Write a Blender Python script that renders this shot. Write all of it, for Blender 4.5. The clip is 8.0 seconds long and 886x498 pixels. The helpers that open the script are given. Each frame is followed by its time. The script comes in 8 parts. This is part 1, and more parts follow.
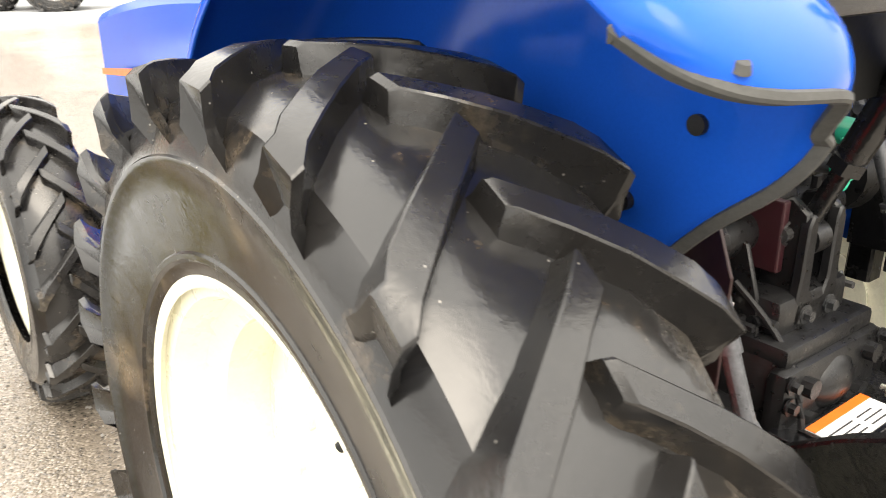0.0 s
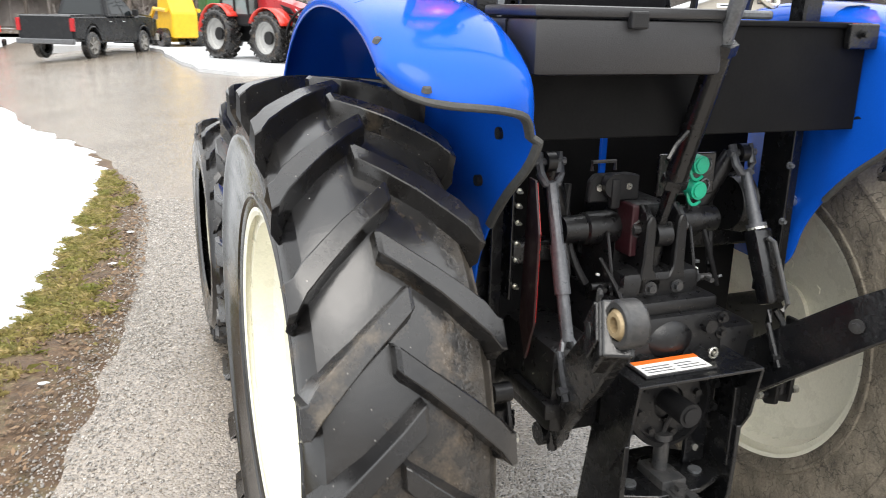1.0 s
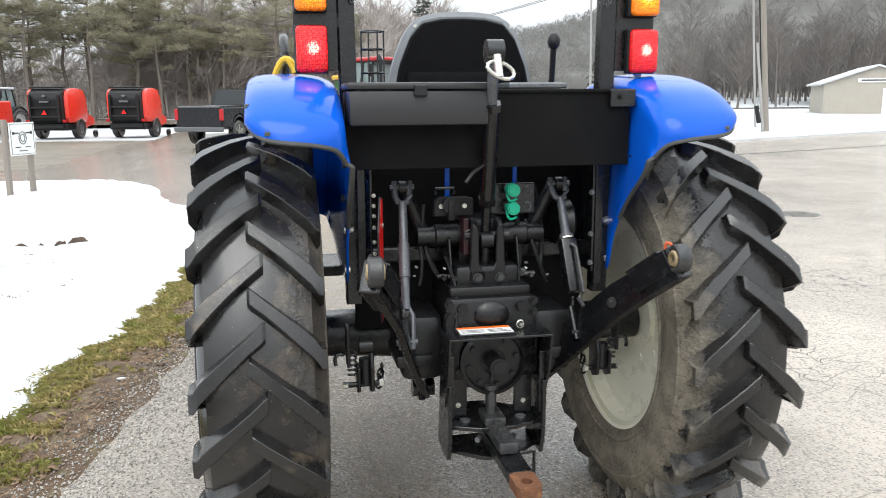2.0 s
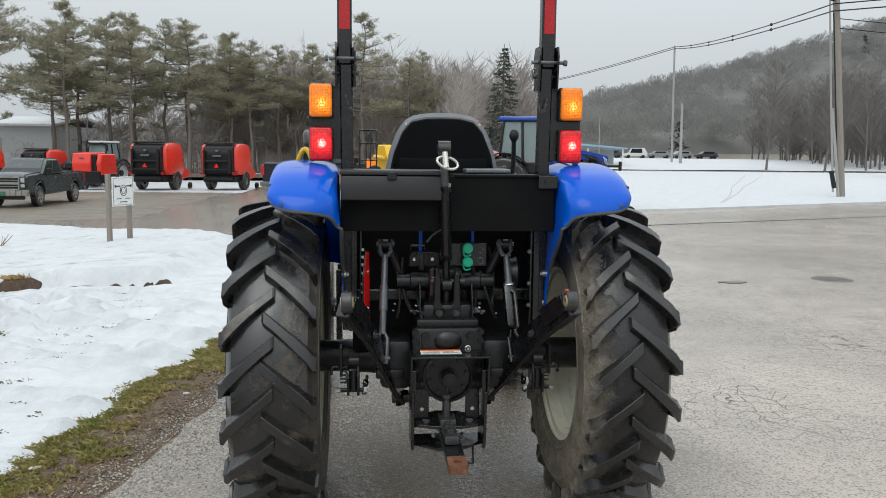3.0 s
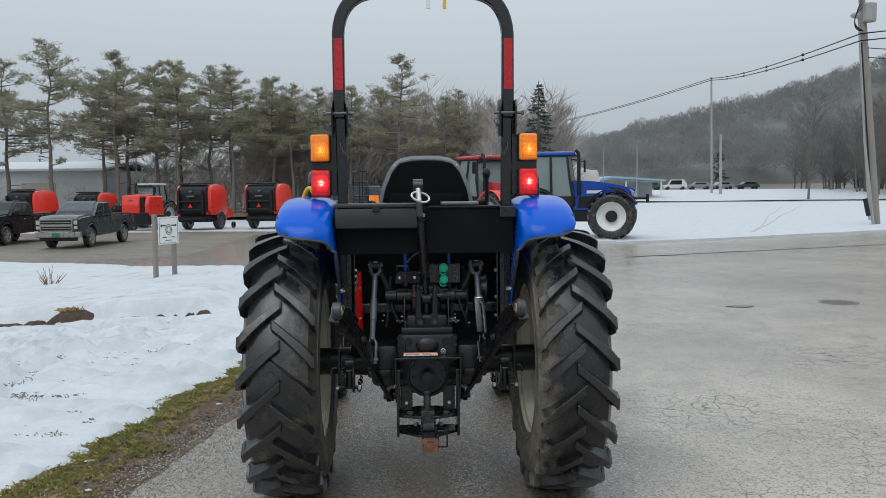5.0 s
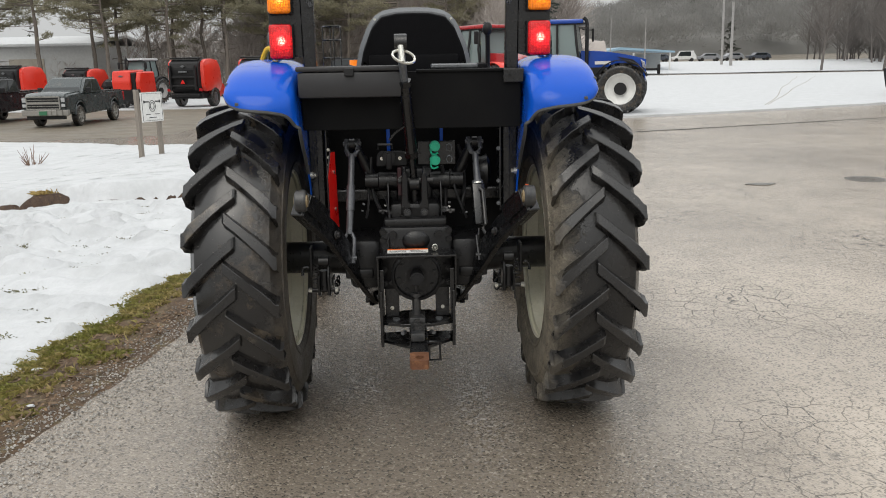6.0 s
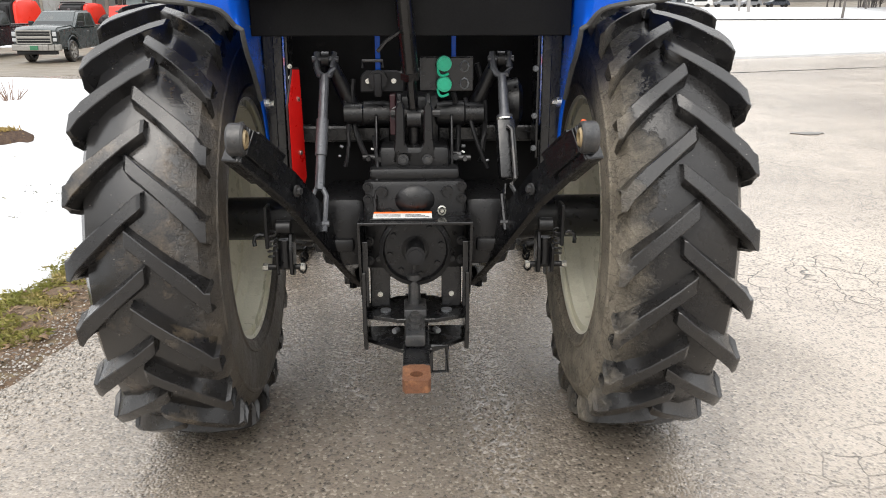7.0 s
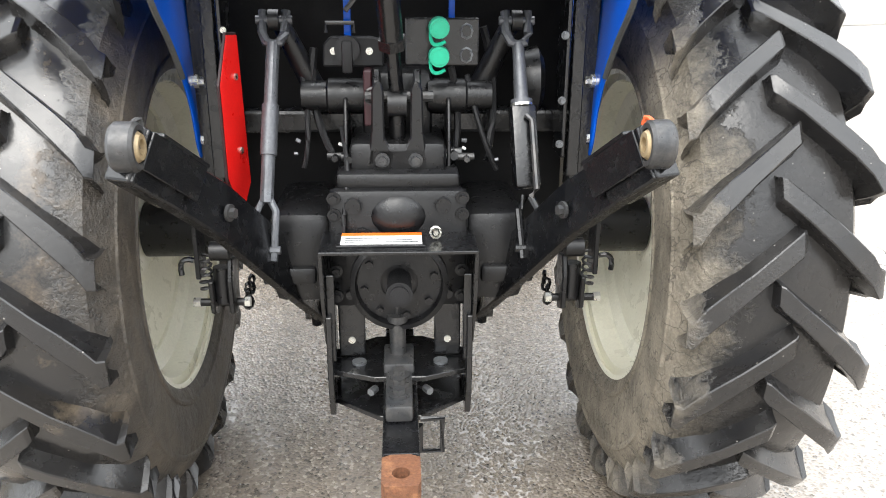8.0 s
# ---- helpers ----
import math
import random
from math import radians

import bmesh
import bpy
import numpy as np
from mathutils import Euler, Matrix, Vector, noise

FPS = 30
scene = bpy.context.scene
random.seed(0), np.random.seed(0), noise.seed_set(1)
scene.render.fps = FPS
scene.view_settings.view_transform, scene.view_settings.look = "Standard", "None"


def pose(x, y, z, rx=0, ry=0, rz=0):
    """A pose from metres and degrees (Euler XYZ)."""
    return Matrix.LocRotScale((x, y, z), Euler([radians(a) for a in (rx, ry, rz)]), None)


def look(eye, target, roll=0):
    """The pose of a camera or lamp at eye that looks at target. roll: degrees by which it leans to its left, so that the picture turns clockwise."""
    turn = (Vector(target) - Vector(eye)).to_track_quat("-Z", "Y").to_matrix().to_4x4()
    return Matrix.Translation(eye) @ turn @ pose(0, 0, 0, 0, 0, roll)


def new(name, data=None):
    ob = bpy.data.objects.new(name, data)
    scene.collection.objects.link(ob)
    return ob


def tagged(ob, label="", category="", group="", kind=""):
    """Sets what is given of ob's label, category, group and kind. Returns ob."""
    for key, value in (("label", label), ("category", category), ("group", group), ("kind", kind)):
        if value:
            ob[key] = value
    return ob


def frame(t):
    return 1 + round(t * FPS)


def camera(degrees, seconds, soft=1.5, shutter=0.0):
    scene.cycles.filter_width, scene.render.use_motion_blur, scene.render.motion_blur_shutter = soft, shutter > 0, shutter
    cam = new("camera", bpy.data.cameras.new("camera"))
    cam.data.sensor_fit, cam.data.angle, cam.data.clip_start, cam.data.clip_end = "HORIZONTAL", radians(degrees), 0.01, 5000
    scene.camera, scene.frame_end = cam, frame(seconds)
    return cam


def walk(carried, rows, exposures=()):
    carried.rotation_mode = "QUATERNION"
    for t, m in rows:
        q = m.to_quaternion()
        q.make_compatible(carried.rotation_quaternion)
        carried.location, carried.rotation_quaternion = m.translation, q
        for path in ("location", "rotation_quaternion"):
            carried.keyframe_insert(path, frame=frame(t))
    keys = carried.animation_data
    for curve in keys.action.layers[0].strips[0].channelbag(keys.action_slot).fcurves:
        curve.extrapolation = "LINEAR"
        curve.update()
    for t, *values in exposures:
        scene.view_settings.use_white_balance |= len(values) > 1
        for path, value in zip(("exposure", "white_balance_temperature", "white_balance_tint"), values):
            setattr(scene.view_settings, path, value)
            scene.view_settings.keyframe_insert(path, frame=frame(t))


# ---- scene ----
cam = camera(57.0, 8.0, soft=0.8, shutter=0.2)
PATH = [
    (0, (-1.324, -0.756, 1.655), (-0.185, 0.731, 0.954), -0.6),
    (0.5, (-1.262, -1.203, 1.671), (-0.388, 0.483, 1.046), -0.0),
    (1, (-1.211, -1.718, 1.687), (-0.517, 0.074, 1.131), 1.3),
    (1.5, (-0.949, -2.229, 1.691), (-0.484, -0.346, 1.205), 2.2),
    (1.7, (-0.834, -2.458, 1.649), (-0.402, -0.554, 1.214), 0.8),
    (2.8, (-0.439, -3.658, 1.765), (-0.208, -1.689, 1.503), 0.5),
    (3, (-0.385, -3.828, 1.78), (-0.192, -1.851, 1.547), 0.6),
    (3.5, (-0.364, -4.261, 1.763), (-0.199, -2.275, 1.593), -0.1),
    (4, (-0.281, -4.555, 1.801), (-0.163, -2.563, 1.668), -0.4),
    (4.2, (-0.259, -4.625, 1.801), (-0.148, -2.631, 1.681), -0.2),
    (5.3, (-0.073, -4.597, 1.745), (0.011, -2.608, 1.557), -0.7),
    (5.5, (-0.064, -4.392, 1.718), (0.02, -2.411, 1.455), -0.8),
    (6, (-0.023, -3.83, 1.711), (0.055, -1.881, 1.267), -1.0),
    (6.5, (0.031, -3.299, 1.617), (0.092, -1.368, 1.101), -1.0),
    (7, (0.006, -2.722, 1.515), (0.069, -0.806, 0.945), -0.1),
    (7.5, (-0.022, -2.3, 1.458), (0.08, -0.373, 0.931), 0.3),
    (8, (0.004, -1.997, 1.492), (0.108, -0.116, 0.819), 0.4),
]
walk(cam, [(t, look(eye, target, roll)) for t, eye, target, roll in PATH], exposures=((0, 1.65, 7650, 10), (0.5, 1.45, 7200, 10), (1, 1.05, 6800, 10), (1.5, 1.0, 6700, 10), (1.7, 0.95, 6600, 9), (2.8, 0.15, 6450, 6), (3.5, -0.15, 6250, 5), (4.0, -0.2, 6000, 5), (4.2, -0.2, 6000, 5), (5.3, -0.3, 6200, 5), (5.5, -0.25, 6450, 6), (6.0, 0.0, 6900, 9), (6.5, 0.28, 7000, 11), (7.0, 0.8, 6900, 11), (7.5, 1.25, 6750, 10), (8, 1.72, 6650, 9)))

# ---- world and light: overcast winter sky, wide soft sun ----
world = bpy.data.worlds.new("overcast_sky")
scene.world = world
world.use_nodes = True
wn, wl = world.node_tree.nodes, world.node_tree.links
wn.clear()
sky = wn.new("ShaderNodeTexSky")
sky.sky_type, sky.sun_disc = "NISHITA", False
sky.sun_elevation, sky.sun_rotation = radians(38), radians(200)
sky.air_density, sky.dust_density, sky.ozone_density = 1.0, 6.0, 1.0
sky_grey = wn.new("ShaderNodeHueSaturation")
sky_grey.inputs["Saturation"].default_value = 0.12
cloud = wn.new("ShaderNodeMix")
cloud.data_type = "RGBA"
cloud.inputs["Factor"].default_value = 0.88
cloud.inputs["B"].default_value = (7.4, 7.75, 8.2, 1)
bg, wout = wn.new("ShaderNodeBackground"), wn.new("ShaderNodeOutputWorld")
bg.inputs["Strength"].default_value = 0.085
up = wn.new("ShaderNodeTexCoord")
split = wn.new("ShaderNodeSeparateXYZ")
height = wn.new("ShaderNodeMapRange")  # an overcast sky grows brighter towards the zenith
height.interpolation_type = "SMOOTHSTEP"
for nm, v in (("From Min", 0.0), ("From Max", 0.75), ("To Min", 1.0), ("To Max", 2.3)):
    height.inputs[nm].default_value = v
grade = wn.new("ShaderNodeVectorMath")
grade.operation = "SCALE"
wl.new(up.outputs["Generated"], split.inputs["Vector"])
wl.new(split.outputs["Z"], height.inputs["Value"])
wl.new(cloud.outputs["Result"], grade.inputs["Vector"])
wl.new(height.outputs["Result"], grade.inputs["Scale"])
wl.new(sky.outputs["Color"], sky_grey.inputs["Color"])
wl.new(sky_grey.outputs["Color"], cloud.inputs["A"])
wl.new(grade.outputs["Vector"], bg.inputs["Color"])
wl.new(bg.outputs["Background"], wout.inputs["Surface"])

sun = new("sun", bpy.data.lights.new("sun", "SUN"))
sun.data.energy, sun.data.angle, sun.data.color = 0.7, radians(35), (1.0, 0.97, 0.93)
sun.matrix_world = look((0, 0, 30), (7, 17, 0))


# ---- materials ----
def material(name, base, rough=0.6, metal=0.0, second=None, scale=8.0, amount=0.5, fine=60.0, fine_amount=0.15,
             bump=0.0, bump_scale=80.0, third=None, third_scale=2.0, third_low=0.5, third_high=0.62, rough_var=0.12,
             coat=0.0, emit=None, emit_strength=0.0, island=0.0, stretch=(1, 1, 1), generated=False, spec=0.5, each=0.0, speck=None, speck_scale=60.0, mud=None, bump_dist=0.004):
    """A procedural surface: base colour, a second colour in patches, fine grain, stains of a third colour, gloss that varies and relief."""
    m = bpy.data.materials.new(name)
    m.use_nodes = True
    n, k = m.node_tree.nodes, m.node_tree.links
    p = n["Principled BSDF"]
    tc, mp = n.new("ShaderNodeTexCoord"), n.new("ShaderNodeMapping")
    mp.inputs["Scale"].default_value = stretch
    if each:  # pieces that share a mesh take their grain from different spots
        off, oi = n.new("ShaderNodeVectorMath"), n.new("ShaderNodeObjectInfo")
        off.operation = "MULTIPLY_ADD"
        k.new(oi.outputs["Random"], off.inputs[0])
        off.inputs[1].default_value = (7.0, 13.0, 5.0)
        k.new(tc.outputs["Object"], off.inputs[2])
        k.new(off.outputs["Vector"], mp.inputs["Vector"])
    else:
        k.new(tc.outputs["Generated" if generated else "Object"], mp.inputs["Vector"])

    def noise_tex(s, detail=5.0, rough_n=0.6):
        t = n.new("ShaderNodeTexNoise")
        t.inputs["Scale"].default_value, t.inputs["Detail"].default_value, t.inputs["Roughness"].default_value = s, detail, rough_n
        k.new(mp.outputs["Vector"], t.inputs["Vector"])
        return t.outputs["Fac"]

    def ramp(f, lo, hi, a=0.0, b=1.0):
        r = n.new("ShaderNodeMapRange")
        r.inputs["From Min"].default_value, r.inputs["From Max"].default_value = lo, hi
        r.inputs["To Min"].default_value, r.inputs["To Max"].default_value = a, b
        k.new(f, r.inputs["Value"])
        return r.outputs["Result"]

    def mix(a, b, f, mode="MIX"):
        x = n.new("ShaderNodeMix")
        x.data_type, x.blend_type = "RGBA", mode
        for v, s in ((a, "A"), (b, "B")):
            if isinstance(v, tuple):
                x.inputs[s].default_value = (*v[:3], 1)
            else:
                k.new(v, x.inputs[s])
        if isinstance(f, float):
            x.inputs["Factor"].default_value = f
        else:
            k.new(f, x.inputs["Factor"])
        return x.outputs["Result"]

    big = noise_tex(scale)
    col = mix(base, second or tuple(c * 0.7 for c in base), ramp(big, 0.35, 0.7, 0.0, amount))
    if third:
        col = mix(col, third, ramp(noise_tex(third_scale, 6.0, 0.65), third_low, third_high))
    if mud:  # mud caked on one side of a wheel: colour, and where along the axle it starts and is full
        sx, ad = n.new("ShaderNodeSeparateXYZ"), n.new("ShaderNodeMath")
        k.new(tc.outputs["Object"], sx.inputs["Vector"])
        ad.operation = "MULTIPLY_ADD"
        k.new(noise_tex(5.0, 8.0, 0.72), ad.inputs[0])
        ad.inputs[1].default_value = 0.34 * (1 if mud[2] > mud[1] else -1)
        k.new(sx.outputs["X"], ad.inputs[2])
        shift = 0.17 * (1 if mud[2] > mud[1] else -1)
        tone = mix(mud[0], tuple(c * 0.62 for c in mud[0]), ramp(noise_tex(11.0, 6.0), 0.4, 0.65))
        caked = ramp(ad.outputs["Value"], mud[1] + shift, mud[2] + shift)
        cracks = n.new("ShaderNodeTexVoronoi")
        cracks.feature = "DISTANCE_TO_EDGE"
        cracks.inputs["Scale"].default_value = 14.0
        bent = n.new("ShaderNodeVectorMath")
        bent.operation = "MULTIPLY_ADD"
        nz = n.new("ShaderNodeTexNoise")
        nz.inputs["Scale"].default_value, nz.inputs["Detail"].default_value = 9.0, 4.0
        k.new(mp.outputs["Vector"], nz.inputs["Vector"])
        k.new(nz.outputs["Color"], bent.inputs[0])
        bent.inputs[1].default_value = (0.22, 0.22, 0.22)
        k.new(mp.outputs["Vector"], bent.inputs[2])
        k.new(bent.outputs["Vector"], cracks.inputs["Vector"])
        tone = mix(tone, tuple(c * 0.22 for c in mud[0]), ramp(cracks.outputs["Distance"], 0.0, 0.035, 0.8, 0.0))
        col = mix(col, tone, caked)
    if speck:  # pale specks: grit, and droplet glints put into the colour
        vt = n.new("ShaderNodeTexVoronoi")
        vt.inputs["Scale"].default_value = speck_scale
        k.new(mp.outputs["Vector"], vt.inputs["Vector"])
        sc, ml = n.new("ShaderNodeSeparateColor"), n.new("ShaderNodeMath")
        ml.operation = "MULTIPLY"
        k.new(vt.outputs["Color"], sc.inputs["Color"])
        k.new(ramp(vt.outputs["Distance"], 0.05, 0.13, 1.0, 0.0), ml.inputs[0])
        k.new(ramp(sc.outputs["Red"], 0.86, 0.88), ml.inputs[1])
        col = mix(col, speck, ml.outputs["Value"])
    if fine_amount:
        g = ramp(noise_tex(fine, 3.0), 0.3, 0.7, 1 - fine_amount, 1 + fine_amount)
        c = n.new("ShaderNodeCombineColor")
        for s in ("Red", "Green", "Blue"):
            k.new(g, c.inputs[s])
        col = mix(col, c.outputs["Color"], 1.0, "MULTIPLY")
    for amt, node, out in ((island, "ShaderNodeNewGeometry", "Random Per Island"), (each, "ShaderNodeObjectInfo", "Random")):
        if amt:
            r = ramp(n.new(node).outputs[out], 0, 1, 1 - amt, 1 + amt)
            c = n.new("ShaderNodeCombineColor")
            for s in ("Red", "Green", "Blue"):
                k.new(r, c.inputs[s])
            col = mix(col, c.outputs["Color"], 1.0, "MULTIPLY")
    k.new(col, p.inputs["Base Color"])
    gloss = ramp(noise_tex(scale * 2.3), 0.3, 0.7, max(0.02, rough - rough_var), min(1, rough + rough_var))
    if mud:  # caked mud is dull
        dull = n.new("ShaderNodeMix")
        k.new(caked, dull.inputs["Factor"])
        k.new(gloss, dull.inputs["A"])
        dull.inputs["B"].default_value = 0.72
        gloss = dull.outputs["Result"]
    k.new(gloss, p.inputs["Roughness"])
    p.inputs["Metallic"].default_value = metal
    p.inputs["Specular IOR Level"].default_value = spec
    if coat:
        p.inputs["Coat Weight"].default_value, p.inputs["Coat Roughness"].default_value = coat, 0.08
    if bump:
        b = n.new("ShaderNodeBump")
        b.inputs["Strength"].default_value, b.inputs["Distance"].default_value = min(1, bump), bump_dist
        k.new(noise_tex(bump_scale, 4.0), b.inputs["Height"])
        k.new(b.outputs["Normal"], p.inputs["Normal"])
        if mud:
            b2, hm = n.new("ShaderNodeBump"), n.new("ShaderNodeMath")
            hm.operation = "MULTIPLY"
            k.new(caked, hm.inputs[0])
            k.new(noise_tex(16.0, 7.0, 0.7), hm.inputs[1])
            b2.inputs["Strength"].default_value, b2.inputs["Distance"].default_value = 1.0, 0.022
            k.new(hm.outputs["Value"], b2.inputs["Height"])
            k.new(b.outputs["Normal"], b2.inputs["Normal"])
            k.new(b2.outputs["Normal"], p.inputs["Normal"])
    if emit:
        p.inputs["Emission Color"].default_value, p.inputs["Emission Strength"].default_value = (*emit, 1), emit_strength
    return m


def leafy(m, share, tint):
    """Lets light pass through thin leaves."""
    n, k = m.node_tree.nodes, m.node_tree.links
    mixer, tr = n.new("ShaderNodeMixShader"), n.new("ShaderNodeBsdfTranslucent")
    tr.inputs["Color"].default_value = (*tint, 1)
    mixer.inputs[0].default_value = share
    k.new(n["Principled BSDF"].outputs["BSDF"], mixer.inputs[1])
    k.new(tr.outputs["BSDF"], mixer.inputs[2])
    k.new(mixer.outputs["Shader"], n["Material Output"].inputs["Surface"])
    return m


def glass_material(name, tint, rough=0.03, clear=0.6):
    m = bpy.data.materials.new(name)
    m.use_nodes = True
    p = m.node_tree.nodes["Principled BSDF"]
    p.inputs["Base Color"].default_value = (*tint, 1)
    p.inputs["Roughness"].default_value = rough
    p.inputs["Transmission Weight"].default_value = clear
    return m


RUBBER = material("tyre_rubber", (0.011, 0.011, 0.012), 0.24, second=(0.024, 0.022, 0.020), scale=4, amount=0.8, fine=160, fine_amount=0.2,
                  third=(0.15, 0.112, 0.075), third_scale=5.0, third_low=0.55, third_high=0.76, bump=0.10, bump_scale=55, rough_var=0.12, spec=0.6, speck=(0.24, 0.225, 0.205))
LUG = material("tyre_lug_rubber", (0.010, 0.010, 0.011), 0.24, second=(0.022, 0.020, 0.018), scale=6, amount=0.8, fine=200, fine_amount=0.25,
               third=(0.16, 0.125, 0.085), third_scale=5.0, third_low=0.58, third_high=0.80, bump=0.15, bump_scale=90, rough_var=0.12, each=0.12, spec=0.65, speck=(0.24, 0.225, 0.205))
BLUE = material("blue_paint", (0.0025, 0.086, 0.52), 0.13, spec=0.22, second=(0.002, 0.074, 0.46), scale=3, amount=0.6, fine=200, fine_amount=0.04,
                rough_var=0.05, coat=0.06, bump=0.03, bump_scale=30)
BLACK = material("black_paint", (0.0045, 0.0048, 0.006), 0.22, spec=0.6, second=(0.008, 0.008, 0.008), scale=14, amount=0.8, fine=150, fine_amount=0.3,
                 third=(0.04, 0.037, 0.032), third_scale=18, third_low=0.66, third_high=0.80, bump=0.25, bump_scale=90, rough_var=0.14)
CAST = material("black_cast_iron", (0.0065, 0.0065, 0.0075), 0.36, spec=0.45, second=(0.007, 0.007, 0.007), scale=22, amount=0.8, fine=160, fine_amount=0.15,
                third=(0.03, 0.028, 0.025), third_scale=26, third_low=0.70, third_high=0.80, bump=0.16, bump_scale=150, rough_var=0.15)
PLASTIC = material("black_plastic", (0.009, 0.009, 0.010), 0.48, spec=0.3, second=(0.02, 0.02, 0.021), scale=6, amount=0.6, fine=300, fine_amount=0.15,
                   bump=0.3, bump_scale=400, rough_var=0.08)
TOOLBOX = material("dark_grey_tool_box_plastic", (0.020, 0.020, 0.022), 0.36, spec=0.5, second=(0.026, 0.026, 0.028), scale=6, amount=0.6, fine=300, fine_amount=0.12,
                   bump=0.2, bump_scale=350, rough_var=0.06)
SEAT_VINYL = material("seat_vinyl", (0.005, 0.005, 0.006), 0.6, spec=0.08, scale=12, fine=200, bump=0.3, bump_scale=160)
PIPING = material("grey_seat_edge", (0.17, 0.18, 0.19), 0.5, scale=10, fine=200, bump=0.3, bump_scale=160)
PANEL = material("matt_black_panel", (0.0045, 0.0045, 0.005), 0.5, spec=0.10, second=(0.008, 0.008, 0.008), scale=5, amount=0.8, fine=150, fine_amount=0.2,
                 third=(0.03, 0.028, 0.025), third_scale=9, third_low=0.66, third_high=0.82, bump=0.1, bump_scale=60)
GREYPAINT = material("grey_painted_steel", (0.10, 0.105, 0.115), 0.36, metal=0.3, second=(0.07, 0.072, 0.078), scale=20, amount=0.8, fine=150, fine_amount=0.2, bump=0.15, bump_scale=90)
STEEL = material("grey_steel", (0.17, 0.18, 0.19), 0.38, metal=0.55, second=(0.10, 0.10, 0.105), scale=18, amount=0.8, fine=150, fine_amount=0.2,
                 bump=0.2, bump_scale=90)
DARKSTEEL = material("worn_dark_steel", (0.036, 0.038, 0.041), 0.36, metal=0.35, second=(0.09, 0.085, 0.08), scale=25, amount=0.8, fine=150, fine_amount=0.2, bump=0.2, bump_scale=90)
BRASS = material("brassy_ball", (0.36, 0.28, 0.17), 0.45, metal=0.3, second=(0.25, 0.17, 0.08), scale=30, amount=0.8, fine=150)
ZINC = material("zinc_plated_bolt", (0.66, 0.66, 0.62), 0.3, metal=0.9, second=(0.5, 0.47, 0.38), scale=30, fine=200, fine_amount=0.1)
CREAM = material("cream_rim_paint", (0.85, 0.83, 0.69), 0.30, second=(0.79, 0.77, 0.63), scale=5, amount=0.6, fine=120, fine_amount=0.05,
                 third=(0.30, 0.25, 0.17), third_scale=9, third_low=0.70, third_high=0.80, rough_var=0.08, coat=0.2)
TRIM = material("grey_rubber_trim", (0.06, 0.06, 0.057), 0.7, scale=20, fine=150, bump=0.2)
RED = material("red_reflective_paint", (0.75, 0.012, 0.01), 0.35, second=(0.6, 0.01, 0.008), scale=6, fine=200, fine_amount=0.06)
RED_BACK = material("dark_red_back", (0.020, 0.004, 0.005), 0.5, scale=8)
REFLECT = material("red_reflector_tape", (0.42, 0.008, 0.012), 0.25, second=(0.30, 0.006, 0.01), scale=40, fine=300)
GREEN = material("green_cap_plastic", (0.005, 0.36, 0.21), 0.35, second=(0.004, 0.28, 0.16), scale=20, fine=150, fine_amount=0.06)


def lens_material(name, base, glow, hot, strength):
    """A lit lamp lens: moulded dots, brightest round the bulb, which is at the object's origin."""
    m = bpy.data.materials.new(name)
    m.use_nodes = True
    n, k = m.node_tree.nodes, m.node_tree.links
    p = n["Principled BSDF"]
    tc, ln, dots = n.new("ShaderNodeTexCoord"), n.new("ShaderNodeVectorMath"), n.new("ShaderNodeTexVoronoi")
    ln.operation = "LENGTH"
    dots.inputs["Scale"].default_value = 140.0
    dots.inputs["Randomness"].default_value = 0.55
    k.new(tc.outputs["Object"], ln.inputs[0])
    k.new(tc.outputs["Object"], dots.inputs["Vector"])

    def rng(sock, lo, hi, a, b):
        r = n.new("ShaderNodeMapRange")
        r.interpolation_type = "SMOOTHSTEP"
        for nm, v in (("From Min", lo), ("From Max", hi), ("To Min", a), ("To Max", b)):
            r.inputs[nm].default_value = v
        k.new(sock, r.inputs["Value"])
        return r.outputs["Result"]
    mul = n.new("ShaderNodeMath")
    mul.operation = "MULTIPLY"
    k.new(rng(ln.outputs["Value"], 0.006, 0.060, strength, 0.28), mul.inputs[0])
    k.new(rng(dots.outputs["Distance"], 0.12, 0.55, 1.9, 0.10), mul.inputs[1])
    mix = n.new("ShaderNodeMix")
    mix.data_type = "RGBA"
    k.new(rng(ln.outputs["Value"], 0.006, 0.026, 1.0, 0.0), mix.inputs["Factor"])
    mix.inputs["A"].default_value, mix.inputs["B"].default_value = (*glow, 1), (*hot, 1)
    p.inputs["Base Color"].default_value = (*base, 1)
    p.inputs["Roughness"].default_value = 0.18
    k.new(mix.outputs["Result"], p.inputs["Emission Color"])
    k.new(mul.outputs["Value"], p.inputs["Emission Strength"])
    b = n.new("ShaderNodeBump")
    b.inputs["Strength"].default_value, b.inputs["Distance"].default_value = 0.8, 0.003
    k.new(dots.outputs["Distance"], b.inputs["Height"])
    k.new(b.outputs["Normal"], p.inputs["Normal"])
    return m


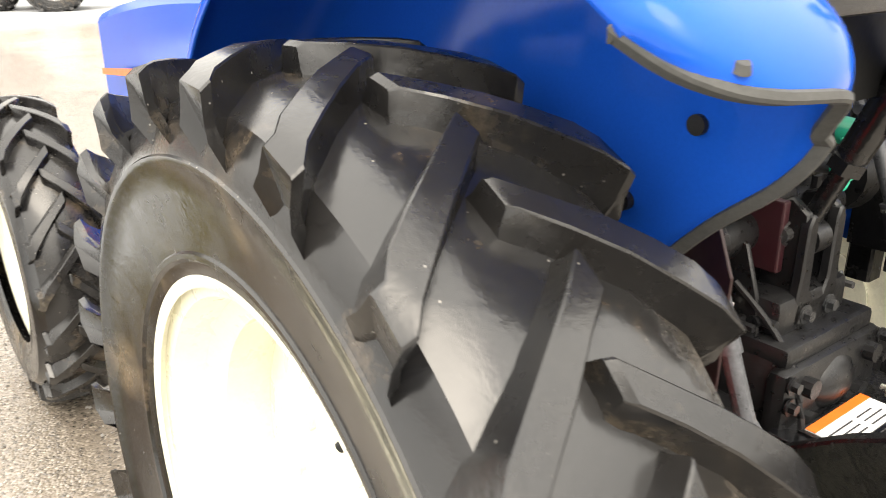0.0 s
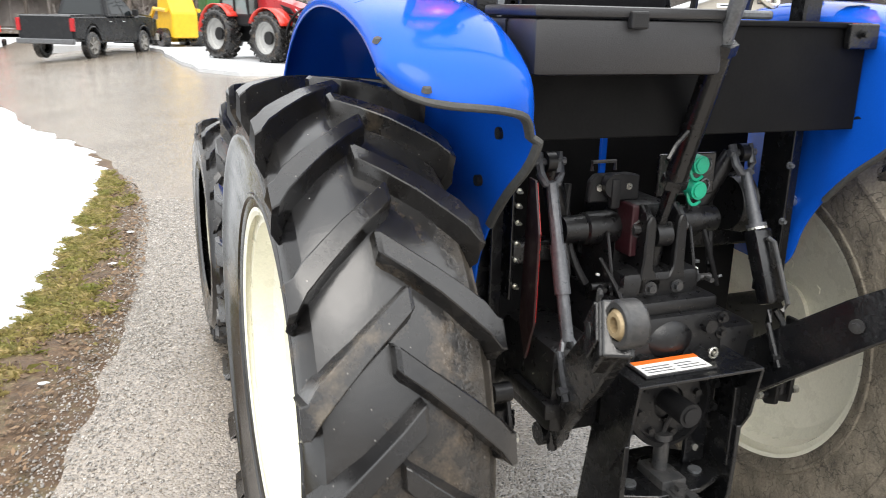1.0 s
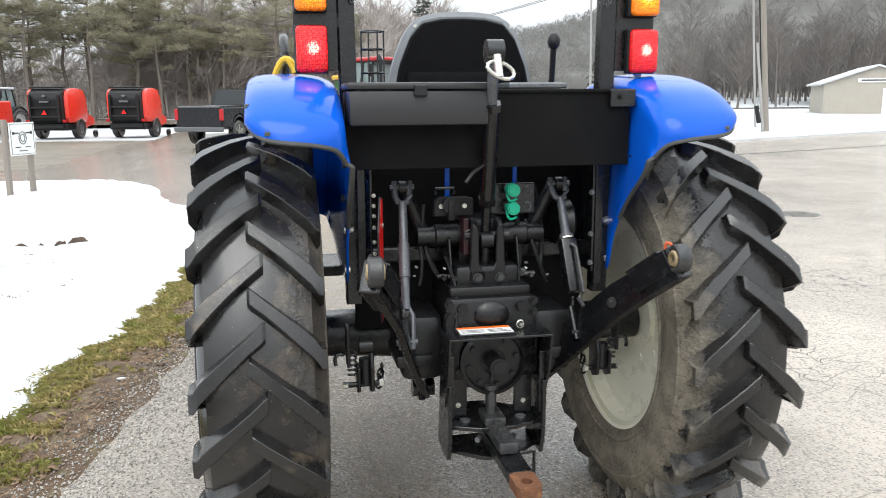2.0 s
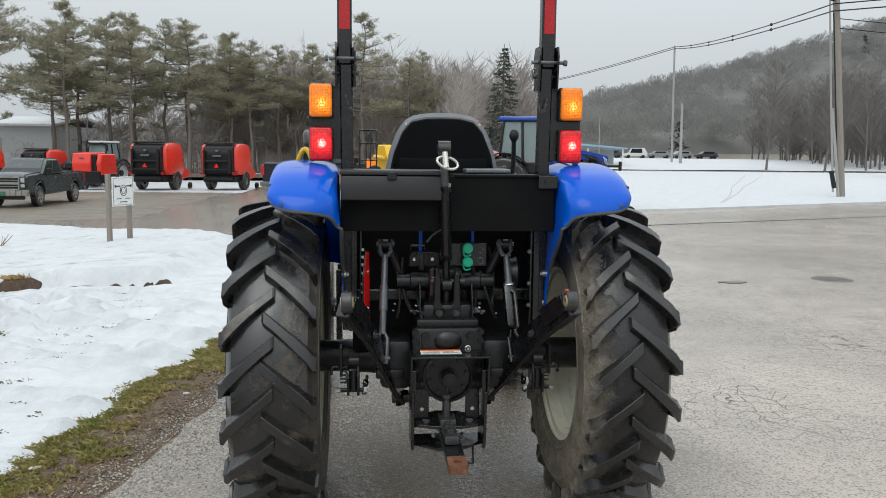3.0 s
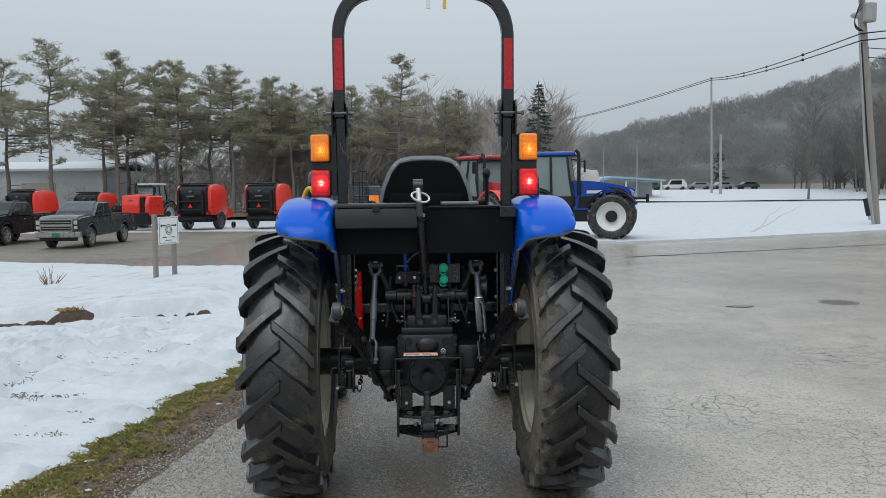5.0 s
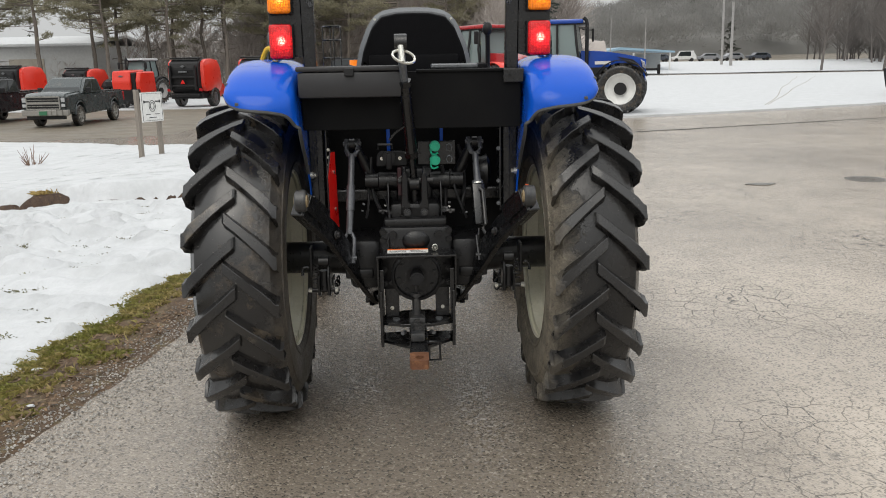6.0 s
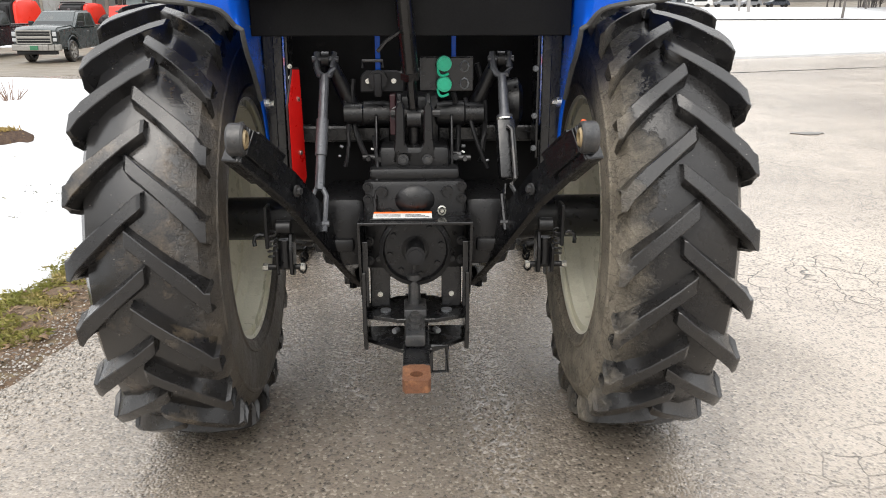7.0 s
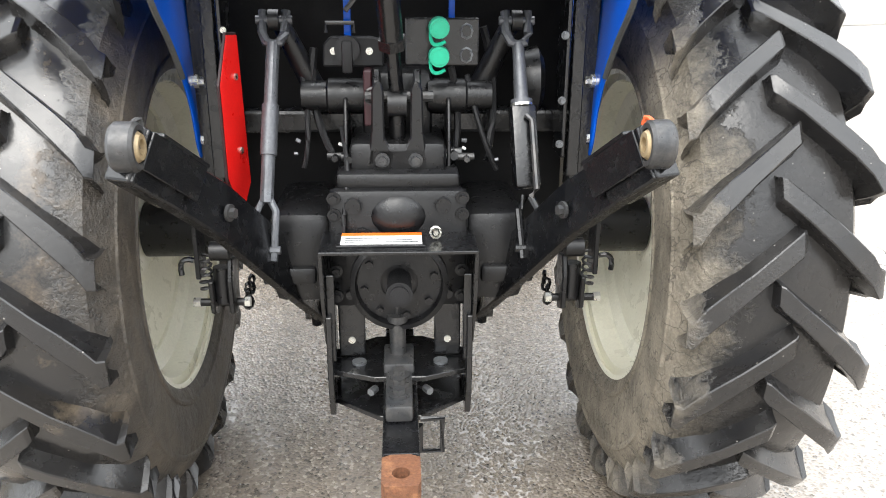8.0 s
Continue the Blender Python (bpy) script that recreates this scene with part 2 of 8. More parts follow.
AMBER_LIT = lens_material("lit_amber_lens", (0.80, 0.19, 0.004), (1.0, 0.25, 0.006), (1.0, 0.58, 0.14), 1.8)
RED_LIT = lens_material("lit_red_lens", (0.50, 0.005, 0.008), (1.0, 0.012, 0.018), (1.0, 0.55, 0.45), 3.0)
AMBER = material("amber_lens", (0.85, 0.20, 0.005), 0.22, second=(0.75, 0.15, 0.004), scale=30, fine=260, fine_amount=0.12, bump=0.6, bump_scale=300,
                 emit=(1.0, 0.25, 0.01), emit_strength=0.35)
RUST = material("rusty_steel", (0.14, 0.055, 0.024), 0.75, second=(0.12, 0.05, 0.025), scale=25, amount=0.8, fine=150, fine_amount=0.3, bump=0.7, bump_scale=120,
                third=(0.24, 0.11, 0.05), third_scale=18, third_low=0.55, third_high=0.7)
MUD_TAN = (0.255, 0.222, 0.172)
RUBBER_R = material("tyre_rubber_mud_inside", (0.012, 0.012, 0.013), 0.26, second=(0.026, 0.024, 0.022), scale=4, amount=0.8, fine=160, fine_amount=0.2,
                    bump=0.3, bump_scale=55, rough_var=0.14, spec=0.45, speck=(0.24, 0.225, 0.205), mud=(MUD_TAN, -0.08, -0.19))
LUG_R = material("lug_rubber_mud_inside", (0.011, 0.011, 0.012), 0.25, second=(0.024, 0.022, 0.020), scale=6, amount=0.8, fine=200, fine_amount=0.25,
                 bump=0.2, bump_scale=90, rough_var=0.12, each=0.12, spec=0.65, speck=(0.24, 0.225, 0.205), mud=(MUD_TAN, -0.15, -0.26))
RUBBER_L = material("tyre_rubber_grime_inside", (0.011, 0.011, 0.012), 0.22, second=(0.024, 0.022, 0.020), scale=4, amount=0.8, fine=160, fine_amount=0.2,
                    third=(0.15, 0.112, 0.075), third_scale=5.0, third_low=0.56, third_high=0.78, bump=0.12, bump_scale=55, rough_var=0.10, spec=0.7,
                    speck=(0.24, 0.225, 0.205), mud=((0.12, 0.097, 0.07), 0.12, 0.28))
DECAL_WHITE = material("white_decal", (0.78, 0.78, 0.76), 0.4, scale=20, fine_amount=0.04)
DECAL_ORANGE = material("orange_decal", (0.85, 0.16, 0.02), 0.4, scale=20, fine_amount=0.04)
ORANGE_TAG = material("orange_plastic_tag", (0.75, 0.13, 0.04), 0.5, scale=20, fine_amount=0.06)
DARKBAR = material("dark_print", (0.03, 0.03, 0.035), 0.5)
YELLOW = material("yellow_paint", (0.75, 0.45, 0.02), 0.4, scale=6, fine=90)
WHITE_PAINT = material("white_paint", (0.72, 0.72, 0.70), 0.45, scale=4, fine=60, fine_amount=0.06)
CHROME = material("chrome", (0.75, 0.76, 0.78), 0.15, metal=1.0, scale=20, fine_amount=0.05)
GLASS = glass_material("tinted_glass", (0.012, 0.016, 0.018), 0.04, 0.0)
CABGLASS = glass_material("cab_glass", (0.34, 0.42, 0.42))
HYD_RED = material("red_hose_guard", (0.030, 0.006, 0.009), 0.5, scale=20)
WOODPOST = material("weathered_post", (0.24, 0.21, 0.18), 0.8, second=(0.16, 0.14, 0.12), scale=6, stretch=(6, 6, 0.6), fine=60, bump=0.5, bump_scale=40)
# the greyer second colour stands for slush and for shade in the hollows
SNOW = material("wet_snow", (0.545, 0.558, 0.575), 0.6, second=(0.43, 0.445, 0.455), scale=2.2, amount=0.7, fine=14, fine_amount=0.04,
                third=(0.50, 0.47, 0.42), third_scale=1.1, third_low=0.70, third_high=0.86, bump=0.9, bump_scale=8, bump_dist=0.022)


# ---- building helpers ----
def part(name, bm, mat, parent, label="", smooth=False, m=None):
    me = bpy.data.meshes.new(name)
    bmesh.ops.recalc_face_normals(bm, faces=bm.faces)
    bm.to_mesh(me)
    bm.free()
    for x in (mat if isinstance(mat, (list, tuple)) else [mat]):
        me.materials.append(x)
    if smooth:
        for p in me.polygons:
            p.use_smooth = True
        me.set_sharp_from_angle(angle=radians(30))
    ob = new(name, me)
    if parent is not None:
        ob.parent = parent
    if m is not None:
        ob.matrix_basis = m
    if label:
        tagged(ob, label)
    return ob


def thing(name, label, category, m=None, group="", kind=""):
    ob = new(name)
    ob.empty_display_size = 0.1
    if m is not None:
        ob.matrix_basis = m
    return tagged(ob, label, category, group, kind)


def box(bm, x0, x1, y0, y1, z0, z1, bevel=0.0, m=None, seg=2):
    r = bmesh.ops.create_cube(bm, size=1.0)
    t = Matrix.Translation(((x0 + x1) / 2, (y0 + y1) / 2, (z0 + z1) / 2)) @ Matrix.Diagonal((abs(x1 - x0), abs(y1 - y0), abs(z1 - z0), 1))
    bmesh.ops.transform(bm, matrix=(m @ t) if m else t, verts=r["verts"])
    if bevel:
        edges = list({e for v in r["verts"] for e in v.link_edges})
        bmesh.ops.bevel(bm, geom=edges, offset=bevel, segments=seg, affect="EDGES", profile=0.5)


def cyl(bm, a, b, r0, r1=None, n=16, caps=True):
    a, b = Vector(a), Vector(b)
    d = b - a
    r1 = r0 if r1 is None else r1
    m = Matrix.Translation((a + b) / 2) @ d.to_track_quat("Z", "Y").to_matrix().to_4x4()
    return bmesh.ops.create_cone(bm, cap_ends=caps, segments=n, radius1=r0, radius2=r1, depth=d.length, matrix=m)["verts"]


def ball(bm, c, r, n=12, s=(1, 1, 1)):
    bmesh.ops.create_uvsphere(bm, u_segments=n, v_segments=max(6, n * 2 // 3), radius=r, matrix=Matrix.Translation(c) @ Matrix.Diagonal((*s, 1)))


def tube(bm, pts, r, n=8, closed=False, taper=None):
    pts = [Vector(p) for p in pts]
    rings = []
    up = Vector((0.13, 0.31, 0.94)).normalized()
    cnt = len(pts)
    for i, p in enumerate(pts):
        q0 = pts[(i - 1) % cnt] if (closed or i) else p
        q1 = pts[(i + 1) % cnt] if (closed or i < cnt - 1) else p
        d = (q1 - q0).normalized()
        s = d.cross(up)
        if s.length < 0.05:
            s = d.cross(Vector((1, 0, 0)))
        s.normalize()
        u = s.cross(d)
        rr = r if taper is None else r + (taper - r) * i / (cnt - 1)
        rings.append([bm.verts.new(p + rr * (math.cos(2 * math.pi * j / n) * s + math.sin(2 * math.pi * j / n) * u)) for j in range(n)])
    for i in range(cnt if closed else cnt - 1):
        a, b = rings[i], rings[(i + 1) % cnt]
        for j in range(n):
            bm.faces.new((a[j], a[(j + 1) % n], b[(j + 1) % n], b[j]))
    if not closed:
        bm.faces.new(rings[0][::-1])
        bm.faces.new(rings[-1])


def plate(bm, outline, axis, lo, hi, bevel=0.0):
    """A flat plate: a closed outline in the plane across axis (0: y-z, 1: x-z, 2: x-y), from lo to hi along it."""
    def put(p, h):
        return ((h, p[0], p[1]), (p[0], h, p[1]), (p[0], p[1], h))[axis]
    a = [bm.verts.new(put(p, lo)) for p in outline]
    b = [bm.verts.new(put(p, hi)) for p in outline]
    c = len(outline)
    faces = [bm.faces.new(a), bm.faces.new(b[::-1])] + [bm.faces.new((a[i], b[i], b[(i + 1) % c], a[(i + 1) % c])) for i in range(c)]
    if bevel:
        bmesh.ops.recalc_face_normals(bm, faces=faces)
        edges = list({e for f in faces for e in f.edges})
        bmesh.ops.bevel(bm, geom=edges, offset=bevel, segments=1, affect="EDGES")


def lathe(bm, profile, n=48, axis="x", centre=(0, 0, 0), mat_of=None):
    """Turns a profile of (along, radius) pairs round an axis."""
    rings = []
    for h, r in profile:
        ring = []
        for j in range(n):
            a = 2 * math.pi * j / n
            c, s = r * math.cos(a), r * math.sin(a)
            v = (h, c, s) if axis == "x" else (c, h, s) if axis == "y" else (c, s, h)
            ring.append(bm.verts.new(Vector(centre) + Vector(v)))
        rings.append(ring)
    for i in range(len(rings) - 1):
        for j in range(n):
            f = bm.faces.new((rings[i][j], rings[i][(j + 1) % n], rings[i + 1][(j + 1) % n], rings[i + 1][j]))
            if mat_of:
                f.material_index = mat_of(i)
    return rings


def grid(bm, nu, nv, at, mat=0):
    vs = [[bm.verts.new(at(i / (nu - 1), j / (nv - 1))) for j in range(nv)] for i in range(nu)]
    for i in range(nu - 1):
        for j in range(nv - 1):
            bm.faces.new((vs[i][j], vs[i + 1][j], vs[i + 1][j + 1], vs[i][j + 1])).material_index = mat
    return vs


def arc(a, b, c, n=8):
    """Points of a quadratic curve from a to c, pulled to b."""
    a, b, c = Vector(a), Vector(b), Vector(c)
    return [(1 - t) ** 2 * a + 2 * t * (1 - t) * b + t * t * c for t in [i / n for i in range(n + 1)]]


def lerp_path(pts, t):
    """A point at share t of a polyline's length in even steps."""
    f = min(max(t, 0), 0.99999) * (len(pts) - 1)
    i = int(f)
    return tuple(p + (q - p) * (f - i) for p, q in zip(pts[i], pts[i + 1]))


def smoothstep(a, lo, hi):
    u = min(1.0, max(0.0, (a - lo) / (hi - lo)))
    return u * u * (3 - 2 * u)


def ground_z(x, y):
    """The lot and lawn to one side lie lower than the drive."""
    return -0.72 * smoothstep(-x, 0.8, 9.0) * smoothstep(y, -1.0, 15.0)


# ---- tyres and rims ----
def tyre_mesh(R, half, lugs, lug_h, lug_w, seed, rim_r, lug_half=None, bars=True, out=0):
    """A tractor tyre, axis x, centre at the origin: carcass and two staggered rows of bars; its tread runs forwards over the top."""
    rnd = random.Random(seed)
    bm = bmesh.new()
    rc = R - lug_h
    lh = lug_half or half
    w_ = rc - rim_r
    prof = [(-half * 0.86, rim_r - 0.008), (-half * 0.905, rim_r + 0.004), (-half * 0.93, rim_r + 0.022), (-half * 0.965, rim_r + 0.028), (-half * 0.97, rim_r + 0.036), (-half * 0.95, rim_r + 0.040),
            (-half * 0.985, rim_r + w_ * 0.30), (-half * 1.0, rim_r + w_ * 0.46), (-half * 0.985, rim_r + w_ * 0.60), (-half * 1.0, rim_r + w_ * 0.62), (-half * 0.995, rim_r + w_ * 0.65), (-half * 0.97, rim_r + w_ * 0.66),
            (-half * 0.89, rc - 0.060), (-half * 0.78, rc - 0.030), (-half * 0.45, rc - 0.006), (0, rc)]
    prof = prof + [(-h, r) for h, r in prof[-2::-1]]
    lathe(bm, prof, 96, "x", (0, 0, 0))
    if out:  # the outer wall stands steeper than the inner one
        for v in bm.verts:
            if v.co.x * out > 0:
                v.co.x *= 0.80 + 0.15 * smoothstep(math.hypot(v.co.y, v.co.z), rim_r + 0.3 * w_, rc - 0.04)
    if not bars:
        return bm
    lug_bars(bm, R, half, lugs, lug_h, lug_w, rnd, lh)
    return bm


def lug_bars(bm, R, half, lugs, lug_h, lug_w, rnd, lh, only=None):
    """The slanted bars of a tyre tread; only: the side of a single bar at angle 0."""
    rc = R - lug_h

    def carcass(u):
        q = abs(u) / half
        return rc - 0.006 * (q / 0.45) ** 2 if q < 0.45 else rc - 0.006 - 0.024 * ((q - 0.45) / 0.33) if q < 0.78 else rc - 0.030 - 0.030 * ((q - 0.78) / 0.11)

    step = 2 * math.pi / lugs
    for side in (-1, 1) if only is None else (only,):
        for k in range(lugs) if only is None else (0,):
            th0 = 0.0 if only else step * (k + (0.5 if side > 0 else 0.0)) + rnd.uniform(-0.008, 0.008)
            sweep = 0.90 * step
            secs = []
            for s in (0.0, 0.12, 0.30, 0.52, 0.76, 0.96, 1.0):
                u = side * (lh - (lh + 0.024) * s)
                th = th0 + sweep * (s ** 0.90)
                wt = lug_w * (1.18 - 0.42 * min(s, 0.8) + 0.25 * max(0, s - 0.7)) * rnd.uniform(0.96, 1.04)
                top = R - 0.016 * (abs(u) / lh) ** 2.5 - rnd.uniform(0, 0.0025) - (0.006 if s == 1.0 else 0)
                secs.append((u, th, wt * (0.86 if s == 1.0 else 1), top))
            # the end of the bar runs down the shoulder
            u, th, wt, top = secs[0]
            secs[0] = (u - side * 0.006, th, wt, top)
            secs.insert(0, (side * (lh + 0.008), th - 0.004, wt * 0.97, top - 0.010))
            secs.insert(0, (side * (min(half, lh) * 0.90), th - 0.016, wt * 0.86, rc - 0.062))
            ring = []
            for i, (u, th, wt, top) in enumerate(secs):
                low = min(carcass(u), top - 0.004) - 0.010 if i > 1 else rc - 0.10 if i == 0 else rc - 0.045
                hw = wt * 0.5 / R
                ring.append([bm.verts.new((u, -math.cos(t_) * r_, math.sin(t_) * r_)) for t_, r_ in (
                    (th - hw - 0.016 / R, low), (th - hw - 0.005 / R, low + (top - low) * 0.4), (th - hw, top - 0.0025), (th - hw + 0.0035 / R, top),
                    (th + hw - 0.0035 / R, top), (th + hw, top - 0.0025), (th + hw + 0.005 / R, low + (top - low) * 0.4), (th + hw + 0.016 / R, low))])
            for i in range(len(ring) - 1):
                for j in range(7):
                    bm.faces.new((ring[i][j], ring[i][j + 1], ring[i + 1][j + 1], ring[i + 1][j]))
            bm.faces.new(ring[0])
            bm.faces.new(ring[-1])


def rim_mesh(r, half, disc_x, dish):
    """A wheel rim, axis x, with a dished disc that stands at disc_x."""
    bm = bmesh.new()
    prof = [(-half, r), (-half, r + 0.016), (-half + 0.02, r + 0.014), (-half + 0.022, r - 0.018), (-half * 0.5, r - 0.03), (-half * 0.35, r - 0.07), (half * 0.35, r - 0.07),
            (half * 0.5, r - 0.03), (half - 0.022, r - 0.018), (half - 0.02, r + 0.014), (half, r + 0.016), (half, r)]
    inner = [(h * (0.97 if abs(h) > half * 0.9 else 1.0), q - 0.012) for h, q in prof[::-1]]
    lathe(bm, prof + inner + [prof[0]], 64)
    disc = [(disc_x, r - 0.07), (disc_x + dish * 0.2, r - 0.11), (disc_x + dish, r * 0.52), (disc_x + dish, 0.10), (disc_x + dish, 0.02)]
    lathe(bm, disc + [(h - 0.012, q) for h, q in disc[::-1]], 48)
    return bm


def add_lugs(ty, R, half, lugs, lug_h, lug_w, lug_half, seed, phase=0.0, muddy=0):
    """The bars of a tyre, each an object of its own on three shared meshes a side."""
    rnd = random.Random(seed)
    step = 360 / lugs
    for sd in (-1, 1):
        meshes = []
        for k in range(3):
            bm = bmesh.new()
            lug_bars(bm, R, half, lugs, lug_h, lug_w, rnd, lug_half, only=sd)
            ob = part("lug", bm, LUG_R if muddy else LUG, ty, smooth=True)
            meshes.append(ob.data)
            ob.matrix_basis = pose(0, 0, 0, -phase - step * (k + (0.5 if sd > 0 else 0.0)) + rnd.uniform(-0.4, 0.4))
        for k in range(3, lugs):
            ob = new("lug", meshes[rnd.randrange(3)])
            ob.parent = ty
            ob.matrix_basis = pose(0, 0, 0, -phase - step * (k + (0.5 if sd > 0 else 0.0)) + rnd.uniform(-0.4, 0.4))
    return rnd


def wheel(parent, kind, x, y, R, half, lugs, lug_h, lug_w, rim_r, seed, out, mud, lug_half, rim_half, phase=0.0):
    """out: +1 or -1, the side on which the wheel's outer face lies."""
    side = -out if kind == "rear" else 0
    z = R - 0.012 - 0.0845
    ty = part(kind + "_tyre", tyre_mesh(R, half, lugs, lug_h, lug_w, seed, rim_r, lug_half=lug_half, bars=False, out=out if kind == "rear" else 0), [RUBBER_R if mud else RUBBER_L if kind == "rear" else RUBBER],
              parent, "wet black lugged tyre with tan mud caked on its inner sidewall" if mud else "wet black tractor tyre with deep chevron lugs", smooth=True,
              m=pose(x, y, z))
    rnd = add_lugs(ty, R, half, lugs, lug_h, lug_w, lug_half, seed, phase, side if mud else 0)
    if kind == "rear":  # fine moulding hairs along both beads
        soup_v, soup_f = [], []
        for hx in (-out * half * 0.895, out * half * 0.80 * 0.895):
            for i in range(120):
                a = 2 * math.pi * (i + rnd.uniform(-0.3, 0.3)) / 120
                ln = rnd.uniform(0.006, 0.016)
                for da, rr in ((-0.0018, rim_r + 0.006), (0.0018, rim_r + 0.006), (rnd.uniform(-0.01, 0.01), rim_r + 0.002 - ln)):
                    soup_v.append((hx + (0.0 if rr > rim_r else math.copysign(0.004, hx)), math.cos(a + da) * rr, math.sin(a + da) * rr))
                soup_f.append((len(soup_v) - 3, len(soup_v) - 2, len(soup_v) - 1))
        hair = bpy.data.meshes.new("rubber_hairs")
        hair.from_pydata(soup_v, [], soup_f)
        hair.materials.append(RUBBER)
        hob = new("rubber_hairs", hair)
        hob.parent = ty
        tagged(hob, kind="stuff")
    rim = part(kind + "_rim", rim_mesh(rim_r - 0.008, rim_half, out * rim_half * -0.30, out * 0.035), CREAM, parent,
               "cream painted steel rim", smooth=True, m=pose(x - out * 0.0145, y, z))
    bm = bmesh.new()
    cyl(bm, (out * (half * 0.15 - 0.075), 0, 0), (out * (half * 0.15 + 0.01), 0, 0), rim_r * 0.26, rim_r * 0.22, 20)
    part("hub", bm, CREAM, rim, smooth=True)
    for i in range(8):
        a = 2 * math.pi * i / 8
        bm = bmesh.new()
        c, s = math.cos(a) * rim_r * 0.38, math.sin(a) * rim_r * 0.38
        cyl(bm, (out * (half * 0.15 - 0.06), c, s), (out * (half * 0.15 - 0.02), c, s), 0.016, n=6)
        part("wheel_nut", bm, CREAM, rim)
    bm = bmesh.new()
    cyl(bm, (out * half * 0.5, 0, rim_r - 0.05), (out * half * 0.62, 0, rim_r - 0.09), 0.008, n=8)
    part("valve", bm, PLASTIC, rim, m=pose(0, 0, 0, 35))
    return ty


# ---- the tractor ----
tractor = thing("tractor", "blue tractor with cream wheels and black roll bar on wet asphalt", "tractor", pose(0, -0.012, 0.0845))
RT, FT = 0.775, 0.585
wheel(tractor, "rear", -0.782, 0.242, RT, 0.207, 22, 0.042, 0.056, 0.452, 3, -1, False, 0.190, 0.1625, 3.5)
wheel(tractor, "rear", 0.786, 0.242, RT, 0.207, 22, 0.042, 0.056, 0.452, 5, 1, True, 0.192, 0.1625, 0.7)
wheel(tractor, "front", -0.770, 2.52, FT, 0.138, 20, 0.032, 0.045, 0.34, 7, -1, False, 0.116, 0.10)
wheel(tractor, "front", 0.770, 2.52, FT, 0.138, 20, 0.032, 0.045, 0.34, 8, 1, False, 0.116, 0.10)


def bolt(bm, p, axis="y", r=0.011, h=0.012):
    d = {"x": Vector((1, 0, 0)), "y": Vector((0, -1, 0)), "z": Vector((0, 0, 1))}[axis]
    p = Vector(p)
    cyl(bm, p, p + d * h * 0.35, r * 1.6, n=12)
    cyl(bm, p + d * h * 0.35, p + d * h * 1.3, r, n=6)


# fenders: a curved top over the tyre, an upright inner plate and a rounded outer lip
TOP_ARC = [(-0.360, 1.440), (-0.345, 1.500), (-0.29, 1.555), (-0.17, 1.612), (0.03, 1.650), (0.26, 1.648), (0.48, 1.585), (0.66, 1.455), (0.77, 1.28), (0.81, 1.08)]
PLATE_LOW = [(-0.318, 1.368), (-0.302, 1.340), (-0.265, 1.300), (-0.185, 1.235), (-0.105, 1.15), (-0.05, 1.06), (-0.018, 0.965), (0.05, 0.93), (0.30, 0.94), (0.56, 0.965), (0.82, 0.99)]


def rounded(pts, n=5):
    """A smooth curve through the points, n steps to each span."""
    out = []
    for i in range(len(pts) - 1):
        a, b, c, d = pts[max(i - 1, 0)], pts[i], pts[i + 1], pts[min(i + 2, len(pts) - 1)]
        for s in range(n):
            t = s / n
            out.append(tuple(0.5 * (2 * q + (r - p) * t + (2 * p - 5 * q + 4 * r - e) * t * t + (3 * q - p - 3 * r + e) * t ** 3) for p, q, r, e in zip(a, b, c, d)))
    return out + [pts[-1]]


TOP_ARC, PLATE_LOW = rounded(TOP_ARC), rounded(PLATE_LOW)
# the rolled rear lip, from the inner plate outwards
REAR_LIP = rounded([(0.500, -0.320, 1.380), (0.528, -0.352, 1.420), (0.580, -0.374, 1.436), (0.635, -0.381, 1.443), (0.69, -0.376, 1.448), (0.735, -0.358, 1.457), (0.770, -0.325, 1.475), (0.790, -0.280, 1.503)])


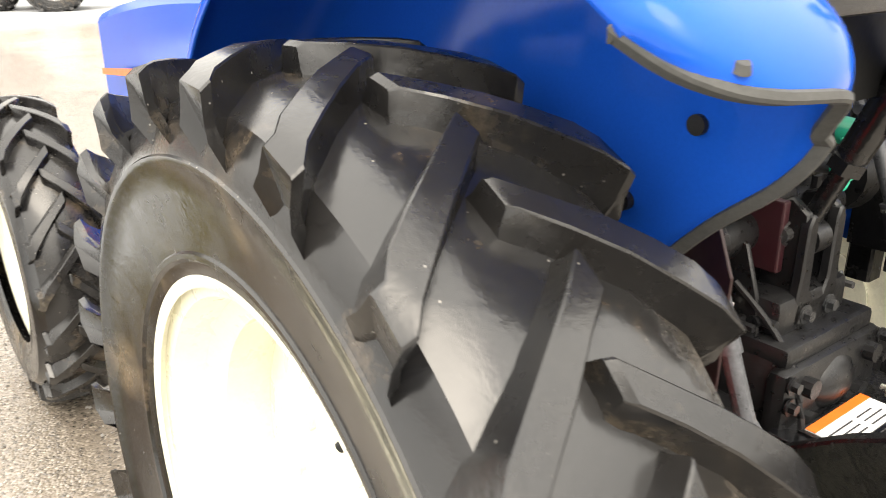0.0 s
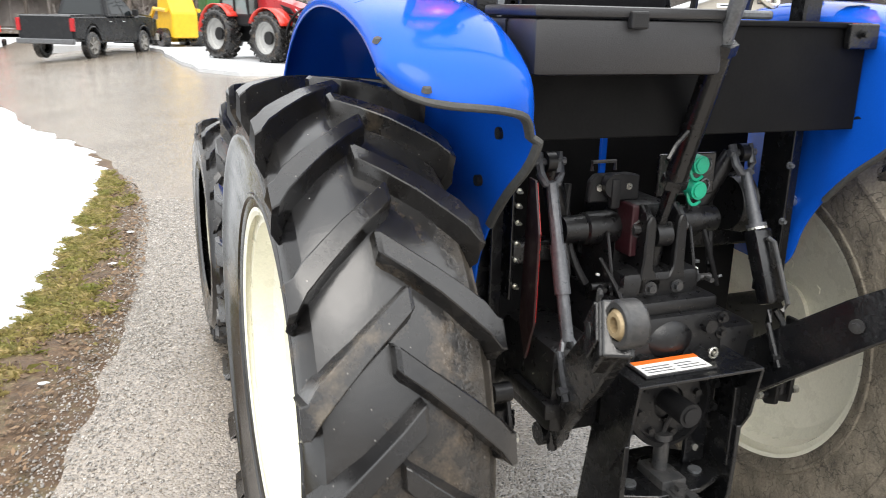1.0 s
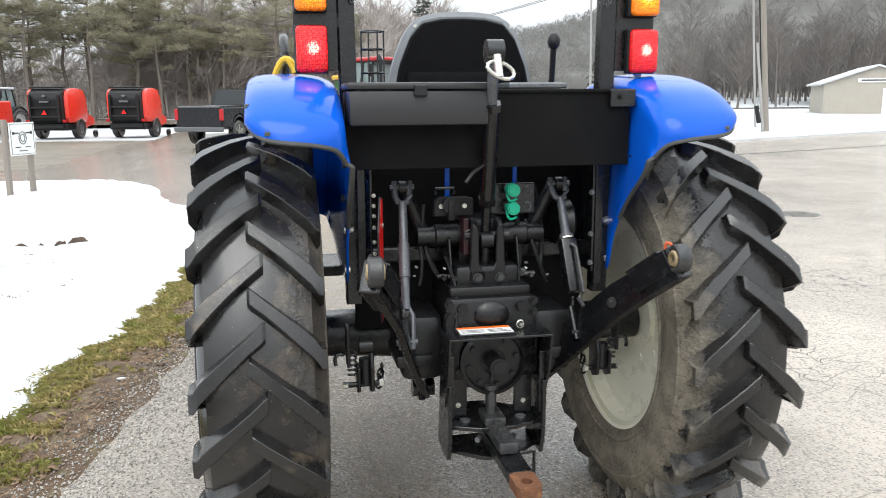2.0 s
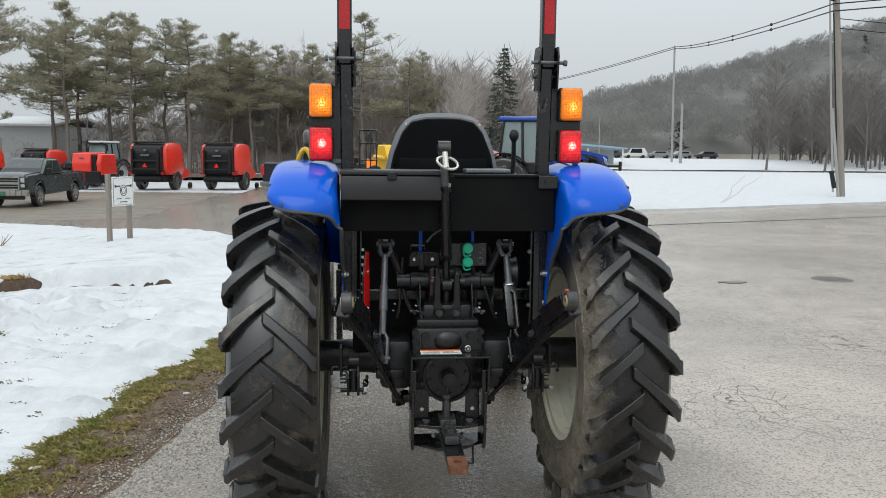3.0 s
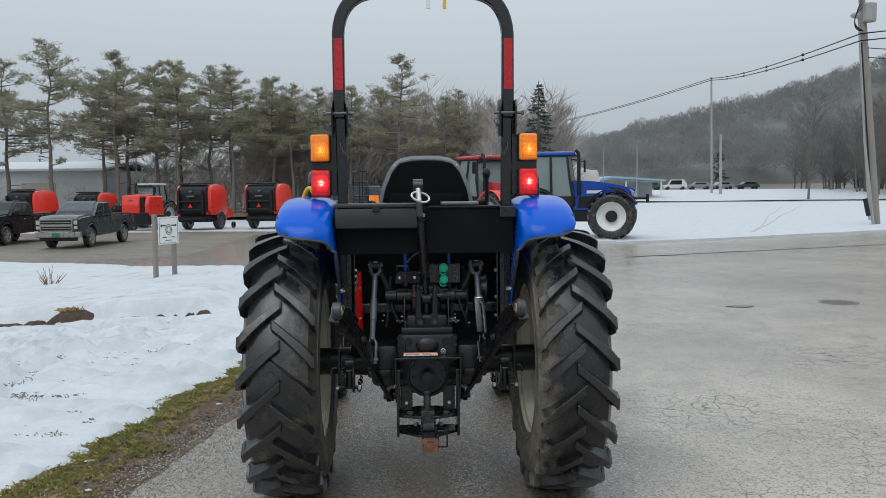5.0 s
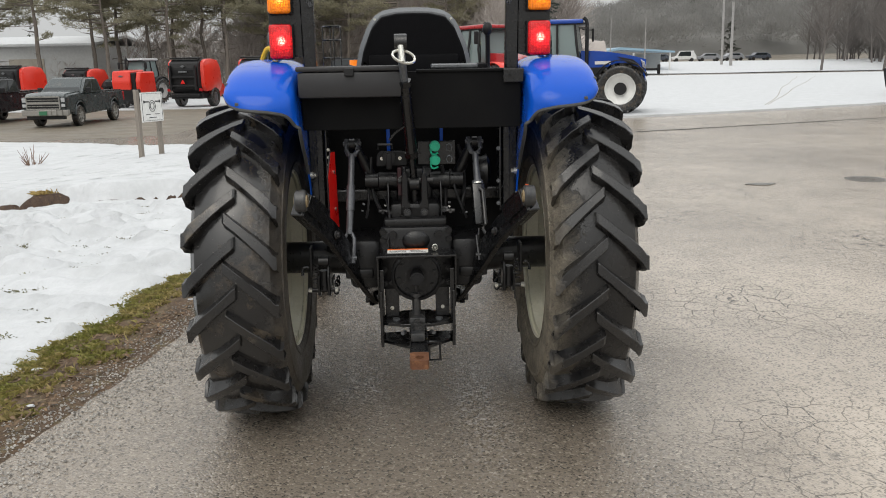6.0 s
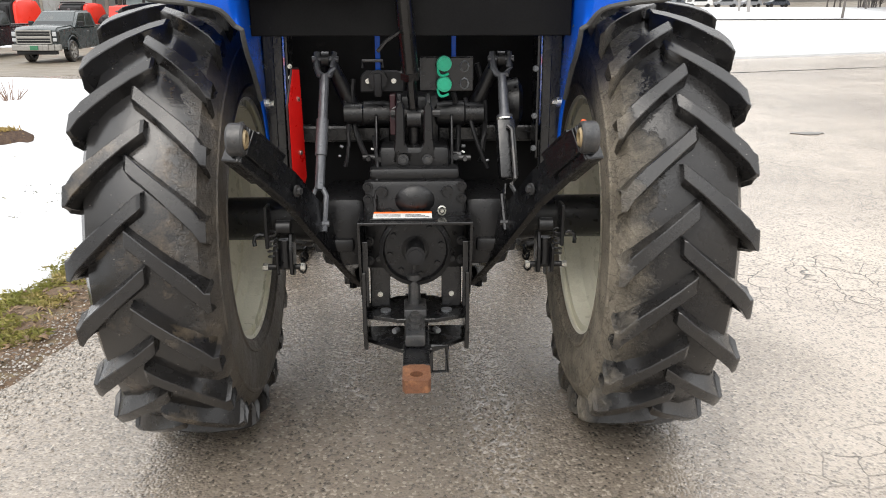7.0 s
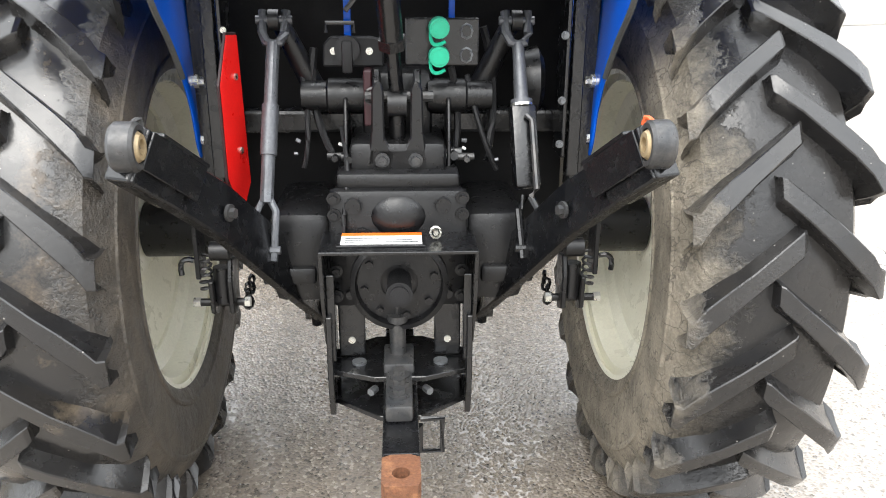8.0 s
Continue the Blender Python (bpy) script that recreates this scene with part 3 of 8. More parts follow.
def fender(side):
    bm = bmesh.new()
    wide = [0.498, 0.500, 0.506, 0.522, 0.56, 0.62, 0.68, 0.73, 0.765, 0.785, 0.792, 0.793]
    drop = [0.085, 0.056, 0.036, 0.021, 0.006, 0.0, 0.0, 0.002, 0.008, 0.018, 0.032, 0.046]

    def crown(u, v):
        y, z = lerp_path(TOP_ARC, u)
        x, d = lerp_path(list(zip(wide, drop)), v)
        n = Vector((0, y, z - 0.74)).normalized()
        return Vector((side * x, y - n.y * d, z - n.z * d))

    def top(u, v):
        if u >= 0.2:
            return crown(u, v)
        b, lip = crown(0.2, v), Vector(lerp_path(REAR_LIP, v))
        lip.x *= side
        c = b + (b - crown(0.24, v)).normalized() * (b - lip).length * 0.62
        t = 1 - u / 0.2
        return (1 - t) ** 2 * b + 2 * t * (1 - t) * c + t * t * lip
    grid(bm, 72, 26, top)

    def inner(u, v):
        p = Vector(top(u, 0))
        y1, z1 = lerp_path(PLATE_LOW, u)
        return p.lerp(Vector((side * 0.480, y1, z1)), v)
    grid(bm, 72, 12, inner)
    bmesh.ops.remove_doubles(bm, verts=bm.verts, dist=0.004)
    ob = part("fender", bm, BLUE, tractor, "glossy royal blue fender with grey edge trim", smooth=True)
    sol = ob.modifiers.new("thickness", "SOLIDIFY")
    sol.thickness, sol.offset = 0.006, 0.0
    bm = bmesh.new()
    edge = [Vector(top(0.008 * u, 1)) for u in range(6, 0, -1)] + [Vector(top(0, v / 20)) for v in range(20, -1, -1)] + [Vector(inner(0, v / 4)) for v in range(1, 5)] + [Vector(inner(u / 40, 1)) for u in range(1, 17)]
    mid = Vector((side * 0.62, 0.12, 1.30))
    rims = []
    for i, p in enumerate(edge):  # a U-shaped rubber lip: flat outside, reaching a little over the sheet
        d = (edge[min(i + 1, len(edge) - 1)] - edge[max(i - 1, 0)]).normalized()
        a = (p - mid - d * (p - mid).dot(d)).normalized()
        b = d.cross(a)
        k_ = min(1.0, 0.35 + 0.2 * i)
        rims.append([bm.verts.new(p + a * x_ * k_ + b * y_ * k_) for x_, y_ in ((-0.011, -0.0055), (0.004, -0.0065), (0.0070, -0.0035), (0.0070, 0.0035), (0.004, 0.0065), (-0.011, 0.0055))])
    for p, q in zip(rims, rims[1:]):
        for j in range(6):
            bm.faces.new((p[j], p[(j + 1) % 6], q[(j + 1) % 6], q[j]))
    bm.faces.new(rims[0])
    bm.faces.new(rims[-1])
    part("edge_trim", bm, TRIM, ob, "grey rubber edge trim", smooth=True)
    for y, z, w in ((0.0, 1.127, 0.011), (0.012, 0.985, 0.012)):
        bm = bmesh.new()
        cyl(bm, (side * 0.488, y, z), (side * 0.470, y, z), 0.016, n=12)
        cyl(bm, (side * 0.475, y, z), (side * 0.456, y, z), w, n=6)
        part("bolt", bm, ZINC, ob, "zinc bolt")
    for y, z in ((-0.165, 1.365), (-0.06, 1.245)):
        bm = bmesh.new()
        cyl(bm, (side * 0.486, y, z), (side * 0.500, y, z), 0.013, n=14)
        part("hole_plug", bm, PLASTIC, ob, "dark rubber hole plug")
    for u, v in ((0.045, 0.66), (0.25, 0.82)):
        p = Vector(top(u, v))
        n = Vector((0.1 * side, p.y, p.z - 0.74)).normalized()
        bm = bmesh.new()
        cyl(bm, p - n * 0.002, p + n * 0.006, 0.011, 0.007, n=12)
        part("rivet", bm, TRIM, ob)
    # pressed ridge line on top
    bm = bmesh.new()
    tube(bm, [Vector(top(0.36 + 0.004 * abs(i - 5), 0.30 + 0.05 * i)) + Vector((0, 0, 0.0)) for i in range(11)], 0.0035, 5)
    part("pressed_ridge", bm, BLUE, ob, smooth=True)
    return ob


fender_l, fender_r = fender(-1), fender(1)
for side in (-1, 1):  # grab rails on the fenders
    bm = bmesh.new()
    tube(bm, arc((side * 0.665, 0.20, 1.645), (side * 0.665, 0.20, 1.80), (side * 0.665, 0.33, 1.79), 6) + arc((side * 0.665, 0.36, 1.79), (side * 0.665, 0.5, 1.78), (side * 0.665, 0.5, 1.58), 6)[1:], 0.017, 8)
    part("grab_rail", bm, BLACK, tractor, smooth=True)
bm = bmesh.new()
tube(bm, arc((-0.70, 0.16, 1.65), (-0.66, 0.14, 1.76), (-0.63, 0.12, 1.66), 8), 0.013, 8)
part("yellow_strap", bm, YELLOW, tractor, "yellow lever strap", smooth=True)

# roll bar
bm = bmesh.new()
PX, PZ = 0.472, 2.64


def square_tube(bm, pts, w):
    rings = []
    pts = [Vector(p) for p in pts]
    for i, p in enumerate(pts):
        d = (pts[min(i + 1, len(pts) - 1)] - pts[max(i - 1, 0)]).normalized()
        s = Vector((0, 1, 0))
        u = d.cross(s).normalized()
        rings.append([bm.verts.new(p + w * (a * s + b * u)) for a, b in ((-1, -0.8), (-0.8, -1), (0.8, -1), (1, -0.8), (1, 0.8), (0.8, 1), (-0.8, 1), (-1, 0.8))])
    for a, b in zip(rings, rings[1:]):
        for j in range(8):
            bm.faces.new((a[j], a[(j + 1) % 8], b[(j + 1) % 8], b[j]))
    bm.faces.new(rings[0])
    bm.faces.new(rings[-1][::-1])


hoop = [(-PX, 0.03, 2.10), (-PX, 0.03, 2.56)] + arc((-PX, 0.03, 2.56), (-PX + 0.015, 0.03, 2.79), (-0.235, 0.03, 2.79), 10)[1:] + \
       arc((0.235, 0.03, 2.79), (PX - 0.015, 0.03, 2.79), (PX, 0.03, 2.56), 10) + [(PX, 0.03, 2.10)]
square_tube(bm, hoop, 0.033)
part("roll_bar_hoop", bm, BLACK, tractor, "black folding roll bar hoop with red reflector strips", smooth=True)
for side in (-1, 1):
    bm = bmesh.new()
    square_tube(bm, [(side * 0.466, 0.03, 2.09), (side * 0.460, 0.03, 1.6), (side * 0.455, 0.03, 0.86)], 0.029)
    post = part("roll_bar_post", bm, BLACK, tractor, smooth=True)
    bm = bmesh.new()
    for dx in (-0.047, 0.039):
        plate(bm, [(-0.03, 1.99), (0.075, 1.99), (0.085, 2.15), (0.06, 2.19), (-0.03, 2.19), (-0.045, 2.15)], 0, side * 0.468 + dx, side * 0.468 + dx + 0.008)
    box(bm, side * 0.468 - 0.047, side * 0.468 + 0.047, 0.066, 0.074, 2.0, 2.18, 0.002)
    part("hinge_bracket", bm, BLACK, post)
    bm = bmesh.new()
    cyl(bm, (side * 0.468 - 0.075, 0.0, 2.12), (side * 0.468 + 0.075, 0.0, 2.12), 0.009, n=10)
    cyl(bm, (side * 0.545, 0.0, 2.12), (side * 0.56, 0.0, 2.12), 0.015, n=6)
    cyl(bm, (side * 0.468 - 0.06, 0.05, 2.06), (side * 0.468 + 0.06, 0.05, 2.06), 0.011, n=10)
    part("hinge_pin", bm, STEEL, post, "grey steel hinge pin", smooth=True)
    bm = bmesh.new()
    tube(bm, [(side * 0.405 + 0.014 * math.cos(a), -0.02, 2.075 + 0.014 * math.sin(a)) for a in [i * math.pi / 5 for i in range(10)]], 0.004, 5, closed=True)
    for i in range(15):  # retaining chain
        t = i / 14
        z = 2.06 - 0.17 * math.sin(math.pi * (0.05 + 0.72 * t))
        x = side * (0.405 + 0.06 * t)
        w = 0.006
        cxy = [(x + w * math.cos(a) * (1 if i % 2 else 0.3), -0.022 + w * math.cos(a) * (0.3 if i % 2 else 1), z + 0.009 * math.sin(a)) for a in [j * math.pi / 3 for j in range(6)]]
        tube(bm, cxy, 0.0018, 4, closed=True)
    part("pin_chain", bm, STEEL, post, "small hanging chain")
    bm = bmesh.new()
    box(bm, side * PX - 0.024, side * PX + 0.024, -0.0065, -0.003, 2.25, 2.53)
    part("reflector_strip", bm, REFLECT, tractor, "dark red reflector tape")
    # lamps
    bm = bmesh.new()
    box(bm, side * 0.49, side * 0.635, 0.012, 0.018, 1.665, 2.00, 0.002)
    part("lamp_bracket", bm, BLACK, tractor)
    for nm, z0, z1, lens, bulb, bz in (("turn_signal", 1.850, 2.005, AMBER_LIT, 0, 1.915), ("tail_lamp", 1.655, 1.810, RED_LIT, 0, 1.735)):
        bm = bmesh.new()
        xa, xb = sorted((side * 0.525, side * 0.633))
        box(bm, xa, xb, -0.02, 0.012, z0, z1, 0.006)
        body = part(nm, bm, PLASTIC, tractor, "lit amber turn signal" if nm[1] == "u" else "lit red tail lamp")
        bm = bmesh.new()
        box(bm, xa + 0.003, xb - 0.003, -0.052, -0.020, z0 + 0.003, z1 - 0.003, 0.014, seg=3)
        cb = Vector(((xa + xb) / 2 + 0.004, -0.046, bz))
        bmesh.ops.translate(bm, verts=bm.verts, vec=-cb)
        part("lens", bm, lens, body, smooth=True, m=Matrix.Translation(cb))
for x, mat, nm in ((-0.03, WHITE_PAINT, "white_ribbon"), (0.06, YELLOW, "yellow_ribbon")):
    bm = bmesh.new()
    box(bm, x - 0.014, x + 0.014, -0.008, 0.068, 2.755, 2.826, 0.004)
    box(bm, x - 0.008, x + 0.012, -0.012, -0.006, 2.69, 2.775, 0.002, m=pose(0, 0, 0, 0, 1.2, 0))
    part(nm, bm, mat, tractor)

# seat
bm = bmesh.new()
def seat_outline(k=1.0):
    return [(x * k, 1.42 + (z - 1.42) * (0.5 + 0.5 * k)) for x, z in
            [(-0.27, 1.42), (-0.262, 1.56), (-0.235, 1.70), (-0.195, 1.81), (-0.15, 1.868), (-0.08, 1.885), (0, 1.888), (0.08, 1.885), (0.15, 1.868), (0.195, 1.81), (0.235, 1.70), (0.262, 1.56), (0.27, 1.42)]]
plate(bm, [(x + 0.035, z) for x, z in seat_outline()], 1, 0.55, 0.64, 0.02)
seat = part("seat", bm, PIPING, tractor, "black seat shell with grey edge", smooth=True, m=pose(-0.025, -0.18, 0.012) @ Matrix.Diagonal((1.14, 1, 1, 1)))
bm = bmesh.new()
plate(bm, [(x + 0.035, z - 0.012) for x, z in seat_outline(0.93)], 1, 0.532, 0.56, 0.006)
box(bm, -0.16, 0.23, 0.50, 0.545, 1.52, 1.66, 0.012)
part("seat_back_shell", bm, SEAT_VINYL, seat, smooth=True)
for x, z in ((-0.13, 1.83), (0.20, 1.83), (-0.18, 1.62), (0.25, 1.62)):
    bm = bmesh.new()
    cyl(bm, (x, 0.54, z), (x, 0.532, z), 0.006, n=8)
    part("screw", bm, ZINC, seat)
bm = bmesh.new()
box(bm, -0.23, 0.30, 0.56, 1.02, 1.30, 1.44, 0.04)
part("seat_cushion", bm, SEAT_VINYL, seat, smooth=True)
for side in (-1, 1):
    bm = bmesh.new()
    box(bm, 0.035 + side * 0.30 - 0.03, 0.035 + side * 0.30 + 0.03, 0.52, 0.86, 1.56, 1.615, 0.024, m=pose(0, 0, 0, 0, 0, 0))
    part("armrest", bm, SEAT_VINYL, seat, smooth=True)

# operator platform, dash, wheel and hood
bm = bmesh.new()
box(bm, -0.44, 0.44, 0.10, 1.25, 0.98, 1.04, 0.01)
part("platform", bm, BLACK, tractor)
bm = bmesh.new()
box(bm, -0.20, 0.20, 1.18, 1.42, 1.02, 1.56, 0.05)
part("dash", bm, PLASTIC, tractor, smooth=True)
bm = bmesh.new()
ringm = pose(0, 1.05, 1.60, -28)
tube(bm, [ringm @ Vector((0.19 * math.cos(a), 0.19 * math.sin(a), 0)) for a in [i * math.pi / 12 for i in range(24)]], 0.014, 8, closed=True)
for a in (0.5, 2.6, 4.7):
    tube(bm, [ringm @ Vector((0, 0, 0)), ringm @ Vector((0.19 * math.cos(a), 0.19 * math.sin(a), 0))], 0.011, 6)
tube(bm, [ringm @ Vector((0, 0, 0)), ringm @ Vector((0, 0.0, -0.25))], 0.02, 8)
part("steering_wheel", bm, PLASTIC, tractor, smooth=True)
bm = bmesh.new()


def hood(u, v):
    y = 1.45 + 1.75 * u
    a = math.pi * v
    w = 0.30 - 0.06 * u
    hgt = 1.45 - 0.16 * u * u
    x = -w * math.cos(a)
    x = math.copysign(min(w, abs(x) * 1.25), x)
    z = 0.92 + (hgt - 0.92) * min(1, 1.55 * math.sin(a)) ** 0.6
    return (x, y, z)


grid(bm, 14, 22, hood)
vs = [bm.verts.new(hood(1, v / 21)) for v in range(22)]
bm.faces.new(vs)
part("hood", bm, BLUE, tractor, "blue engine hood", smooth=True)
bm = bmesh.new()
for side in (-1, 1):
    plate(bm, [(1.5, 1.20), (2.4, 1.14), (3.0, 1.08), (3.0, 1.055), (2.4, 1.105), (1.5, 1.16)], 0, side * 0.303, side * 0.307)
part("hood_stripe", bm, DECAL_ORANGE, tractor, "orange hood stripe")
bm = bmesh.new()
box(bm, -0.24, 0.24, 1.3, 3.1, 0.62, 0.95, 0.03)
box(bm, -0.14, 0.14, 0.45, 1.5, 0.50, 0.98, 0.03)
part("engine", bm, CAST, tractor, smooth=True)
bm = bmesh.new()
cyl(bm, (-0.72, 2.52, 0.49), (0.72, 2.52, 0.49), 0.075, n=14)
box(bm, -0.16, 0.16, 2.38, 2.66, 0.40, 0.66, 0.03)
part("front_axle", bm, CAST, tractor, smooth=True)
bm = bmesh.new()
box(bm, -0.56, -0.30, 1.02, 1.32, 0.45, 0.50, 0.01)
box(bm, -0.56, -0.30, 1.02, 1.32, 0.74, 0.79, 0.01)
for y in (1.03, 1.30):
    box(bm, -0.55, -0.52, y - 0.01, y + 0.01, 0.45, 1.0, 0.004)
part("step", bm, BLACK, tractor)
bm = bmesh.new()
box(bm, -0.34, -0.20, 1.35, 1.52, 1.545, 1.575, 0.008)
cyl(bm, (-0.34, 1.40, 1.60), (-0.34, 1.40, 1.655), 0.035, n=14)
part("front_marker_lamp", bm, AMBER, tractor, "amber front marker lamp", smooth=True)

bm = bmesh.new()
tube(bm, arc((0.02, 1.0, 1.30), (-0.02, 0.98, 1.62), (0.05, 0.86, 1.74), 8) + arc((0.05, 0.86, 1.74), (0.085, 0.80, 1.80), (0.11, 0.80, 1.86), 6)[1:], 0.024, 10)
part("gear_lever", bm, PIPING, tractor, "grey bent gear lever", smooth=True)
bm = bmesh.new()
tube(bm, arc((-0.24, 0.92, 1.58), (-0.15, 0.90, 1.70), (0.0, 0.95, 1.66), 8), 0.013, 8)
part("cable_loop", bm, PIPING, tractor, smooth=True)
bm = bmesh.new()
lathe(bm, [(0.0, 0.0), (0.0, 0.035), (0.03, 0.038), (0.035, 0.03)], 18, "y", (-0.10, 1.16, 1.585))
part("gauge", bm, DECAL_WHITE, tractor, "round white dash gauge", smooth=True)
bm = bmesh.new()
tube(bm, [(0.38, 0.42, 1.40), (0.39, 0.40, 1.66), (0.385, 0.37, 1.78)], 0.012, 8)
ball(bm, (0.385, 0.37, 1.79), 0.026, 10, (1, 1, 1.3))
part("control_lever", bm, PLASTIC, tractor, "black control lever with a knob", smooth=True)

# tool box, rear panels
bm = bmesh.new()
box(bm, -0.484, -0.046, -0.285, -0.06, 1.490, 1.598, 0.010)
toolbox = part("tool_box", bm, TOOLBOX, tractor, "black plastic tool box with a lid", smooth=True)
bm = bmesh.new()
box(bm, -0.490, -0.040, -0.292, -0.05, 1.600, 1.622, 0.007)
part("lid", bm, TOOLBOX, toolbox, smooth=True)
bm = bmesh.new()
box(bm, -0.285, -0.245, -0.303, -0.284, 1.580, 1.614, 0.004)
part("latch", bm, PLASTIC, toolbox)
bm = bmesh.new()
box(bm, -0.486, 0.480, -0.160, -0.150, 1.345, 1.595, 0.003)
box(bm, 0.02, 0.482, -0.170, 0.05, 1.588, 1.602, 0.004)
part("rear_panel", bm, PANEL, tractor, "matt black sheet metal panel")
bm = bmesh.new()
box(bm, 0.40, 0.49, -0.185, -0.165, 1.54, 1.60, 0.004)
bolt(bm, (0.435, -0.185, 1.575), r=0.007)
part("panel_latch", bm, BLACK, tractor)
bm = bmesh.new()
box(bm, 0.09, 0.30, -0.035, 0.12, 1.604, 1.625, 0.006)
part("seat_base_rail", bm, STEEL, tractor)
bm = bmesh.new()  # bottle cage on the post
for z in (1.66, 1.74, 1.80):
    tube(bm, [(-0.365 + 0.042 * math.cos(a), 0.10 + 0.042 * math.sin(a), z) for a in [i * math.pi / 6 for i in range(12)]], 0.003, 4, closed=True)
for a in (0.3, 1.8, 3.4, 5.0):
    tube(bm, [(-0.365 + 0.042 * math.cos(a), 0.10 + 0.042 * math.sin(a), z) for z in (1.60, 1.80)], 0.003, 4)
part("wire_cage", bm, BLACK, tractor)
for side in (-1, 1):
    bm = bmesh.new()
    box(bm, side * 0.415, side * 0.445, -0.04, -0.028, 0.90, 1.36, 0.003)
    box(bm, side * 0.395, side * 0.405, -0.06, 0.05, 0.95, 1.345, 0.003)
    bar = part("support_bar", bm, BLACK, tractor)
    for z in (1.24, 1.09, 0.985) if side > 0 else (1.25, 1.215, 1.18, 1.14, 1.09, 1.05, 0.985):
        bm = bmesh.new()
        bolt(bm, (side * 0.39, -0.06, z), r=0.006 if side > 0 else 0.0045)
        part("bolt", bm, STEEL if side > 0 else ZINC, bar)

# axle, gearbox and lift housing
bm = bmesh.new()
box(bm, -0.150, 0.150, -0.13, 0.55, 0.56, 0.915, 0.025)
gearbox = part("gearbox", bm, CAST, tractor, "greasy black cast iron rear axle housing", smooth=True)
for nm, bx in (("rear_cover", (-0.165, 0.165, -0.155, -0.11, 0.60, 0.90, 0.02)), ("top_cover", (-0.115, 0.115, -0.10, 0.42, 0.90, 1.00, 0.02)), ("flange", (-0.145, 0.145, -0.14, 0.3, 0.895, 0.935, 0.012))):
    bm = bmesh.new()
    box(bm, *bx)
    part(nm, bm, CAST, gearbox, smooth=True)
bm = bmesh.new()
ball(bm, (0.0, -0.135, 0.835), 0.075, 16, (1, 0.55, 0.75))
cyl(bm, (-0.075, -0.12, 0.80), (0.075, -0.12, 0.80), 0.02)
for sx in (-1, 1):
    cyl(bm, (sx * 0.085, -0.15, 0.79), (sx * 0.085, -0.17, 0.79), 0.020, n=10)
    cyl(bm, (sx * 0.105, -0.15, 0.865), (sx * 0.105, -0.175, 0.865), 0.018, n=10)
part("cover_dome", bm, CAST, gearbox, smooth=True)
for sx in (-1, 1):
    for z in (0.635, 0.70, 0.765, 0.84, 0.88):
        bm = bmesh.new()
        bolt(bm, (sx * 0.150, -0.155, z), r=0.010)
        part("housing_bolt", bm, CAST, gearbox)
for side in (-1, 1):
    bm = bmesh.new()
    prof = [(0.15, 0.135), (0.185, 0.135), (0.19, 0.115), (0.215, 0.105), (0.33, 0.092), (0.50, 0.080), (0.72, 0.080), (0.74, 0.03)]
    lathe(bm, [(side * h, r) for h, r in prof], 28, "x", (0, 0.285, 0.667))
    for i in range(8):
        a = i * math.pi / 4 + 0.3
        cyl(bm, (side * 0.188, 0.285 + 0.122 * math.cos(a), 0.667 + 0.122 * math.sin(a)), (side * 0.205, 0.285 + 0.122 * math.cos(a), 0.667 + 0.122 * math.sin(a)), 0.011, n=6)
    box(bm, side * 0.16, side * 0.31, -0.12, 0.25, 0.60, 0.835, 0.03)
    box(bm, side * 0.20, side * 0.33, -0.135, 0.10, 0.655, 0.70, 0.01)
    part("axle_housing", bm, CAST, tractor, smooth=True)
    bm = bmesh.new()  # stabiliser hanger below the axle: bracket plates, link bar and bolt eye
    plate(bm, [(-0.10, 0.66), (-0.03, 0.66), (-0.03, 0.80), (-0.10, 0.80)], 0, side * 0.485, side * 0.497, 0.002)
    plate(bm, [(-0.115, 0.575), (-0.075, 0.560), (-0.04, 0.585), (-0.04, 0.70), (-0.10, 0.715), (-0.12, 0.66)], 0, side * 0.405, side * 0.419, 0.003)
    plate(bm, [(-0.115, 0.575), (-0.075, 0.560), (-0.04, 0.585), (-0.04, 0.66), (-0.12, 0.66)], 0, side * 0.452, side * 0.464, 0.003)
    cyl(bm, (side * 0.385, -0.08, 0.592), (side * 0.495, -0.08, 0.592), 0.010, n=10)
    cyl(bm, (side * 0.435, -0.09, 0.69), (side * 0.435, -0.09, 0.60), 0.021, n=14)
    cyl(bm, (side * 0.410, -0.10, 0.735), (side * 0.455, -0.10, 0.735), 0.024, n=14)
    drop = part("stabiliser_hanger", bm, CAST, tractor, smooth=True)
    bm = bmesh.new()
    tube(bm, [(side * (0.478 + 0.015 * math.cos(0.75 * i)), -0.075 + 0.015 * math.sin(0.75 * i), 0.715 - 0.0021 * i) for i in range(46)], 0.0036, 5)
    part("coil_spring", bm, DARKSTEEL, drop, "dark coil spring", smooth=True)
    bm = bmesh.new()
    tube(bm, arc((side * 0.505, -0.07, 0.70), (side * 0.545, -0.075, 0.715), (side * 0.535, -0.08, 0.665), 6), 0.007, 7)
    part("hook", bm, BLACK, drop, smooth=True)
    bm = bmesh.new()
    cyl(bm, (side * 0.495, -0.08, 0.592), (side * 0.512, -0.08, 0.592), 0.013, n=6)
    part("nut", bm, ZINC, drop)
    bm = bmesh.new()
    cyl(bm, (side * 0.386, -0.08, 0.592), (side * 0.372, -0.08, 0.592), 0.013, n=6)
    part("nut", bm, ZINC, drop)
    bm = bmesh.new()
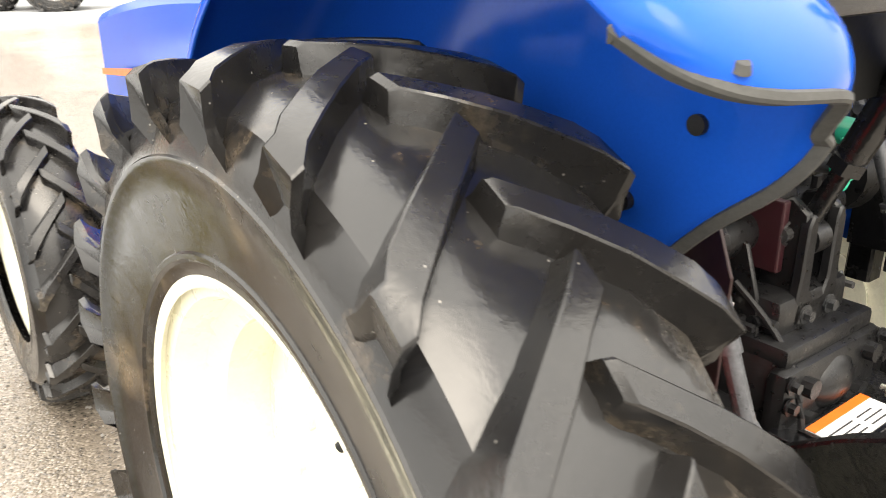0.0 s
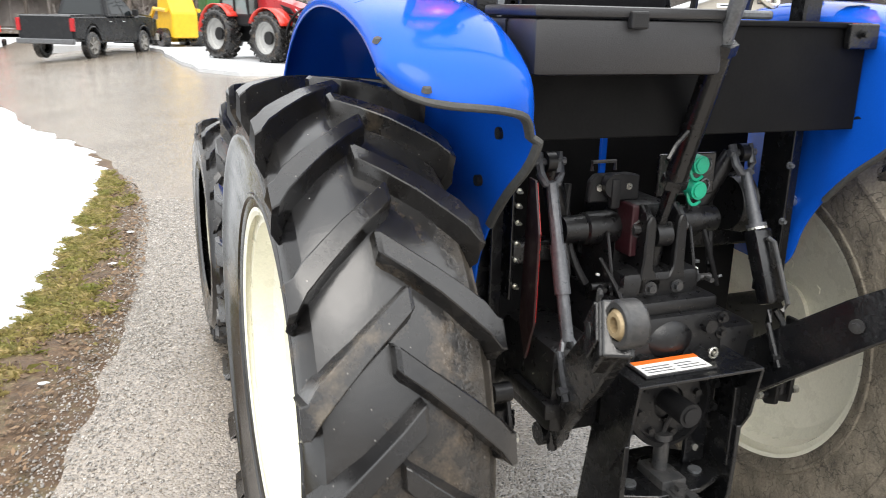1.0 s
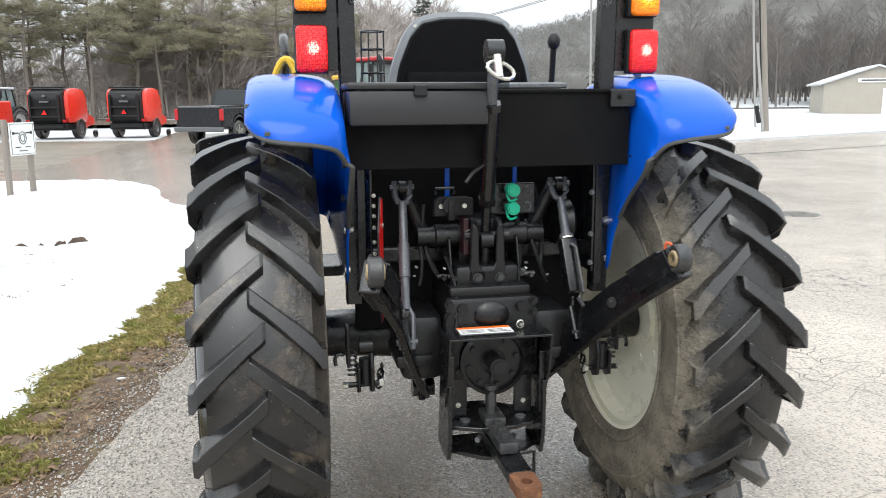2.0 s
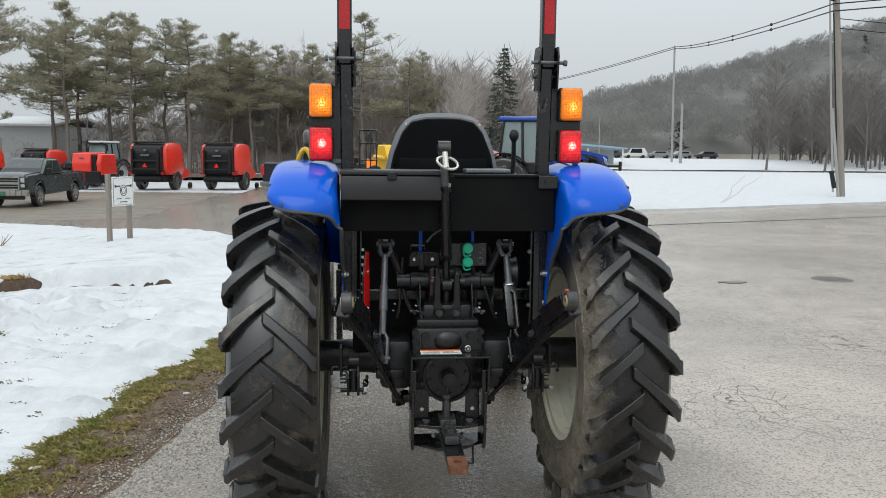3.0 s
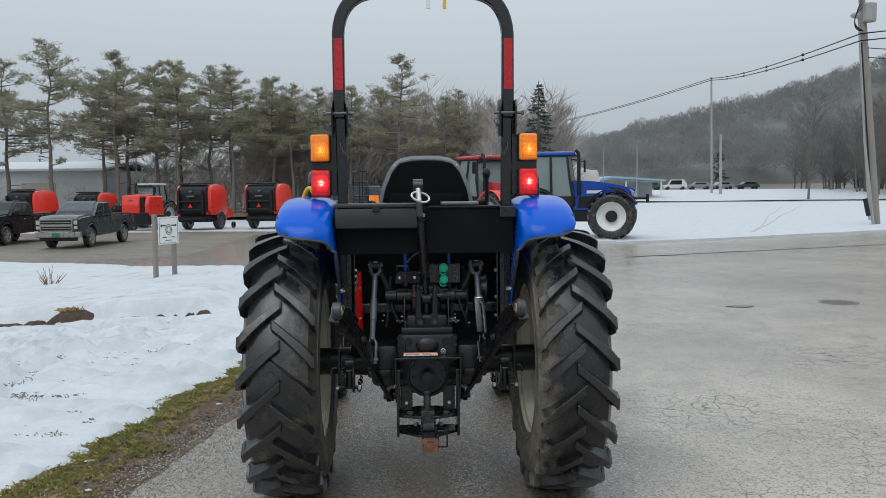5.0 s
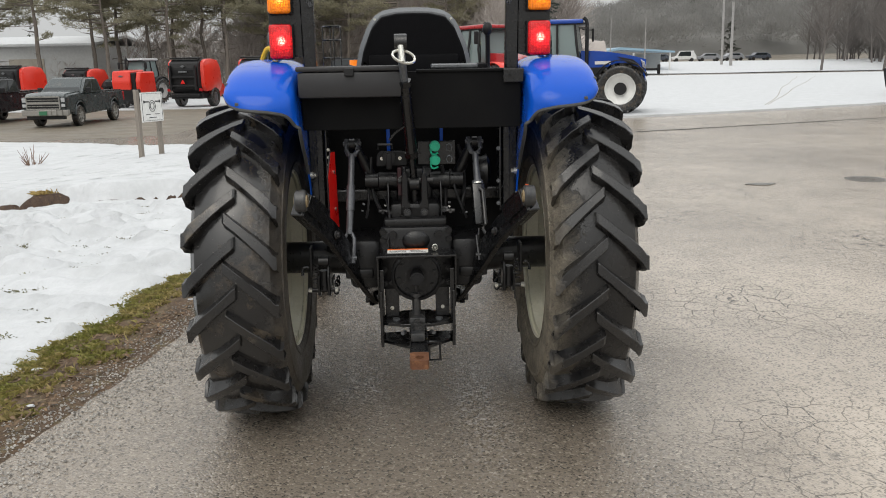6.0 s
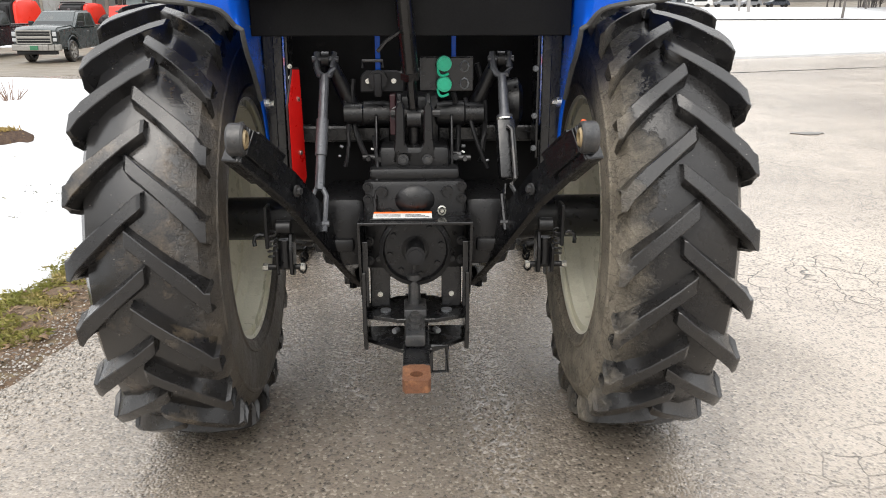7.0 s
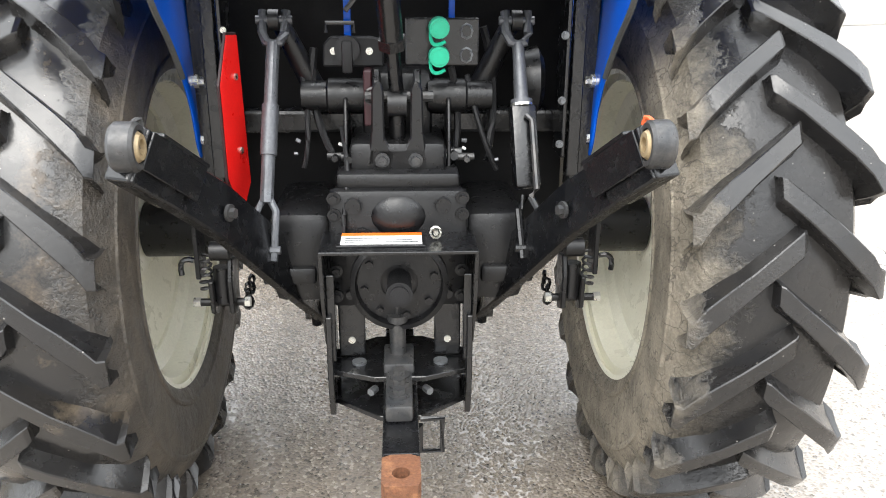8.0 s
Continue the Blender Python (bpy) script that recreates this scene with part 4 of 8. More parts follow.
    for i in range(4):  # check chain
        t = i / 6
        c = Vector((side * (0.372 + 0.012 * math.sin(3 * t)), -0.05, 0.635 - 0.115 * t))
        tube(bm, [c + Vector((0.011 * math.cos(a) * (1 if i % 2 else 0.4), 0.011 * math.cos(a) * (0.4 if i % 2 else 1), 0.017 * math.sin(a))) for a in [j * math.pi / 4 for j in range(8)]], 0.0045, 5, closed=True)
    part("check_chain", bm, BLACK, drop, smooth=True)

# lift cover, rocker shaft, top link bracket
bm = bmesh.new()
for side in (-1, 1):
    lathe(bm, [(side * 0.075, 0.0), (side * 0.075, 0.040), (side * 0.10, 0.042), (side * 0.165, 0.042), (side * 0.17, 0.036), (side * 0.23, 0.034), (side * 0.23, 0.0)], 20, "x", (0, 0.02, 1.09))
box(bm, -0.085, 0.085, 0.0, 0.34, 0.98, 1.15, 0.02)
lift = part("lift_housing", bm, CAST, tractor, smooth=True)
bm = bmesh.new()
for side in (-1, 1):
    plate(bm, [(-0.105, 0.94), (-0.02, 0.94), (-0.01, 1.10), (-0.025, 1.15), (-0.060, 1.165), (-0.092, 1.14), (-0.098, 1.08), (-0.085, 1.02)], 0, side * 0.038, side * 0.056, 0.004)
plate(bm, [(-0.074, 0.93), (-0.06, 0.912), (0.06, 0.912), (0.074, 0.93), (0.068, 0.97), (0.061, 1.03), (0.059, 1.12), (0.050, 1.14), (0.038, 1.14), (0.031, 1.12), (0.030, 1.01), (0.016, 0.982), (-0.016, 0.982), (-0.030, 1.01), (-0.031, 1.12), (-0.038, 1.14), (-0.050, 1.14), (-0.059, 1.12), (-0.061, 1.03), (-0.068, 0.97)], 1, -0.10, -0.078, 0.004)
part("top_link_bracket", bm, CAST, lift, smooth=True)
for x, r_, y_ in ((-0.115, 0.012, -0.06), (0.105, 0.010, -0.05), (0.135, 0.014, -0.03), (-0.15, 0.010, -0.04), (0.165, 0.009, -0.05)):
    bm = bmesh.new()  # valve plugs and unions beside the bracket
    z_ = 0.945 + 0.9 * r_
    cyl(bm, (x - 0.02, y_, z_), (x + 0.02, y_, z_), r_, n=12)
    cyl(bm, (x, y_ - 0.01, z_), (x, y_ - 0.035, z_), r_ * 0.8, n=6)
    part("hydraulic_union", bm, CAST if x < 0.1 else DARKSTEEL, lift, smooth=True)
bm = bmesh.new()
cyl(bm, (-0.022, -0.07, 1.085), (0.022, -0.07, 1.085), 0.030, n=18)
cyl(bm, (0, -0.06, 1.08), (0, -0.045, 0.99), 0.020, n=14)
part("sensing_link", bm, CAST, lift, smooth=True)
for side in (-1, 1):
    bm = bmesh.new()
    plate(bm, [(-0.075, 0.90), (0.06, 0.90), (0.09, 1.05), (0.05, 1.11), (-0.03, 1.09), (-0.06, 1.0)], 0, side * 0.118, side * 0.128, 0.003)
    part("side_plate", bm, CAST, lift, smooth=True)
for x in (-0.036, 0.042):
    bm = bmesh.new()
    bolt(bm, (x, -0.10, 0.957), r=0.011, h=0.012)
    part("bolt", bm, DARKSTEEL, lift)
bm = bmesh.new()
cyl(bm, (-0.075, -0.058, 1.10), (0.085, -0.058, 1.10), 0.013, n=10)
tube(bm, [(-0.058 + 0.016 * math.cos(a), -0.058, 1.10 + 0.02 * math.sin(a)) for a in [i * math.pi / 4 for i in range(8)]], 0.004, 5, closed=True)
part("bracket_pin", bm, DARKSTEEL, lift, smooth=True)
for side in (-1, 1):
    bm = bmesh.new()  # lift arm
    for a, b in (((0.20, 0.07, 1.09), (0.275, 0.03, 1.262)),):
        cyl(bm, (side * a[0], a[1], a[2]), (side * b[0], b[1], b[2]), 0.030, 0.022, 14)
    cyl(bm, (side * 0.272, 0.0, 1.268), (side * 0.296, 0.0, 1.268), 0.024, n=18)
    part("lift_arm", bm, CAST, tractor, smooth=True)
    # lift rod with a forked top
    top = Vector((side * 0.284, 0.0, 1.268))
    low = Vector((side * 0.303, -0.19, 0.83))
    d = (low - top).normalized()
    sx = Vector((1, 0, 0))
    bm = bmesh.new()
    fork = [top + sx * -0.026 + d * -0.022, top + sx * -0.026 + d * 0.03, top + sx * -0.016 + d * 0.052, top + d * 0.058, top + sx * 0.016 + d * 0.052, top + sx * 0.026 + d * 0.03, top + sx * 0.026 + d * -0.022]
    tube(bm, fork, 0.0115, 8)
    cyl(bm, top - sx * 0.042, top + sx * 0.042, 0.010, n=10)
    L = (low - top).length
    if side < 0:
        tube(bm, [top + d * 0.055, top + d * 0.10, top + d * 0.16, top + d * (L - 0.14), top + d * (L - 0.11), top + d * (L - 0.05)], 0.0155, 12)
        cyl(bm, top + d * 0.20, top + d * (L - 0.16), 0.0195, n=14)
    else:
        cyl(bm, top + d * 0.055, top + d * 0.20, 0.014, 0.018, 12)
        cyl(bm, top + d * 0.19, top + d * 0.205, 0.026, n=14)
    rod = part("lift_rod", bm, GREYPAINT, tractor, "grey steel lift rod with a forked end", smooth=True)
    if side > 0:
        bm = bmesh.new()
        mid = top + d * 0.27
        rot = Matrix.Translation(mid) @ d.to_track_quat("Z", "Y").to_matrix().to_4x4()
        box(bm, -0.030, 0.030, -0.022, 0.022, -0.065, 0.13, 0.008, m=rot)
        part("levelling_box", bm, BLACK, rod, "black levelling box", smooth=True)
        bm = bmesh.new()
        o = top + d * 0.22 + Vector((0.005, -0.03, 0))
        tube(bm, [o, o + Vector((0.012, -0.012, -0.01)), o + d * 0.17 + Vector((0.012, -0.012, 0)), o + d * 0.19], 0.007, 8)
        part("crank", bm, DARKSTEEL, rod, smooth=True)
        bm = bmesh.new()
        cyl(bm, top + d * 0.20, top + d * 0.206, 0.0265, n=14)
        part("silver_band", bm, ZINC, rod)
    bm = bmesh.new()  # lower fork
    for q in (-1, 1):
        tube(bm, [low - d * 0.06 + sx * 0.006 * q, low - d * 0.03 + sx * 0.022 * q, low + d * 0.085 + sx * 0.022 * q], 0.009, 8)
    cyl(bm, low + d * 0.06 - sx * 0.036, low + d * 0.06 + sx * 0.036, 0.010, n=8)
    part("lower_fork", bm, GREYPAINT if side < 0 else BLACK, rod, smooth=True)
    # lower link: a deep flat bar, cranked, that rises to the ball end
    bm = bmesh.new()
    pa, pb, pc, pd = Vector((side * 0.20, 0.06, 0.53)), Vector((side * 0.275, -0.12, 0.70)), Vector((side * 0.36, -0.38, 0.92)), Vector((side * 0.452, -0.58, 1.075))
    ring = []
    for p, q, hw in ((pa, pb, 0.066), (pb, pc, 0.068), (pc, pd, 0.060), (pd, pd + (pd - pc), 0.050)):
        dd = (q - p).normalized()
        upv = Vector((0, -dd.z, dd.y)).normalized()
        if upv.z < 0:
            upv = -upv
        sdv = dd.cross(upv).normalized()
        ring.append([bm.verts.new(p + upv * hw * a + sdv * 0.014 * b) for a, b in ((-1, -1), (1, -1), (1, 1), (-1, 1))])
    for i in range(3):
        for j in range(4):
            bm.faces.new((ring[i][j], ring[i][(j + 1) % 4], ring[i + 1][(j + 1) % 4], ring[i + 1][j]))
    bm.faces.new(ring[0])
    bm.faces.new(ring[-1])
    bmesh.ops.bevel(bm, geom=list(bm.edges), offset=0.004, segments=1, affect="EDGES")
    link = part("lower_link", bm, BLACK, tractor, "black flat lower lift link")
    bm = bmesh.new()  # telescopic end: channel, ball and ring
    dd = (pd - pc).normalized()
    rot = Matrix.Translation(pd + dd * 0.01) @ dd.to_track_quat("Y", "Z").to_matrix().to_4x4()
    box(bm, -0.026, 0.026, -0.13, 0.02, -0.050, 0.052, 0.005, m=rot)
    sleeve = part("link_sleeve", bm, BLACK, link)
    for b6, bev in (((-0.034, 0.034, -0.165, -0.02, 0.050, 0.058), 0.002), ((-0.030, 0.030, 0.004, 0.014, -0.048, 0.050), 0.003),
                    ((-0.034, -0.028, -0.16, 0.004, -0.02, 0.050), 0.002), ((0.028, 0.034, -0.16, 0.004, -0.02, 0.050), 0.002)):
        bm = bmesh.new()
        box(bm, *b6, bev, m=rot)
        part("sleeve_plate", bm, BLACK, sleeve)
    bm = bmesh.new()
    bx = rot @ Vector((-side * 0.036, -0.085, 0.018))
    cyl(bm, bx, bx + Vector((-side * 0.008, -0.003, 0)), 0.017, n=14)
    cyl(bm, bx + Vector((-side * 0.008, -0.003, 0)), bx + Vector((-side * 0.020, -0.008, 0)), 0.010, n=6)
    part("sleeve_bolt", bm, DARKSTEEL, sleeve)
    bm = bmesh.new()
    tube(bm, [rot @ Vector((-side * 0.024, 0.000 - 0.008 * i, 0.062 + 0.016 * math.sin(0.8 * i))) for i in range(6)], 0.0045, 6)
    part("latch_spring", bm, ORANGE_TAG if side > 0 else DARKSTEEL, sleeve, "short orange latch tag" if side > 0 else "", smooth=True)
    bm = bmesh.new()
    turn = Matrix.Translation(pd + Vector((0, -0.035, 0.03))) @ pose(0, 0, 0, 0, 0, side * 2)
    lathe(bm, [(-0.022, 0.029), (-0.022, 0.038), (-0.016, 0.043), (0.016, 0.043), (0.022, 0.038), (0.022, 0.029), (0.0, 0.032), (-0.022, 0.029)], 28)
    bmesh.ops.transform(bm, matrix=turn, verts=bm.verts)
    part("ball_end", bm, DARKSTEEL, link, "worn grey ball end", smooth=True)
    bm = bmesh.new()
    lathe(bm, [(-0.026, 0.014), (-0.026, 0.022), (-0.012, 0.032), (0.012, 0.032), (0.026, 0.022), (0.026, 0.014), (-0.026, 0.014)], 20)
    bmesh.ops.transform(bm, matrix=turn, verts=bm.verts)
    part("ball_joint", bm, BRASS, link, "brassy ball joint", smooth=True)
    bm = bmesh.new()
    q = pc + Vector((-side * 0.018, -0.01, 0.0))
    cyl(bm, q, q + Vector((-side * 0.006, -0.002, 0)), 0.018, n=14)
    cyl(bm, q + Vector((-side * 0.006, -0.002, 0)), q + Vector((-side * 0.016, -0.005, 0)), 0.011, n=6)
    part("link_bolt", bm, DARKSTEEL, link)
    bm = bmesh.new()
    cyl(bm, pa + Vector((-side * 0.03, -0.02, -0.01)), pa + Vector((side * 0.05, -0.02, -0.01)), 0.032, n=14)
    cyl(bm, pa + Vector((side * 0.02, -0.05, -0.045)), pa + Vector((side * 0.02, -0.05, 0.01)), 0.014, n=6)
    part("front_pivot", bm, BLACK, link, smooth=True)

# stowed top link, leaning back
tl0, tl1 = Vector((0.0, -0.06, 1.10)), Vector((-0.045, -0.335, 1.70))
d = (tl1 - tl0).normalized()
bm = bmesh.new()
cyl(bm, tl0, tl0 + d * 0.14, 0.017, n=12)
cyl(bm, tl0 + d * 0.13, tl0 + d * 0.50, 0.027, n=16)
cyl(bm, tl0 + d * 0.13, tl0 + d * 0.155, 0.032, n=6)
cyl(bm, tl0 + d * 0.48, tl0 + d * 0.505, 0.032, n=6)
toplink = part("top_link", bm, BLACK, tractor, "black threaded top link folded upright", smooth=True)
bm = bmesh.new()
cyl(bm, tl0 + d * 0.50, tl0 + d * 0.64, 0.017, n=12)
part("threaded_rod", bm, STEEL, toplink, smooth=True)
bm = bmesh.new()
cyl(bm, tl1 + Vector((-0.026, 0, 0.012)), tl1 + Vector((0.026, 0, 0.012)), 0.036, n=20)
part("eye_end", bm, BLACK, toplink, smooth=True)
bm = bmesh.new()
rm = Matrix.Translation(tl1 + Vector((0.012, -0.035, -0.045))) @ pose(0, 0, 0, 62, 12, 20)
tube(bm, [rm @ Vector((0.050 * math.cos(a), 0.028 * math.sin(a), 0)) for a in [i * math.pi / 9 for i in range(18)]], 0.006, 6, closed=True)
part("linch_pin_ring", bm, ZINC, toplink, "pale wire pin ring", smooth=True)
bm = bmesh.new()
cyl(bm, tl1 + Vector((0.0, -0.03, 0.0)), tl1 + Vector((0.005, -0.045, -0.065)), 0.013, n=10)
part("linch_pin", bm, ZINC, toplink, smooth=True)
bm = bmesh.new()
p = tl0 + d * 0.30
tube(bm, [p, p + Vector((-0.06, -0.02, -0.04)), p + Vector((-0.085, -0.03, -0.07))], 0.006, 6)
part("turn_handle", bm, BLACK, toplink, smooth=True)

# hydraulic outlets
bm = bmesh.new()
box(bm, 0.02, 0.195, -0.012, -0.002, 1.165, 1.275, 0.004)
outlet = part("outlet_plate", bm, BLACK, tractor)
for z in (1.245, 1.19):
    bm = bmesh.new()
    tube(bm, [(0.165 + 0.014 * math.cos(a), -0.014, z + 0.017 * math.sin(a)) for a in [i * math.pi / 4 for i in range(8)]], 0.003, 5, closed=True)
    part("outlet_slot", bm, STEEL, outlet)
for z in (1.256, 1.192):
    bm = bmesh.new()
    cyl(bm, (0.098, -0.01, z), (0.098, -0.05, z), 0.019, n=14)
    cpl = part("coupler", bm, STEEL, tractor, smooth=True)
    bm = bmesh.new()
    cyl(bm, (0.098, -0.048, z), (0.098, -0.078, z), 0.025, 0.023, 18)
    cyl(bm, (0.098, -0.078, z), (0.098, -0.082, z), 0.017, n=14)
    tube(bm, arc((0.078, -0.06, z - 0.008), (0.075, -0.075, z - 0.052), (0.112, -0.066, z - 0.030), 8), 0.0045, 6)
    part("dust_cap", bm, GREEN, cpl, "bright green plastic dust cap", smooth=True)
bm = bmesh.new()
plate(bm, [(-0.175, 1.162), (-0.03, 1.162), (-0.03, 1.225), (-0.06, 1.232), (-0.155, 1.232), (-0.172, 1.215)], 1, -0.01, 0.012, 0.004)
cyl(bm, (-0.115, -0.01, 1.205), (-0.115, -0.035, 1.205), 0.030, n=20)
box(bm, -0.128, -0.102, -0.04, -0.02, 1.15, 1.225, 0.006)
sock = part("trailer_socket", bm, PLASTIC, tractor, smooth=True)
for x in (-0.148, -0.064):
    bm = bmesh.new()
    cyl(bm, (x, -0.010, 1.199), (x, -0.016, 1.199), 0.0085, n=12)
    part("screw", bm, ZINC, sock)
bm = bmesh.new()
tube(bm, [(-0.165, 0.0, 1.24), (-0.165, 0.0, 1.262), (-0.10, 0.0, 1.262), (-0.10, 0.0, 1.24)], 0.005, 6)
part("wire_guard", bm, DARKSTEEL, sock, smooth=True)
bm = bmesh.new()
box(bm, -0.125, -0.108, 0.03, 0.04, 1.20, 1.36, 0.002)
part("blue_bracket", bm, BLUE, tractor)
bm = bmesh.new()
box(bm, 0.125, 0.14, 0.03, 0.04, 1.20, 1.36, 0.002)
part("blue_bracket", bm, BLUE, tractor)
for pts, r_ in (([(-0.135, -0.02, 1.02), (-0.115, -0.10, 0.95), (-0.125, -0.16, 0.86), (-0.13, -0.175, 0.79)], 0.006), ([(0.13, 0.0, 1.16), (0.16, 0.02, 1.05), (0.14, 0.0, 0.95)], 0.009),
                ([(-0.20, 0.05, 1.20), (-0.22, 0.04, 1.05), (-0.16, 0.0, 0.95)], 0.010), ([(0.21, 0.05, 1.25), (0.26, 0.06, 1.10), (0.22, 0.0, 0.93)], 0.010),
                ([(-0.24, 0.06, 1.18), (-0.20, -0.01, 1.02), (-0.23, -0.02, 0.92)], 0.007), ([(0.17, 0.02, 1.14), (0.20, -0.03, 1.0), (0.245, -0.01, 0.91)], 0.007)):
    bm = bmesh.new()
    smooth_pts = arc(pts[0], pts[1], pts[-1], 10) if len(pts) == 3 else arc(pts[0], pts[1], (Vector(pts[1]) + Vector(pts[2])) / 2, 5) + arc((Vector(pts[1]) + Vector(pts[2])) / 2, pts[2], pts[3], 5)[1:]
    tube(bm, smooth_pts, r_, 7)
    part("hydraulic_hose", bm, PLASTIC, tractor, smooth=True)
bm = bmesh.new()
box(bm, -0.078, -0.058, -0.06, 0.02, 1.03, 1.16, 0.004)
part("hose_guard", bm, HYD_RED, tractor)
rnd = random.Random(12)
for i in range(6):  # small pale chips that stand in for glints among the hoses
    x = rnd.choice((-1, 1)) * rnd.uniform(0.13, 0.25)
    z = rnd.uniform(0.93, 1.0)
    bm = bmesh.new()
    w = rnd.uniform(0.004, 0.008)
    box(bm, -w, w, -0.004, 0.004, -w * 0.7, w * 0.7, 0.002, m=pose(x, -0.02, z, rnd.uniform(-40, 40), rnd.uniform(-30, 30), 0))
    part("hose_tag", bm, STEEL if i % 3 else DECAL_WHITE, tractor)
# dark sheet added so the gap behind the lift reads black
bm = bmesh.new()
box(bm, -0.44, 0.44, 0.16, 0.20, 0.72, 1.35, 0.003)
part("cab_floor_bulkhead", bm, PANEL, tractor)
bm = bmesh.new()
lathe(bm, [(0.30, 0.0), (0.30, 0.075), (0.345, 0.085), (0.36, 0.06), (0.36, 0.0)], 20, "x", (0, 0.06, 1.12))
part("brake_housing", bm, CAST, tractor, smooth=True)

# slow vehicle emblem, folded flat against its bracket
bm = bmesh.new()
plate(bm, [(-0.045, 1.246), (-0.10, 1.25), (-0.155, 1.14), (-0.150, 0.925), (-0.085, 0.815), (-0.02, 0.89)], 0, -0.006, 0.0, 0.001)
emblem = part("slow_vehicle_emblem", bm, RED_BACK, tractor, "bright red slow vehicle plate", m=pose(-0.352, -0.02, 0, 0, 0, -13))
bm = bmesh.new()
plate(bm, [(-0.045, 1.24), (-0.10, 1.244), (-0.15, 1.14), (-0.146, 0.93), (-0.085, 0.823), (-0.025, 0.893)], 0, 0.0008, 0.0016)
part("reflective_face", bm, RED, emblem, "bright red reflective face")
for z in (1.15, 0.98):
    bm = bmesh.new()
    cyl(bm, (0.0, -0.07, z), (0.006, -0.07, z), 0.008, n=10)
    part("screw", bm, ZINC, emblem)

# power take-off shield, drawbar and frame
bm = bmesh.new()
box(bm, -0.178, 0.178, -0.292, -0.14, 0.788, 0.796, 0.002)
for side in (-1, 1):
    plate(bm, [(-0.292, 0.79), (-0.14, 0.79), (-0.14, 0.53), (-0.20, 0.53), (-0.27, 0.66)], 0, side * 0.170, side * 0.178)
shield = part("pto_shield", bm, BLACK, tractor, "black bent steel shield with a warning decal")
for side in (-1, 1):
    bm = bmesh.new()
    box(bm, side * 0.150, side * 0.170, -0.235, -0.225, 0.50, 0.72, 0.003)
    part("shield_strut", bm, BLACK, shield)
bm = bmesh.new()
box(bm, -0.131, 0.053, -0.252, -0.180, 0.8005, 0.8025)
part("warning_decal", bm, DECAL_WHITE, shield, "white warning decal with an orange band")
bm = bmesh.new()
box(bm, -0.131, 0.053, -0.198, -0.180, 0.8027, 0.8037)
part("decal_band", bm, DECAL_ORANGE, shield)
for i in range(3):
    y = -0.244 + 0.013 * i
    for x0, x1 in ((-0.122, -0.045), (-0.030, 0.044 - 0.012 * i)):
        bm = bmesh.new()
        box(bm, x0, x1, y, y + 0.0032, 0.8026, 0.8032)
        part("print_bar", bm, DARKBAR, shield)
bm = bmesh.new()
box(bm, -0.140, 0.060, -0.262, -0.172, 0.7962, 0.8003, 0.001)
part("decal_plate", bm, BLACK, shield)
bm = bmesh.new()
tube(bm, [(0.085 + 0.012 * math.cos(a), -0.215, 0.815 + 0.014 * math.sin(a)) for a in [i * math.pi / 5 for i in range(10)]], 0.003, 5, closed=True)
cyl(bm, (0.085, -0.20, 0.815), (0.085, -0.225, 0.815), 0.006, n=8)
part("bleed_screw", bm, ZINC, shield)
bm = bmesh.new()
lathe(bm, [(-0.16, 0.0), (-0.165, 0.118), (-0.185, 0.118), (-0.19, 0.105), (-0.17, 0.10), (-0.172, 0.045)], 36, "y", (0, 0, 0.675))
for i in range(8):
    a = i * math.pi / 4 + 0.2
    cyl(bm, (0.085 * math.cos(a), -0.168, 0.675 + 0.085 * math.sin(a)), (0.085 * math.cos(a), -0.182, 0.675 + 0.085 * math.sin(a)), 0.010, n=6)
pto = part("pto_housing", bm, CAST, tractor, smooth=True)
bm = bmesh.new()
cyl(bm, (0, -0.16, 0.68), (0, -0.262, 0.68), 0.028, 0.031, 18)
cyl(bm, (0, -0.262, 0.68), (0, -0.268, 0.68), 0.022, n=14)
part("shaft_cap", bm, PLASTIC, pto, smooth=True)
bm = bmesh.new()
for side in (-1, 1):
    plate(bm, [(-0.25, 0.62), (-0.10, 0.62), (-0.05, 0.345), (-0.22, 0.345), (-0.245, 0.42)], 0, side * 0.158, side * 0.172, 0.002)
    box(bm, side * 0.085, side * 0.15, -0.150, -0.135, 0.47, 0.66, 0.004)
plate(bm, [(-0.16, -0.215), (-0.06, -0.255), (0.06, -0.255), (0.16, -0.215), (0.16, -0.10), (0.06, -0.03), (-0.06, -0.03), (-0.16, -0.10)], 2, 0.452, 0.466, 0.002)
plate(bm, [(-0.16, -0.175), (-0.05, -0.265), (0.05, -0.265), (0.16, -0.175), (0.16, -0.06), (-0.16, -0.06)], 2, 0.352, 0.366, 0.002)
hanger = part("drawbar_hanger", bm, BLACK, tractor, "heavy black drawbar hanger frame")
for side in (-1, 1):
    for x, y, z in ((0.118, -0.150, 0.515), (0.118, -0.150, 0.64)):
        bm = bmesh.new()
        if z < 0.6:
            cyl(bm, (side * x, y, z), (side * x, y - 0.004, z), 0.009, n=10)
        else:
            bolt(bm, (side * x, y, z), r=0.012)
        part("hole" if z < 0.6 else "bolt", bm, ZINC if z < 0.6 else CAST, hanger)
    bm = bmesh.new()
    cyl(bm, (side * 0.06, -0.225, 0.42), (side * 0.072, -0.245, 0.42), 0.010, n=6)
    part("adjusting_bolt", bm, STEEL, hanger)
    bm = bmesh.new()
    cyl(bm, (side * 0.10, -0.18, 0.466), (side * 0.10, -0.18, 0.472), 0.018, n=14)
    part("washer", bm, STEEL, hanger)
bm = bmesh.new()
